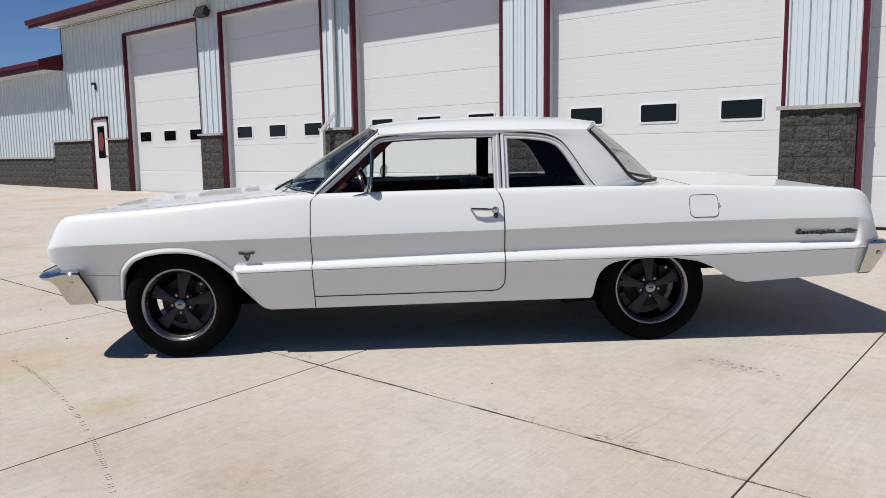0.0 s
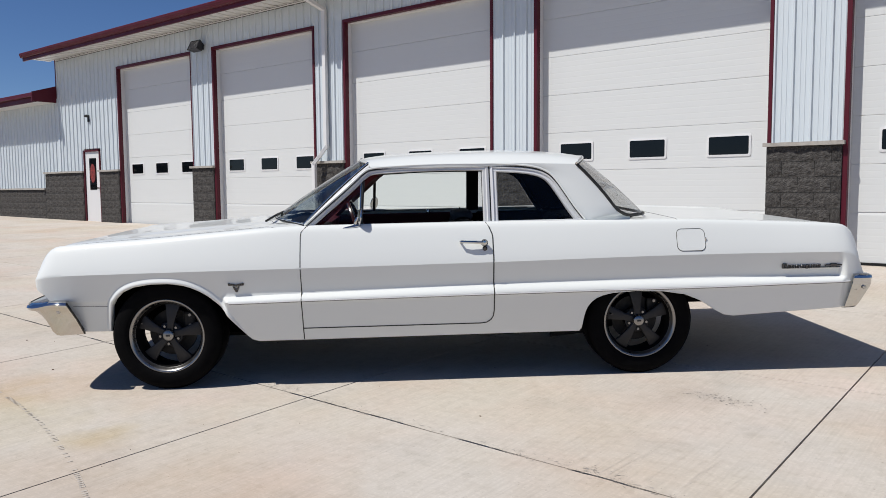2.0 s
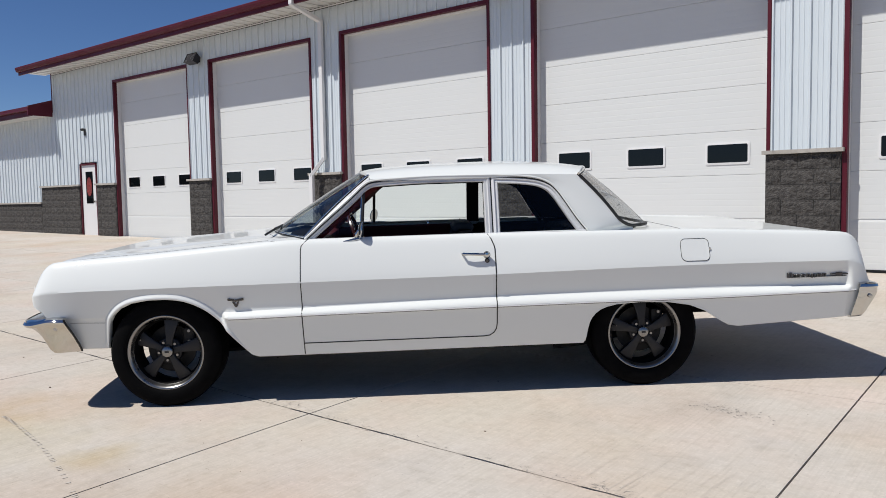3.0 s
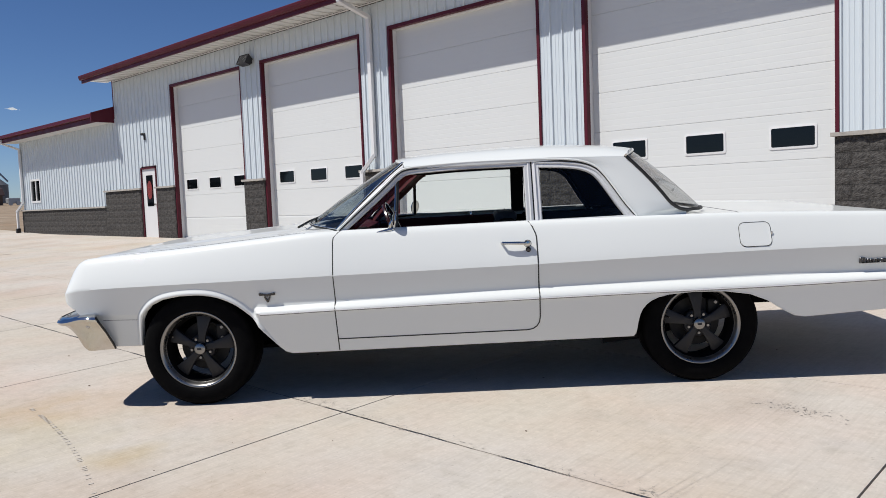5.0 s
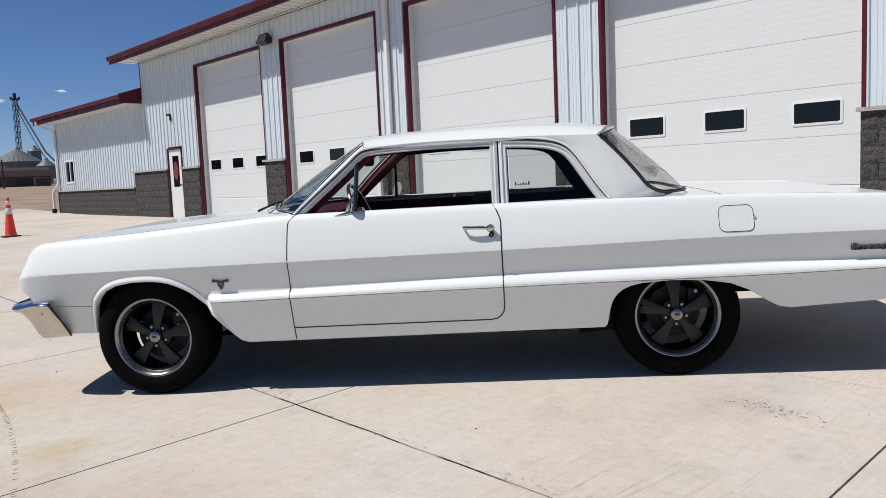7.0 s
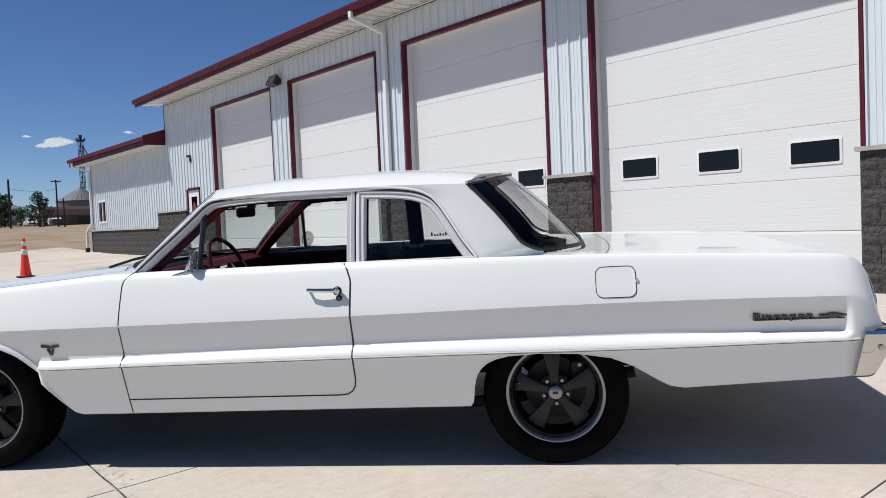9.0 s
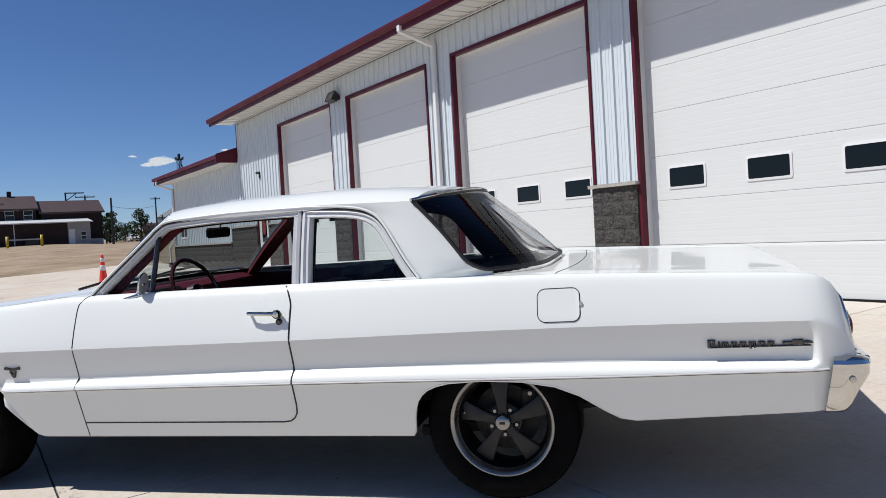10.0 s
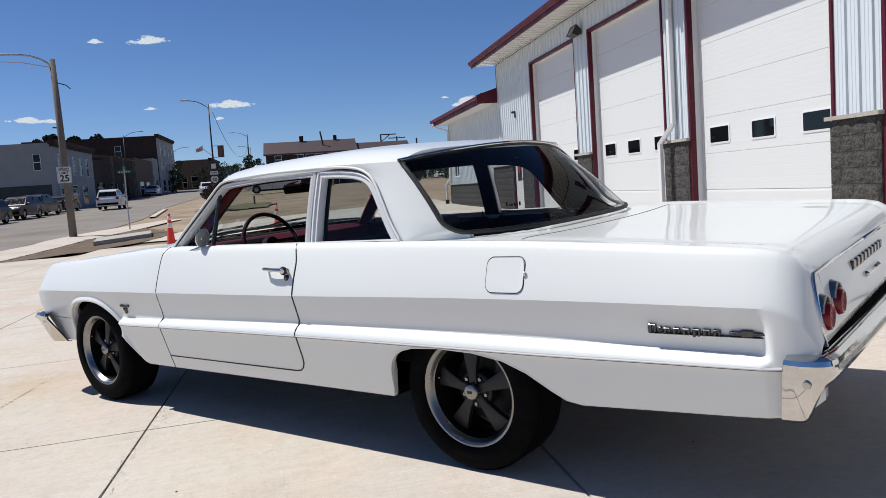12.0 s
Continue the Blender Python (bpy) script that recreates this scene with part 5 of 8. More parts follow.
# ---- door handles, locks, badges, fuel flap ----
for s, d in ((1, doors[0]), (-1, doors[1])):
    yb = s * side_y(-0.44, 0.9)
    bm = tube(bmesh.new(), [(-0.355, yb - s * 0.002, 0.906), (-0.36, yb + s * 0.03, 0.907), (-0.40, yb + s * 0.036, 0.905), (-0.46, yb + s * 0.035, 0.902), (-0.495, yb + s * 0.03, 0.90), (-0.505, yb, 0.899)], [0.006, 0.009, 0.009, 0.010, 0.011, 0.010], 8)
    h = soft_edges(part("door_handle", bm, CHROME, d, "chrome push-button door handle"))
    bm = lathe(bmesh.new(), [(0, 0.024), (0.014, 0.022), (0.018, 0.0), (0.0, -0.02)], 18, Matrix.Translation((-0.505, yb + s * 0.018, 0.898)) @ Matrix.Rotation(radians(-90 * s), 4, "X"))
    part("push_button", bm, CHROME, h)
    bm = lathe(bmesh.new(), [(0.0185, 0.018), (0.021, 0.018), (0.022, 0.010), (0.0185, 0.006)], 20, Matrix.Translation((-0.505, yb + s * 0.016, 0.898)) @ Matrix.Rotation(radians(-90 * s), 4, "X"))
    part("button_ring", bm, SEAL, h)
    bm = lathe(bmesh.new(), [(0, 0.010), (0.008, 0.010), (0.0125, 0.007), (0.013, -0.01)], 18, Matrix.Translation((-0.508, s * side_y(-0.508, 0.862), 0.862)) @ Matrix.Rotation(radians(-90 * s), 4, "X"))
    part("door_lock", bm, BADGE, d)
    bm = lathe(bmesh.new(), [(0.0115, 0.009), (0.0145, 0.007), (0.015, -0.005)], 18, Matrix.Translation((-0.508, s * side_y(-0.508, 0.862), 0.862)) @ Matrix.Rotation(radians(-90 * s), 4, "X"))
    part("lock_ring", bm, SEAL, d)
fl = rounded(-1.883, -1.712, 0.818, 0.947, 0.03)
bm = bmesh.new()
prism(bm, fl, 0.0035, Matrix(((1, 0, 0, 0), (0, 0, -1, 0), (0, 1, 0, 0), (0, 0, 0, 1))))
for v in bm.verts:
    v.co.y = side_y(v.co.x, v.co.z) + (0.0045 if v.co.y < -0.001 else 0.0005)
ff = part("fuel_flap", bm, PAINT, car)
bmesh_pts = [(x, side_y(x, z) + 0.0005, z) for x, z in rounded(-1.886, -1.709, 0.815, 0.950, 0.032)]
part("shut_line", tube(bmesh.new(), bmesh_pts, 0.0017, 5, closed=True), SEAL, ff)
part("finger_lip", boxes((-1.893, -1.884, side_y(-1.9, 0.885) - 0.002, side_y(-1.9, 0.885) + 0.008, 0.876, 0.896), bevel=0.002), CHROME, ff)


def badge_bars(spec, s, parent, label):
    """A chrome name plate drawn as plain bars."""
    bm = bmesh.new()
    for x0, x1, z0, z1 in spec:
        y = side_y((x0 + x1) / 2, (z0 + z1) / 2)
        box(bm, x0, x1, *sorted((s * (y - 0.002), s * (y + 0.013))), z0, z1, bevel=0.003)
    return part("name_plate", bm, BADGE, parent, label)


script = []
x = -2.372
for wdt, z0, z1 in ((0.034, 0.690, 0.722), (0.012, 0.690, 0.714), (0.028, 0.690, 0.712), (0.028, 0.690, 0.712), (0.03, 0.690, 0.712), (0.03, 0.682, 0.712), (0.03, 0.690, 0.712), (0.028, 0.690, 0.712)):
    script.append((x - wdt * 0.36, x, z0, z1))
    script.append((x - wdt * 0.85, x - wdt * 0.55, z0 + 0.002, z1 - 0.004))
    script.append((x - wdt * 0.9, x, z1 - 0.007, z1 - 0.002))
    x -= wdt + 0.004
script.append((x - 0.14, -2.372, 0.687, 0.692))
script.append((x - 0.135, x - 0.02, 0.698, 0.708))
script.append((x - 0.095, x - 0.055, 0.692, 0.714))
for s in (1, -1):
    badge_bars(script, s, car, "chrome name script drawn as bars")
    bm = bmesh.new()
    spot = Matrix(((1, 0, 0, 1.03), (0, 0, 1, 0), (0, 1, 0, 0.660), (0, 0, 0, 1)))
    prism(bm, [(0.020, 0.004), (0.012, 0.006), (0.0, -0.016), (-0.012, 0.006), (-0.020, 0.004), (-0.005, -0.030), (0.005, -0.030)], 0.01, spot)
    for i in range(7):
        px, lift = -0.042 + 0.014 * i, 0.0028 * abs(i - 3)
        prism(bm, [(px - 0.0055, 0.006 + lift), (px + 0.0055, 0.006 + lift), (px + 0.0055, 0.019 + lift), (px - 0.0055, 0.019 + lift)], 0.01, spot)
    prism(bm, [(-0.046, 0.012), (0.046, 0.012), (0.046, 0.015), (-0.046, 0.015)], 0.008, spot)
    for v in bm.verts:
        v.co.y = s * (side_y(v.co.x, v.co.z) + (0.010 if v.co.y > 0.005 else -0.002))
    bmesh.ops.recalc_face_normals(bm, faces=bm.faces)
    part("fender_badge", bm, BADGE, car, "chrome crossed-flag fender badge")

# ---- bumpers ----
FB = [  # plan of the front bumper
    (2.002, 1.012), (2.07, 1.014), (2.15, 1.006), (2.25, 0.985), (2.305, 0.95), (2.345, 0.87), (2.37, 0.72), (2.385, 0.55), (2.395, 0.3), (2.40, 0.0)]


def bumper(plan, prof, name, label):
    """A pressed chrome bar swept along its plan; prof(i) gives (out, z) points."""
    path = smooth_path([(x, y) for x, y in plan], 5)
    path = path[:-1] + [(x, -y) for x, y in path[::-1]]
    rows = []
    k = len(path)
    for i, (x, y) in enumerate(path):
        a, b = path[max(i - 1, 0)], path[min(i + 1, k - 1)]
        tx, ty = b[0] - a[0], b[1] - a[1]
        l = math.hypot(tx, ty)
        nx, ny = ty / l, -tx / l
        if nx * x + ny * y < 0:
            nx, ny = -nx, -ny
        rows.append([(x + nx * o + dx, y + ny * o, z) for o, z, dx in prof(x, abs(y))])
    bm = sheet(bmesh.new(), rows)
    bmesh.ops.recalc_face_normals(bm, faces=bm.faces)
    ob = part(name, bm, CHROME, car, label)
    sol = ob.modifiers.new("thickness", "SOLIDIFY")
    sol.thickness, sol.offset = 0.006, -1
    return soft_edges(ob, 40)


front_low = herm([(1.97, 0.374), (2.15, 0.374), (2.18, 0.386), (2.20, 0.43), (2.212, 0.478), (2.235, 0.515), (2.265, 0.537), (2.30, 0.55), (2.45, 0.55)])
front_top = herm([(1.97, 0.598), (2.13, 0.603), (2.27, 0.582), (2.45, 0.58)])


def front_prof(x, y):
    zt, zb = front_top(x), front_low(x)
    k = min(1, max(0, (2.12 - x) / 0.12))
    pts = [(-0.06 - 0.07 * min(1, max(0, (x - 2.08) / 0.08)), zt + 0.004), (-0.025, zt + 0.006), (0.0, zt - 0.004), (0.009, zt - 0.016), (0.006, zt - 0.028), (-0.001, zt - 0.034), (-0.004, (zt + zb) / 2), (-0.007, zb + 0.03), (-0.013, zb + 0.005), (-0.035, zb)]
    tuck = (0.58 - 0.22 * min(1, max(0, (x - 2.05) / 0.12))) * min(1, max(0, (y - 0.85) / 0.1))
    return [(o - tuck * max(0, 0.56 - z), z, k * 0.055 * max(0, (z - 0.40) / 0.2) ** 1.5) for o, z in pts]


bumper(FB, front_prof, "front_bumper", "chrome front bumper")
for s in (1, -1):
    part("bumper_edge", tube(bmesh.new(), [(2.056, s * 1.0, 0.597), (2.036, s * 1.0, 0.56), (2.018, s * 0.968, 0.50), (2.003, s * 0.927, 0.43), (2.0, s * 0.90, 0.385)], 0.006, 6), SEAL, car)
# hidden pan, added to block the light gap in the front bumper's shadow
bm = bmesh.new()
fp = smooth_path([(x - 0.03, y - 0.04) for x, y in FB[3:]], 4)
prism(bm, fp + [(x, -y) for x, y in fp[::-1][1:]] + [(2.05, -0.86), (2.05, 0.86)], 0.012, Matrix.Translation((0, 0, 0.558)))
part("bumper_light_stop", bm, BLACK, car)
RB = [(-2.777, 1.050), (-2.85, 1.056), (-2.908, 1.050), (-2.938, 1.025), (-2.949, 0.97), (-2.953, 0.86), (-2.956, 0.75), (-2.964, 0.5), (-2.97, 0.25), (-2.972, 0.0)]
rear_low = herm([(-2.77, 0.42), (-2.84, 0.424), (-2.865, 0.437), (-2.895, 0.49), (-2.93, 0.54), (-2.945, 0.552), (-2.955, 0.556), (-3.03, 0.56)])


def rear_prof(x, y):
    """The shelf on top, the rolled edge and a face with a groove; plain plates at the ends."""
    zb = rear_low(x)
    k = min(1, max(0, (x + 2.86) / 0.06))
    mid = min(1, max(0, (0.97 - y) / 0.06))
    pts = [(-0.05, 0.640 - 0.010 * mid), (-0.045, 0.648 - 0.004 * mid), (-0.02, 0.646), (0.0, 0.637), (0.004, 0.622), (-0.001, 0.612), (-0.002 - 0.016 * mid, 0.608), (-0.002 - 0.016 * mid, 0.59), (-0.002, 0.586), (-0.003, min(0.578, (0.62 + zb) / 2)), (-0.006, zb + 0.016), (-0.014, zb + 0.004), (-0.04, zb)]
    tuck = 0.3 * min(1, max(0, (y - 0.9) / 0.08))
    return [(o - tuck * max(0, 0.58 - z), z, -k * 0.036 * max(0, (z - 0.42) / 0.22)) for o, z in pts]


bumper(RB, rear_prof, "rear_bumper", "chrome rear bumper with a smoky reflection")
for s in (1, -1):
    bm = lathe(bmesh.new(), [(0, 0.006), (0.011, 0.005), (0.013, -0.004)], 16, Matrix.Translation((-2.874, s * 1.055, 0.565)) @ Matrix.Rotation(radians(-90 * s), 4, "X"))
    part("bumper_bolt", bm, POLISH, car)
    bm = lathe(bmesh.new(), [(0, 0.006), (0.011, 0.005), (0.013, -0.004)], 16, Matrix.Translation((2.107, s * 0.996, 0.542)) @ Matrix.Rotation(radians(-90 * s), 4, "X"))
    part("bumper_bolt", bm, POLISH, car)

# ---- tail: panel, lamps, trim ----
bm = sheet(bmesh.new(), [[(-2.862 - 0.046 * t + (0.010 if t > 0.45 else 0) - 0.006 * math.sin(3.14 * t), y, 0.853 - 0.20 * t) for y in np.linspace(-0.925, 0.925, 13)] for t in (0, 0.1, 0.2, 0.3, 0.4, 0.44, 0.47, 0.55, 0.7, 0.85, 1.0)], thick=(0.02, 0, 0))
bmesh.ops.recalc_face_normals(bm, faces=bm.faces)
soft_edges(part("tail_panel", bm, POLISH, car, "bright aluminium tail panel"))
end = [(rows_all[0][j][0], rows_all[0][j][1]) for j in range(NC - 3)]
bm = bmesh.new()
ring = [(y, z) for y, z in end] + [(-y, z) for y, z in end[::-1][:-1]]
bm.faces.new([bm.verts.new((-2.835, y, z)) for y, z in ring])
# black filler in place of the shade in the gap above the bumper
box(bm, -2.888, -2.84, -0.93, 0.93, 0.55, 0.66)
part("tail_skin_and_gap_shade", bm, BLACK, car)
fr = [(-2.868, 0.87, 0.868), (-2.874, 0.905, 0.853), (-2.886, 0.925, 0.79), (-2.896, 0.93, 0.72), (-2.906, 0.93, 0.655)]
for s in (1, -1):
    part("tail_trim", tube(bmesh.new(), [(x, s * y, z) for x, y, z in [(-2.864, 0.0, 0.872), (-2.864, 0.5, 0.870)] + fr], 0.0075, 8), CHROME, car, smooth=True)
    for y, lz in ((0.86, 0.735), (0.68, 0.75)):
        m = Matrix.Translation((-2.870, s * y, lz)) @ Matrix.Rotation(radians(-90), 4, "Y")
        lamp = part("tail_lamp", lathe(bmesh.new(), [(0.052, 0.0), (0.056, 0.01), (0.05, 0.018), (0.045, 0.012)], 32, m), CHROME, car, "round red tail lamp in a chrome ring", smooth=True)
        part("lens", lathe(bmesh.new(), [(0.048, 0.008), (0.046, 0.030), (0.040, 0.044), (0.034, 0.047), (0.030, 0.040), (0.014, 0.040), (0, 0.041)], 32, m), REDLENS, lamp, smooth=True)
        hood_arc = [radians(q) for q in range(15, 166, 15)]
        hb = sheet(bmesh.new(), [[(-2.866 - d, s * y + r * math.cos(q), lz + 0.004 + r * math.sin(q)) for q in hood_arc] for d, r in ((0.0, 0.072), (0.012, 0.068), (0.03, 0.062), (0.038, 0.058), (0.034, 0.055))])
        bmesh.ops.recalc_face_normals(hb, faces=hb.faces)
        part("lamp_visor", hb, RIMLIP, lamp, "dull chrome visor over the lens", smooth=True)
for s in (1, -1):
    part("shut_line", tube(bmesh.new(), [(-2.866, s * 0.80, 0.856), (-2.874, s * 0.805, 0.82), (-2.884, s * 0.79, 0.76), (-2.890, s * 0.77, 0.72)], 0.0025, 5), SEAL, lid)
plate = part("name_plate", boxes((-2.884, -2.868, -0.33, 0.33, 0.795, 0.800)), BADGE, lid, "chrome letters drawn as bars")
for i in range(9):
    y = 0.30 - i * 0.075
    part("letter_bar", boxes((-2.888, -2.866, y - 0.024, y + 0.024, 0.80, 0.832), bevel=0.004), BADGE, plate)
part("lid_handle", boxes((-2.908, -2.88, -0.14, 0.14, 0.742, 0.764), bevel=0.009), CHROME, lid)
# grille and headlamps close the front
bm = bmesh.new()
ring = [(y, z) for y, z in [(rows_all[-1][j][0], rows_all[-1][j][1]) for j in range(NC - 3)]]
ring = ring + [(-y, z) for y, z in ring[::-1][:-1]]
bm.faces.new([bm.verts.new((2.262, y, z)) for y, z in ring])
box(bm, 2.0, 2.15, -0.85, 0.85, 0.5, 0.72)
part("grille", bm, POLISH, car)
for s in (1, -1):
    for y in (0.70, 0.50):
        bm = lathe(bmesh.new(), [(0.03, 0.0), (0.03, 0.006), (0.025, 0.009), (0.015, 0.011), (0, 0.012)], 24, Matrix.Translation((2.256, s * y, 0.72)) @ Matrix.Rotation(radians(90), 4, "Y"))
        part("headlamp", bm, CHROME, car)

# ---- underside and wheels ----
# the two boxes at x 1.86 to 2.11 are added to block a light streak
UNDER = [("floor_pan", (-1.0, 1.2, -0.60, 0.60, 0.28, 0.30)), ("floor_pan", (-1.0, 0.9, -0.885, 0.885, 0.30, 0.34)), ("boot_floor", (-2.76, -2.1, -0.80, 0.80, 0.49, 0.52)), ("engine_bay", (0.9, 2.0, -0.62, 0.62, 0.44, 0.86)), ("rear_floor", (-2.1, -1.0, -0.60, 0.60, 0.46, 0.88)), ("valance_light_stop", (1.86, 2.02, -0.86, 0.86, 0.40, 0.58)), ("valance_light_stop", (2.02, 2.11, -0.855, 0.855, 0.40, 0.57)), ("boot_floor", (-2.78, -2.1, -0.6, 0.6, 0.52, 0.85))]
for s in (1, -1):
    UNDER += [("wheel_house", (0.92, 1.86, *sorted((s * 0.60, s * 0.93)), 0.74, 0.76)), ("wheel_house", (-2.05, -1.1, *sorted((s * 0.60, s * 0.93)), 0.64, 0.66))]
    UNDER += [("inner_fender", (0.95, 2.0, *sorted((s * 0.62, s * 0.635)), 0.40, 0.74)), ("inner_fender", (-2.05, -1.05, *sorted((s * 0.60, s * 0.615)), 0.42, 0.64))]
for nm, c in UNDER:
    part(nm, boxes(c), BLACK, car)
bm = tube(bmesh.new(), [(-1.0, 0.45, 0.2), (-1.3, 0.5, 0.24), (-1.5, 0.5, 0.3), (-1.9, 0.5, 0.36)], 0.03, 8)
part("exhaust_pipe", bm, IRON, car)


# body shell to its full length and height
LEN = Matrix.Translation((-0.054, 0, 1.39)) @ Matrix.Diagonal((1.0127, 1, 1.0127, 1)) @ Matrix.Translation((0.054, 0, -1.39))
for ob in car.children_recursive:
    ob.data.transform(LEN)


def wheel(x, y, s, spin):
    """One wheel, its axle along y; the barrel is the part that holds the rest."""
    M = Matrix.Translation((x, s * y, 0.345)) @ (Matrix.Rotation(radians(-90), 4, "X") if s > 0 else Matrix.Rotation(radians(90), 4, "X")) @ Matrix.Rotation(radians(spin), 4, "Z")
    bm = lathe(bmesh.new(), [(0.215, -0.11), (0.205, -0.06), (0.19, 0.0), (0.195, 0.05), (0.212, 0.09), (0.222, 0.105)], 56, M)
    bmesh.ops.recalc_face_normals(bm, faces=bm.faces)
    wh = soft_edges(part("wheel", bm, BLACK, car, "dark grey five-spoke wheel with a polished lip"))
    prof = [(0.222, -0.12), (0.27, -0.128), (0.315, -0.122), (0.336, -0.104), (0.3425, -0.07), (0.3435, 0.0), (0.3425, 0.07), (0.336, 0.104), (0.325, 0.117), (0.315, 0.122), (0.29, 0.129), (0.262, 0.130), (0.243, 0.126), (0.236, 0.118)]
    ty = soft_edges(part("tyre", lathe(bmesh.new(), prof, 72, M), RUBBER, wh), 60)
    bm = bmesh.new()
    for g in (-0.075, -0.045, -0.015, 0.015, 0.045, 0.075):
        lathe(bm, [(0.345, g - 0.012), (0.3455, g), (0.345, g + 0.012)], 72, M)
    part("tread", bm, RUBBER, ty)
    part("rim_lip", lathe(bmesh.new(), [(0.206, 0.083), (0.211, 0.090), (0.216, 0.104), (0.224, 0.114), (0.232, 0.118), (0.237, 0.116), (0.238, 0.108)], 72, M), RIMLIP, wh, "polished rim lip", smooth=True)
    for k in range(5):
        a = Matrix.Rotation(radians(90 + 72 * k), 4, "Z")
        secs = []
        for r, hw, top in ((0.03, 0.021, 0.070), (0.05, 0.020, 0.072), (0.075, 0.0215, 0.072), (0.10, 0.025, 0.070), (0.15, 0.035, 0.064), (0.19, 0.045, 0.056), (0.209, 0.052, 0.05)):
            secs.append([M @ a @ Vector(p) for p in ((r, -hw, top - 0.03), (r, -hw, top - 0.004), (r, -hw * 0.7, top), (r, hw * 0.7, top), (r, hw, top - 0.004), (r, hw, top - 0.03))])
        bm = sheet(bmesh.new(), secs)
        bmesh.ops.recalc_face_normals(bm, faces=bm.faces)
        soft_edges(part("spoke", bm, WHEELGREY, wh), 30)
        b = Matrix.Rotation(radians(126 + 72 * k), 4, "Z")
        part("lug_hole", lathe(bmesh.new(), [(0.0115, 0.050), (0.0115, 0.056), (0.0155, 0.058), (0.018, 0.050)], 18, M @ b @ Matrix.Translation((0.06, 0, 0))), WHEELGREY, wh, smooth=True)
        nut = rod(bmesh.new(), M @ b @ Vector((0.06, 0, 0.045)), M @ b @ Vector((0.06, 0, 0.066)), 0.0095, 0.0085, n=6)
        part("lug_nut", nut, RIMLIP, wh)
    part("hub_flange", lathe(bmesh.new(), [(0.0, 0.054), (0.076, 0.054), (0.083, 0.046), (0.083, 0.01)], 40, M), WHEELGREY, wh, smooth=True)
    hc = part("hub_cap", lathe(bmesh.new(), [(0.0, 0.100), (0.028, 0.099), (0.035, 0.094), (0.037, 0.084), (0.038, 0.05)], 32, M), RIMLIP, wh, smooth=True)
    part("cap_mark", boxes((x - 0.013, x + 0.013, *sorted((s * (y + 0.0995), s * (y + 0.1005))), 0.340, 0.352)), WHEELGREY, hc)
    part("brake_disc", lathe(bmesh.new(), [(0.05, -0.02), (0.15, -0.02), (0.15, -0.04), (0.05, -0.04)], 40, M), IRON, wh)
    axle = M @ Matrix.Rotation(radians(-spin), 4, "Z")
    cal = part("caliper", box(bmesh.new(), -0.155, -0.075, -0.135 * s, -0.025 * s, -0.06, 0.012, bevel=0.014, segs=2, m=axle), IRON, wh)
    for q in (-0.115, -0.05):
        part("caliper_bolt", rod(bmesh.new(), axle @ Vector((-0.12, q * s, 0.01)), axle @ Vector((-0.12, q * s, 0.022)), 0.010, n=6), RIMLIP, cal)
    stem = M @ Matrix.Rotation(radians(162), 4, "Z")
    part("valve_stem", rod(bmesh.new(), stem @ Vector((0.196, 0, 0.06)), stem @ Vector((0.180, 0, 0.085)), 0.004, 0.003, n=8), RIMLIP, wh)


for s in (1, -1):
    wheel(1.502, 0.822, s, 172)
    wheel(-1.520, 0.793, s, 183)
car.matrix_basis = CARM


# ---- edges of the yard: dirt strip, walk, road, grass ----
def patch(name, outline, lift, material, label, category, step=2.0, kind="structure", rough=0.0):
    """A piece of ground of any outline that follows the land."""
    bm = bmesh.new()
    f = bm.faces.new([bm.verts.new((x, y, 0)) for x, y in outline])
    xs, ys = [p[0] for p in outline], [p[1] for p in outline]
    for ax, lo, hi in ((0, min(xs), max(xs)), (1, min(ys), max(ys))):
        v = lo + step
        while v < hi:
            co, no = ((v, 0, 0), (1, 0, 0)) if ax == 0 else ((0, v, 0), (0, 1, 0))
            bmesh.ops.bisect_plane(bm, geom=bm.verts[:] + bm.edges[:] + bm.faces[:], plane_co=co, plane_no=no)
            v += step
    for v in bm.verts:
        v.co.z = ground_z(v.co.x, v.co.y) + lift + (rough * noise.noise(Vector((v.co.x * 1.7, v.co.y * 1.7, 3))) if rough else 0)
    bm.normal_update()
    bmesh.ops.recalc_face_normals(bm, faces=bm.faces)
    for f in bm.faces:
        if f.normal.z < 0:
            f.normal_flip()
    return tagged(obj(name, bm, material, smooth=rough > 0), label, category, kind=kind)


patch("road", [(60, -7.2), (-20, -6.6), (-33, -6.3), (-39, -5.0), (-47, -5.0), (-60, -6.4), (-260, -11), (-260, -22), (-80, -18.8), (60, -19.4)], -0.035, ASPHALT, "worn grey asphalt street running up into town", "road", 8)
patch("pavement", [(-16, -4.4), (-23.5, -4.2), (-30.7, -4.3), (-36.2, -3.1), (-42.5, -2.2), (-42.4, -3.2), (-38.6, -4.6), (-35.4, -5.6), (-32.3, -6.15), (-16, -6.4)], 0.0, CONCRETE, "pale concrete sidewalk beside the street", "pavement", 3)
patch("dirt_strip", [(-19.5, -4.45), (-20.8, -3.9), (-22.6, -2.6), (-24.0, -1.95), (-26.2, -1.3), (-31.2, -0.85), (-36.2, -3.05), (-30.7, -4.25), (-23.5, -4.15)], 0.0, DIRT, "bare brown soil strip between yard and sidewalk", "soil", 0.4, rough=0.05)
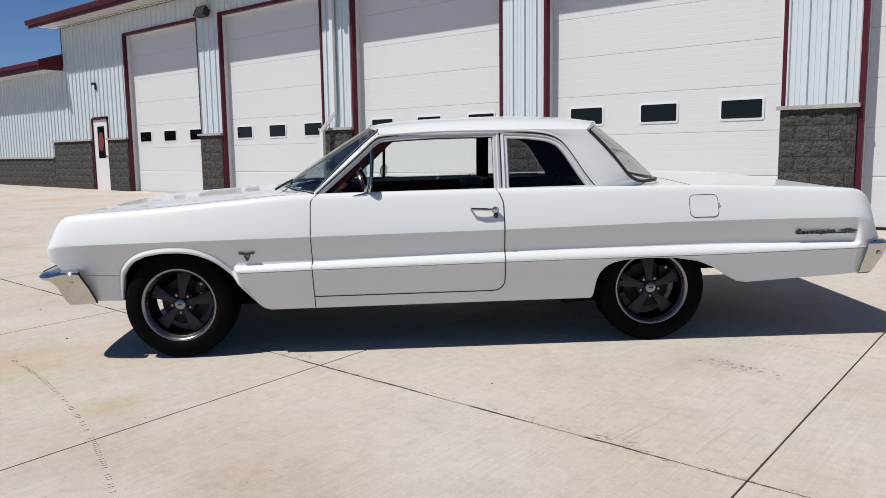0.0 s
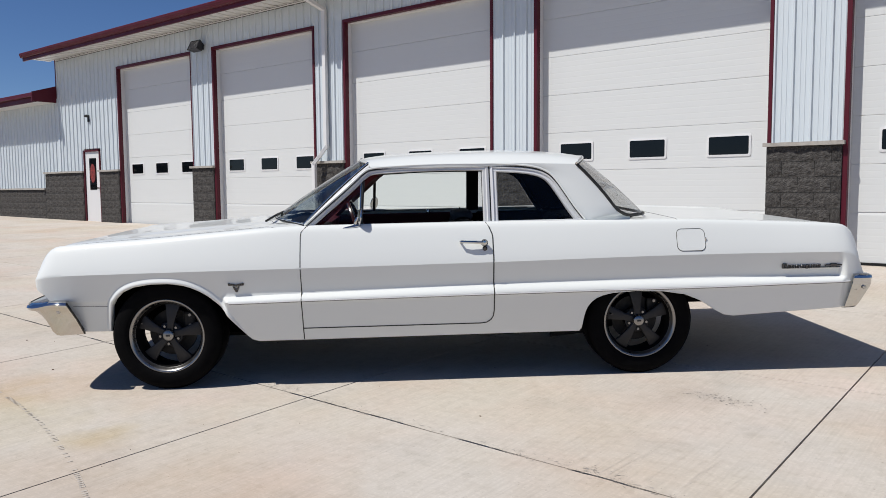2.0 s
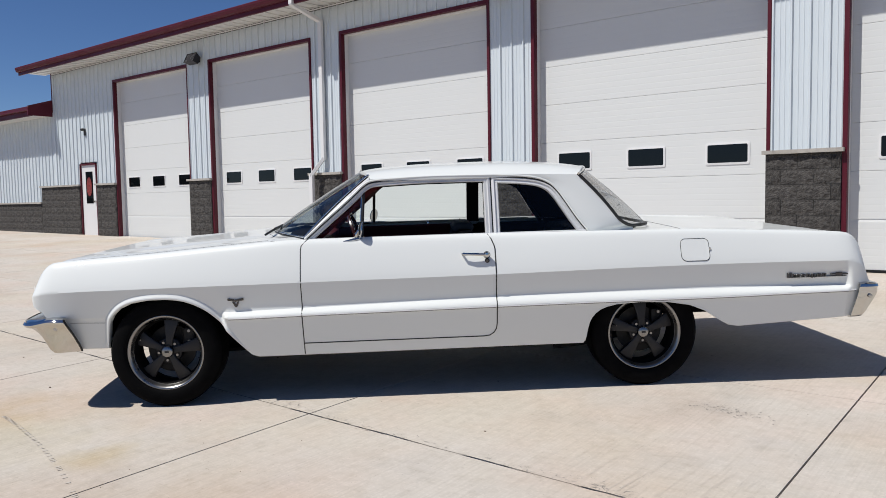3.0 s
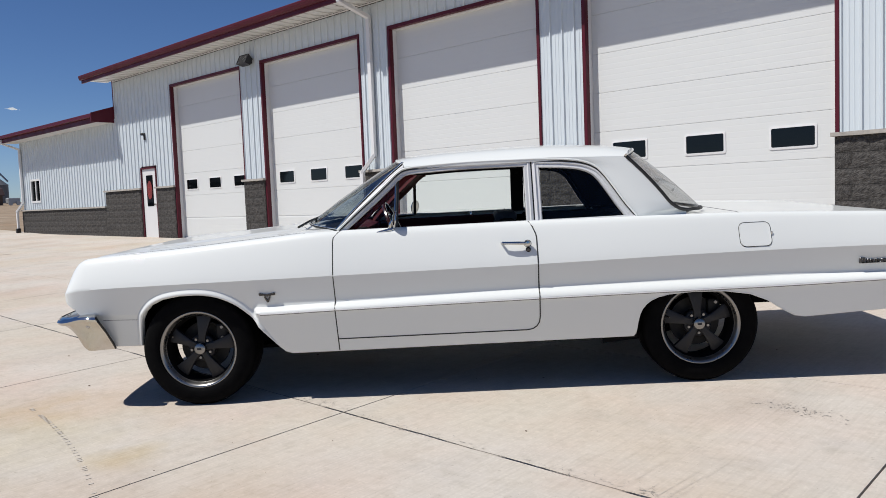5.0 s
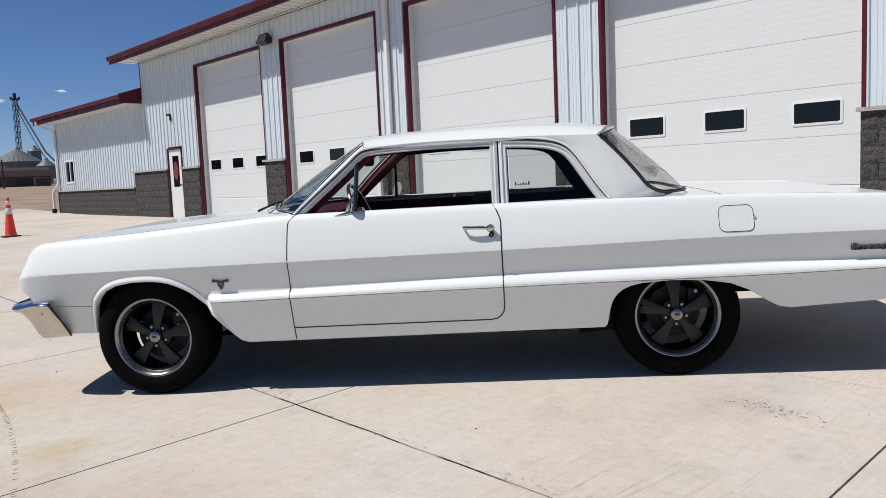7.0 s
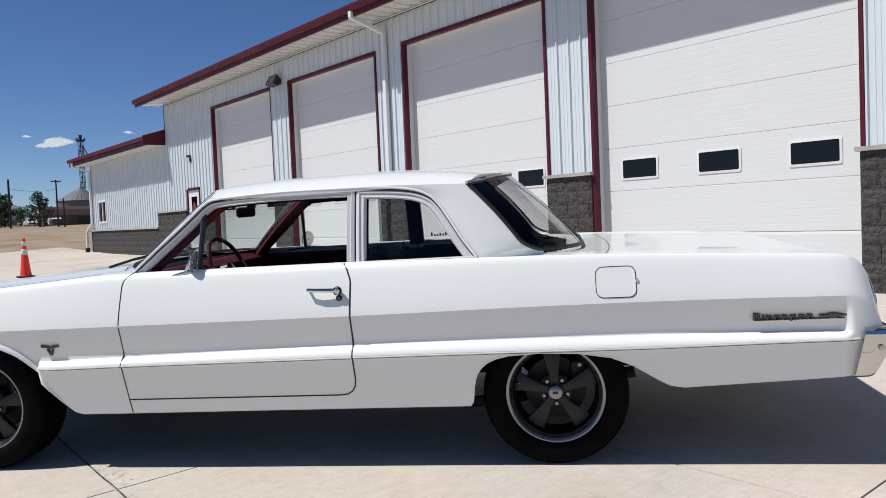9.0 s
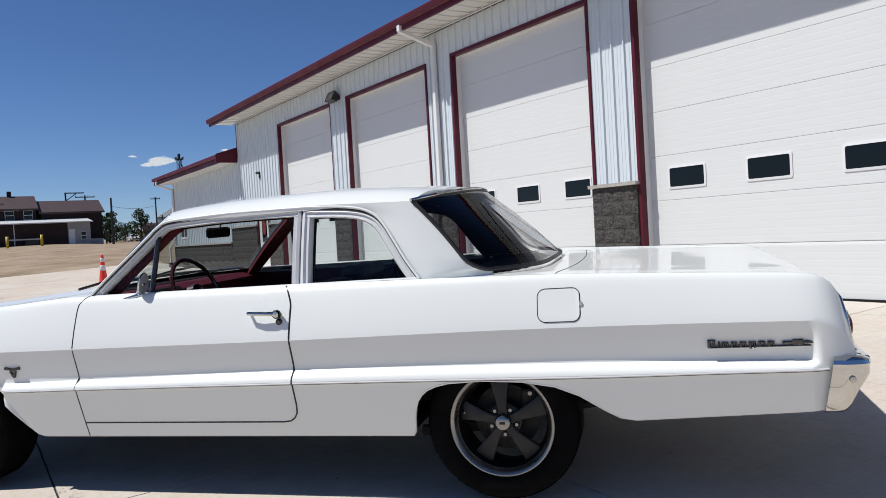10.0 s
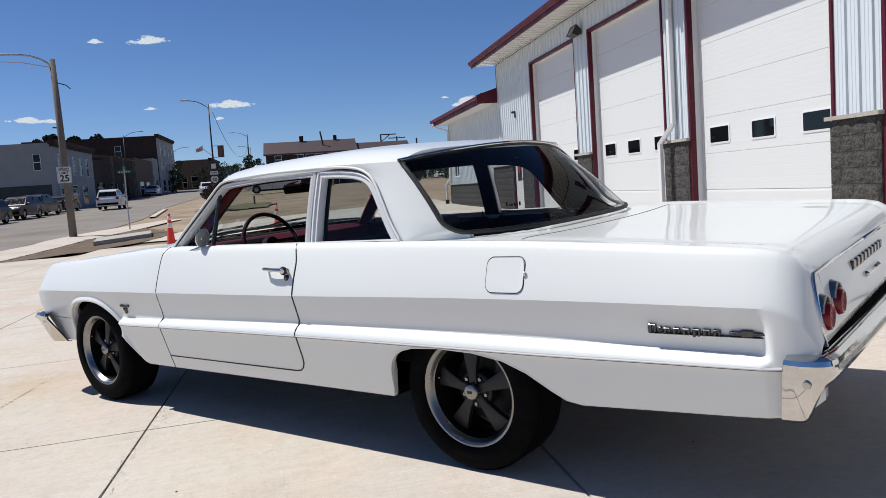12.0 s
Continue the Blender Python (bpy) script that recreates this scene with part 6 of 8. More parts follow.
patch("pavement", [(-37.5, 10.8), (-36.5, 4), (-34.5, 0.2), (-31.2, -0.85), (-26.2, -1.3), (-26.2, 0.4), (-31.6, 0.4), (-31.6, 10.8)], -0.012, CONCRETE, "pale concrete edge of the yard", "pavement", 3)
rg = random.Random(8)
ring = []
for k in range(48):
    a = 2 * math.pi * k / 48
    q = 1 + 0.5 * noise.noise(Vector((math.cos(a) * 2.2, math.sin(a) * 2.2, 1))) + 0.12 * rg.random()
    ring.append((-53.5 + 4.5 * q * math.cos(a), -0.2 + 2.4 * q * math.sin(a)))
patch("grass", ring, 0.012, mat("sparse_dry_grass", (0.055, 0.080, 0.018), 0.95, var=0.5, scale=1.2, fine=9, tint=(0.20, 0.155, 0.09)), "patchy dry grass round a planter", "grass", 1.0, kind="stuff", rough=0.05)
bm = bmesh.new()
o = [(-29.2, -3.45), (-26.2, -2.85), (-29.6, -1.6), (-31.6, -1.95)]
prism(bm, o, 0.26)
for v in bm.verts:
    v.co.z += ground_z(v.co.x, v.co.y) - 0.12
tagged(obj("concrete_pad", bm, CAPSTONE), "low concrete pad set in the bare soil", "concrete pad")
for k, (a, b) in enumerate((((-47, -4.6), (-60, -5.9)),)):
    n = 8
    bm = bmesh.new()
    rows = []
    dx, dy = b[1] - a[1], a[0] - b[0]
    l = math.hypot(dx, dy)
    dx, dy = dx / l * 0.15, dy / l * 0.15
    for i in range(n + 1):
        x, y = a[0] + (b[0] - a[0]) * i / n, a[1] + (b[1] - a[1]) * i / n
        z = ground_z(x, y)
        rows.append([(x - dx, y - dy, z - 0.1), (x - dx, y - dy, z + 0.04), (x + dx, y + dy, z + 0.04), (x + dx, y + dy, z - 0.1)])
    sheet(bm, rows)
    tagged(obj("kerb", bm, CONCRETE), "worn concrete kerb at the street corner", "kerb", kind="structure")


def cone(x, y):
    z = ground_z(x, y)
    c = empty("traffic_cone", Matrix.Translation((x, y, z)))
    tagged(c, "orange traffic cone with two white reflective bands", "traffic cone", "traffic cones at the yard's edge")
    part("base", boxes((-0.19, 0.19, -0.19, 0.19, 0, 0.035), bevel=0.012), CONEBASE, c)
    prof = [(0.145, 0.03), (0.135, 0.05), (0.12, 0.12), (0.036, 0.94), (0.03, 0.965), (0.018, 0.97), (0.018, 0.92)]
    part("cone_body", lathe(bmesh.new(), prof, 28), ORANGE, c, smooth=True)
    r = lambda z: 0.12 - (z - 0.12) * (0.084 / 0.82) + 0.002
    for a, b in ((0.555, 0.70), (0.78, 0.885)):
        part("band", lathe(bmesh.new(), [(r(a) - 0.002, a), (r(a), a + 0.002), (r(b), b - 0.002), (r(b) - 0.002, b)], 28), BANDWHITE, c, smooth=True)


for x, y in ((-20.8, 6.0), (-23.1, 3.3), (-22.0, 0.3)):
    cone(x, y)


# ---- trees and bushes ----
def leaf_cloud(bm, lumps, count, size, rnd):
    for _ in range(count):
        cx, cy, cz, r = rnd.choice(lumps)
        d = Vector((rnd.gauss(0, 1), rnd.gauss(0, 1), rnd.gauss(0, 1))).normalized() * r * (0.55 + 0.5 * rnd.random())
        p = Vector((cx, cy, cz)) + Vector((d.x, d.y, d.z * 0.85))
        q = Euler((rnd.random() * 6.3, rnd.random() * 6.3, rnd.random() * 6.3)).to_matrix()
        s = size * (0.6 + 0.8 * rnd.random())
        vs = [bm.verts.new(p + q @ Vector(c) * s) for c in ((-0.5, -0.35, 0), (0.5, -0.35, 0.1), (0.6, 0.3, -0.1), (-0.4, 0.45, 0.12))]
        bm.faces.new(vs[:3])
        bm.faces.new((vs[0], vs[2], vs[3]))


def tree(x, y, h, w, seed, label="dark green broadleaf tree", leaves=900, leaf_mat=None, pointed=False):
    rnd = random.Random(seed)
    t = empty("tree", Matrix.Translation((x, y, ground_z(x, y) - 0.05)))
    tagged(t, label, "tree", "trees beyond the yard")
    bm = bmesh.new()
    tube(bm, [(0, 0, 0), (0.05 * h * 0.1, 0, h * 0.25), (0.0, 0.03 * h, h * 0.5), (0.02 * h, 0, h * 0.8)], [0.035 * h, 0.027 * h, 0.018 * h, 0.006 * h], 8)
    lumps = []
    for k in range(9 if not pointed else 8):
        a = k * 2.4 + rnd.random()
        f = (0.35 if h > 8 else 0.14) + (0.55 if h > 8 else 0.76) * k / 8
        rad = w * (0.33 if not pointed else 0.50 * (1.08 - f)) * (0.7 + 0.5 * rnd.random())
        e = (math.cos(a) * rad, math.sin(a) * rad, h * f)
        tube(bm, [(0, 0, h * (f - 0.18)), (e[0] * 0.5, e[1] * 0.5, h * (f - 0.07)), e], [0.012 * h, 0.008 * h, 0.003 * h], 5)
        lumps.append((*e, w * (0.16 + 0.10 * rnd.random()) * (1 if not pointed else 1.15 - 0.5 * f)))
    lumps.append((0, 0, h * 0.9, w * 0.15))
    lumps.append((0, 0, h * 0.62, w * 0.26))
    part("trunk", bm, BARK, t)
    bm = bmesh.new()
    leaf_cloud(bm, lumps, int(leaves * 2.6), 0.034 * h, rnd)
    part("crown", bm, leaf_mat or LEAF, t)


for i, (x, y, h, w, pt) in enumerate(((-146, 32.9, 6.0, 5.6, True), (-158, 29.6, 6.0, 3.6, False), (-152, 28.0, 5.0, 3.0, False), (-165, 32.0, 3.6, 4, False), (-170, 34.6, 3.4, 4, False), (-188, 38.5, 4, 5, True), (-190, 36, 4, 5, False),
                                      (-150, -7.0, 4.6, 4.2, False), (-155, -4.6, 6.4, 4.6, True), (-148, -2.6, 5.4, 4.0, True), (-160, -11.0, 5, 4, False), (-166, -21.0, 6.2, 5, False), (-158, -20.8, 5.4, 4.4, False), (-152, -19.0, 4.2, 3.6, False), (-162.2, -43.3, 13.4, 4.6, False), (-163.3, -39.3, 12.8, 3.6, False), (-164.4, -35.1, 12.7, 5.6, False), (-141, -12.0, 4, 4, False))):
    tree(x, y, h, w, 100 + i, pointed=pt, leaves=900 if h > 7 else 600)
BUSHLEAF = mat("reddish_bush_leaves", (0.087, 0.03915, 0.03045), 0.8, var=0.5, scale=3, fine=12, tint=(0.0261, 0.0174, 0.01044))
bx, by = -50.5, -1.3
bush = empty("planter_bush", Matrix.Translation((bx, by, ground_z(bx, by))))
tagged(bush, "dark reddish bush growing over a pale stone planter", "bush")
bm = bmesh.new()
bmesh.ops.create_icosphere(bm, subdivisions=3, radius=0.5)
for v in bm.verts:
    v.co = Vector((v.co.x * 1.2, v.co.y * 1.3, max(v.co.z * 0.6 + 0.16, -0.05))) * (1 + 0.12 * noise.noise(v.co * 3))
part("planter_stone", bm, STUCCO, bush)
bm = bmesh.new()
leaf_cloud(bm, [(0, 0, 1.15, 0.65), (0, 0.28, 0.95, 0.45), (0, -0.32, 1.05, 0.48), (0.1, 0.55, 0.5, 0.35), (0, 0, 1.42, 0.4), (0.3, 0.1, 0.6, 0.4)], 7000, 0.06, random.Random(5))
part("foliage", bm, BUSHLEAF, bush)
px, py = -56.5, 0.9
tagged(obj("wooden_post", boxes((px - 0.06, px + 0.06, py - 0.06, py + 0.06, ground_z(px, py) - 0.1, ground_z(px, py) + 0.6), bevel=0.01), WOODPOLE), "weathered wooden post beside the planter", "post")


# ---- street furniture ----
FACE = Matrix(((0, 0, 1, 0), (1, 0, 0, 0), (0, 1, 0, 0), (0, 0, 0, 1)))


def lamp_arm(bm, base, tip, sag, r):
    b, t = Vector(base), Vector(tip)
    mid = (b + t) / 2 + Vector((0, 0, sag))
    tube(bm, smooth_path([tuple(b), tuple(mid), tuple(t)], 6), r, 6)


def street_lamp(x, y, h, arm, label, metal=POLEMETAL, r=0.09):
    z = ground_z(x, y)
    p = empty("street_lamp", Matrix.Translation((x, y, z)))
    tagged(p, label, "street lamp", "street lamps")
    part("pole", rod(bmesh.new(), (0, 0, -0.1), (0, 0, h), r, r * 0.6), metal, p, smooth=True)
    bm = bmesh.new()
    lamp_arm(bm, (0, 0, h - 0.35), (0, arm * 0.8, h + 0.35), 0.18, 0.035)
    part("arm", bm, metal, p)
    bm = boxes((-0.12, 0.12, min(arm * 0.78, arm * 1.08), max(arm * 0.78, arm * 1.08), h + 0.31, h + 0.43), bevel=0.03)
    part("lamp_head", bm, GREYMETAL, p)
    return p


# wooden pole with the speed sign
x, y = -33.8, -5.50
z = ground_z(x, y)
pole = empty("street_lamp", Matrix.Translation((x, y, z)))
tagged(pole, "weathered wooden pole with a curved lamp arm and speed sign", "street lamp", "street lamps")
part("pole", rod(bmesh.new(), (0, 0, -0.2), (-0.05, -0.12, 7.45), 0.16, 0.12, 16), WOODPOLE, pole, smooth=True)
bm = bmesh.new()
tube(bm, smooth_path([(-0.03, -0.1, 7.15), (0.1, -0.6, 7.48), (0.3, -1.3, 7.62), (0.5, -2.6, 7.60)], 6), 0.04, 8)
tube(bm, [(-0.03, -0.1, 7.1), (0.25, -1.2, 7.30), (0.5, -2.6, 7.38)], 0.02, 6)
part("arm", bm, GREYMETAL, pole)
part("lamp_head", boxes((0.38, 0.62, -3.2, -2.55, 7.53, 7.67), bevel=0.05), GREYMETAL, pole)
part("bracket", tube(bmesh.new(), [(0, -0.1, 6.5), (0.05, 0.35, 6.35), (0.0, 0.5, 6.2)], 0.02, 5), POLEMETAL, pole)
part("bracket", tube(bmesh.new(), [(0, -0.05, 4.6), (0.05, -0.35, 4.62)], 0.03, 5), POLEMETAL, pole)
SM = Matrix.Translation((0.19, -0.05, 2.62)) @ Matrix.Rotation(radians(10), 4, "Z") @ Matrix.Scale(0.90, 4)
bm = bmesh.new()
prism(bm, rounded(-0.305, 0.305, -0.38, 0.38, 0.04), 0.004, SM @ FACE)
sg = part("speed_sign", bm, SIGNWHITE, pole, "white speed limit sign with black lettering")
bm = bmesh.new()
for a, b in (((-0.28, -0.272), (-0.355, 0.355)), ((0.272, 0.28), (-0.355, 0.355)), ((-0.28, 0.28), (-0.355, -0.347)), ((-0.28, 0.28), (0.347, 0.355))):
    box(bm, a[0], a[1], b[0], b[1], 0.004, 0.0055, m=SM @ FACE)
part("border", bm, INK, sg)
for body_txt, size, dy in (("SPEED", 0.17, 0.245), ("LIMIT", 0.17, 0.085), ("25", 0.42, -0.175)):
    text_mesh(body_txt, size, INK, sg, SM @ FACE @ Matrix.Translation((0, dy, 0.006)), depth=0.001)

# street-name post
x, y = -36.0, -3.66
sp = empty("street_sign", Matrix.Translation((x, y, ground_z(x, y))))
tagged(sp, "thin metal post with small green street name plates", "street sign")
part("post", rod(bmesh.new(), (0, 0, -0.1), (0, 0, 2.75), 0.03), GREYMETAL, sp)
part("name_plate", boxes((-0.01, 0.01, -0.30, 0.30, 2.56, 2.70)), SIGNGREEN, sp)
part("name_plate", boxes((-0.30, 0.30, -0.01, 0.01, 2.74, 2.88)), SIGNGREEN, sp)
bm = bmesh.new()
for k in range(5):
    box(bm, 0.011, 0.013, -0.24 + k * 0.10, -0.17 + k * 0.10, 2.61, 2.65)
part("lettering_bars", bm, SIGNWHITE, sp)

# lamp with flag, banner and route signs
x, y = -68.4, -2.92
lp = street_lamp(x, y, 8.5, -2.1, "dark street lamp with a flag, banner and route signs")
part("flag_staff", tube(bmesh.new(), [(0, 0, 4.0), (0.1, -0.95, 4.85)], 0.025, 5), GREYMETAL, lp)
bm = bmesh.new()
rows = []
for i in range(7):
    rows.append([(0.15 + 0.12 * math.sin(i * 1.3 + j * 0.5), -0.75 - 0.10 * i, 4.95 - 0.05 * i - 0.11 * j * (1 - 0.06 * i)) for j in range(5)])
sheet(bm, rows, thick=(0.01, 0, 0))
part("flag", bm, FLAGRED, lp, "faded red and white flag")
part("banner", boxes((-0.01, 0.01, 0.45, 0.98, 3.9, 4.85)), BANNER, lp, "rust-red street banner")
part("banner_rod", boxes((-0.02, 0.02, 0.0, 0.98, 4.85, 4.89), (-0.02, 0.02, 0.0, 0.98, 3.86, 3.9)), POLEMETAL, lp)
part("warning_plate", boxes((0.10, 0.12, -0.36, 0.36, 2.75, 3.5)), LAMPBLACK, lp, "dark route plate with a pale badge")
part("badge", boxes((0.121, 0.13, -0.2, 0.2, 2.92, 3.34), bevel=0.003), SIGNWHITE, lp)
part("direction_plate", boxes((0.10, 0.12, -0.34, 0.34, 2.4, 2.68)), SIGNWHITE, lp)
part("direction_bar", boxes((0.121, 0.125, -0.24, 0.24, 2.5, 2.58)), INK, lp)
rt = part("route_plate", boxes((0.10, 0.12, -0.36, 0.36, 1.6, 2.34)), LAMPBLACK, lp)
bm = bmesh.new()
prism(bm, [(0, -0.33), (0.28, -0.16), (0.32, 0.1), (0.2, 0.3), (0, 0.25), (-0.2, 0.3), (-0.32, 0.1), (-0.28, -0.16)], 0.004, Matrix.Translation((0.121, 0, 1.97)) @ FACE)
part("shield", bm, SIGNWHITE, rt)
text_mesh("30", 0.42, INK, rt, Matrix.Translation((0.127, 0, 1.95)) @ FACE, depth=0.001)
street_lamp(-127, -3.1, 8.8, -2.6, "dark street lamp on a tall pole", POLEMETAL, 0.14)
street_lamp(-137.5, -16.2, 7.4, 2.4, "dark street lamp in front of the town")
street_lamp(-109, -18.3, 8.7, 2.4, "dark street lamp in front of the town")
street_lamp(-170, -5.0, 8.2, -2.4, "dark street lamp in front of the town")


def utility_pole(x, y, h, cross, label="dark wooden utility pole"):
    p = empty("utility_pole", Matrix.Translation((x, y, ground_z(x, y))))
    tagged(p, label, "utility pole", "utility poles")
    part("pole", rod(bmesh.new(), (0, 0, -0.1), (0, 0, h), 0.15, 0.11, 10), POLEMETAL, p)
    for k, w in enumerate(cross):
        part("crossarm", boxes((-0.07, 0.07, -w / 2, w / 2, h - 0.35 - k * 0.8, h - 0.2 - k * 0.8)), WOODPOLE, p)
        for j in range(4):
            part("insulator", rod(bmesh.new(), (0, -w / 2 + 0.1 + j * (w - 0.2) / 3, h - 0.2 - k * 0.8), (0, -w / 2 + 0.1 + j * (w - 0.2) / 3, h - 0.02 - k * 0.8), 0.05, n=6), GREYMETAL, p)


utility_pole(-102.8, 20.6, 5.8, ())
utility_pole(-136, 33.5, 7.6, (1.6,))
utility_pole(-134, 34.0, 4.5, ())
utility_pole(-128, 21.3, 7.35, (2.8, 2.0), "wooden utility pole with crossarms behind the brick house")
p = empty("utility_pole", Matrix.Translation((-128, 18.6, ground_z(-128, 18.6))))
tagged(p, "tall steel frame of power gear behind the brick house", "utility pole", "utility poles")
part("pole", rod(bmesh.new(), (0, 0, 0), (0, 0, 7.5), 0.14, 0.12, 8), POLEMETAL, p)
part("crossarm", boxes((-0.1, 0.1, -0.15, 2.6, 7.4, 7.56)), POLEMETAL, p)
part("brace", tube(bmesh.new(), [(0, 0, 6.3), (0, 1.5, 7.4)], 0.07, 5), POLEMETAL, p)


def wire(a, b, sag, parent_label):
    n = 10
    pts = [Vector(a) * (1 - i / n) + Vector(b) * (i / n) - Vector((0, 0, sag * 4 * (i / n) * (1 - i / n))) for i in range(n + 1)]
    tagged(obj("overhead_wire", tube(bmesh.new(), pts, 0.022, 4), POLEMETAL), parent_label, "wire", "overhead wires")


wire((-136, 33.5, 8.6), (-103, 20.6, 6.9), 0.4, "thin dark power line between wooden poles")
wire((-128, 21.3, 8.6), (-240, 15, 11), 1.2, "thin dark power line over the town")
wire((-68.4, -2.6, 8.9), (-127, -3.1, 9.6), 2.6, "thin dark power line between street lamps")


# ---- houses ----
def facade_window(parent, m, w, h, frame_mat=None, pane_mat=None):
    bm = bmesh.new()
    t = 0.045
    for a in ((-w / 2 - t, -w / 2, -h / 2 - t, h / 2 + t), (w / 2, w / 2 + t, -h / 2 - t, h / 2 + t), (-w / 2, w / 2, h / 2, h / 2 + t), (-w / 2, w / 2, -h / 2 - t, -h / 2), (-w / 2, w / 2, -0.04, 0.04)):
        box(bm, a[0], a[1], a[2], a[3], 0.0, 0.08, m=m)
    win = part("window", bm, frame_mat or VINYLWHITE, parent)
    part("pane", box(bmesh.new(), -w / 2, w / 2, -h / 2, h / 2, 0.005, 0.03, m=m), pane_mat or DARKGLASS, win)
    return win


EAST = lambda x, y, z: Matrix.Translation((x, y, z)) @ FACE
NORTHFACE = lambda x, y, z: Matrix.Translation((x, y, z)) @ Matrix(((-1, 0, 0, 0), (0, 0, 1, 0), (0, 1, 0, 0), (0, 0, 0, 1)))

# brick house with a lean-to
bz = ground_z(-108, 8)
bh = empty("brick_house", Matrix.Translation((-108, 9, bz)))
tagged(bh, "long dark brick house with brown roof and white lean-to roof", "building")
Y0, Y1, YM = -10.2, 12.1, 4.2


def upper(y0, y1, eave, ridge):
    part("wall", boxes((-11, -3.2, y0 + 0.3, y1 - 0.3, -0.5, eave)), BRICK, bh)
    bm = bmesh.new()
    sheet(bm, [[(-2.7, y0, eave - 0.1), (-2.7, y1, eave - 0.1)], [(-7, y0 + 0.0, ridge), (-7, y1, ridge)], [(-11.4, y0, eave - 0.1), (-11.4, y1, eave - 0.1)]], thick=(0, 0, 0.12))
    bmesh.ops.recalc_face_normals(bm, faces=bm.faces)
    rf = part("roof", bm, BROWNROOF, bh, "brown standing-seam roof")
    part("eave_board", boxes((-2.72, -2.6, y0, y1, eave - 0.2, eave + 0.03)), BROWNROOF, rf)
    for y in (y0 + 0.31, y1 - 0.31):
        bm = bmesh.new()
        bm.faces.new([bm.verts.new(c) for c in ((-3.2, y, eave - 0.1), (-7, y, ridge - 0.05), (-11, y, eave - 0.1))])
        part("gable", bm, BRICK, bh)
    return rf


rf = upper(Y0 + 1.0, YM, 4.75, 6.55)
upper(YM, Y1, 4.2, 5.85)
part("chimney", boxes((-7.3, -6.7, -4.0, -3.4, 6.5, 7.4)), BRICK, rf)
part("chimney", boxes((-7.3, -6.7, 1.0, 1.5, 6.6, 7.3)), BRICK, rf)
part("stove_pipe", tube(bmesh.new(), [(-5.0, -0.6, 5.5), (-5.0, -0.95, 7.8)], 0.12, 8), POLEMETAL, rf)
for y, w in ((-7.2, 0.9), (-4.0, 0.8), (-2.9, 0.7), (-1.4, 1.1), (0.9, 0.95), (3.0, 0.95)):
    facade_window(bh, EAST(-3.19, y, 3.95), w, 1.1)
part("upper_trim", boxes((-3.2, -3.12, Y0 + 1.3, YM - 0.3, 4.7, 4.78), (-3.2, -3.1, -5.0, 1.9, 4.55, 4.6)), VINYLWHITE, bh)
part("wall", boxes((-3.2, 1.0, Y0, 7.0, -0.5, 2.75)), BRICK, bh)
part("wall", boxes((-3.2, 1.02, 7.0, 9.65, -0.5, 2.85)), STUCCO, bh, "pale stucco end wall")
bm = bmesh.new()
for i in range(56):
    y = Y0 - 0.3 + i * 0.365
    sheet(bm, [[(1.5, y, 2.72), (1.5, y + 0.33, 2.72)], [(-3.2, y, 3.3), (-3.2, y + 0.33, 3.3)]], thick=(0, 0, 0.06))
part("lean_to_roof", bm, WHITEROOF, bh, "white corrugated lean-to roof")
part("gutter", boxes((1.48, 1.6, Y0 - 0.3, 9.95, 2.64, 2.76)), WHITEROOF, bh)
facade_window(bh, EAST(1.02, 8.8, 0.95), 0.55, 0.9)
part("entrance_door", boxes((1.02, 1.08, 7.1, 7.8, -0.2, 1.8)), VINYLWHITE, bh)
part("porch", boxes((-3.0, 0.6, 9.65, 11.2, -0.4, 0.5)), STUCCO, bh)
part("downpipe", boxes((1.0, 1.08, 0.95, 1.05, 0, 2.7)), VINYLWHITE, bh)
part("crate", boxes((1.05, 1.9, 2.1, 3.6, -0.3, 0.9), bevel=0.03), LAMPBLACK, bh)

# yellow bollards with a rail
for y in (8.7, 12.2):
    x = -99.0
    b = obj("bollard", rod(bmesh.new(), (x, y, ground_z(x, y) - 0.1), (x, y, ground_z(x, y) + 1.25), 0.15, n=14), YELLOW, smooth=True)
    tagged(b, "yellow steel bollard in front of the brick house", "bollard", "yellow bollards")
tagged(obj("guard_rail", boxes((-99.05, -98.95, 8.85, 12.05, ground_z(-99, 10) + 0.72, ground_z(-99, 10) + 0.86)), GREYMETAL), "pale rail between two yellow bollards", "rail")


def town_house(name, corner, side, front, h, base, mats, wins=(), cornice=True, label="", front_mat=None):
    """A block on the street: corner (x, y) nearest to us, side runs along -y, front along -x."""
    x, y = corner
    z = ground_z(x, y) + base
    b = empty(name, Matrix.Translation((x, y, z)))
    tagged(b, label, "building", "town buildings along the street")
    part("wall", boxes((-front, 0, -side, 0, -1.5, h)), mats, b)
    part("front", boxes((-front + 0.02, -0.02, 0.0, 0.12, -1.5, h + 0.25)), front_mat or mats, b)
    if cornice:
        part("cornice", boxes((-front - 0.1, 0.25, -0.2, 0.5, h + 0.05, h + 0.45), (-front - 0.1, 0.12, -0.1, 0.35, h - 0.2, h + 0.05)), BRICK if front_mat is None else mats, b)
    part("parapet", boxes((-front, 0.06, -side, 0.0, h, h + 0.18)), mats, b)
    for sx, u, v, w, hh in wins:
        m = EAST(0.0, u, v) if sx == "side" else NORTHFACE(u, 0.12, v)
        facade_window(b, m, w, hh)
    return b


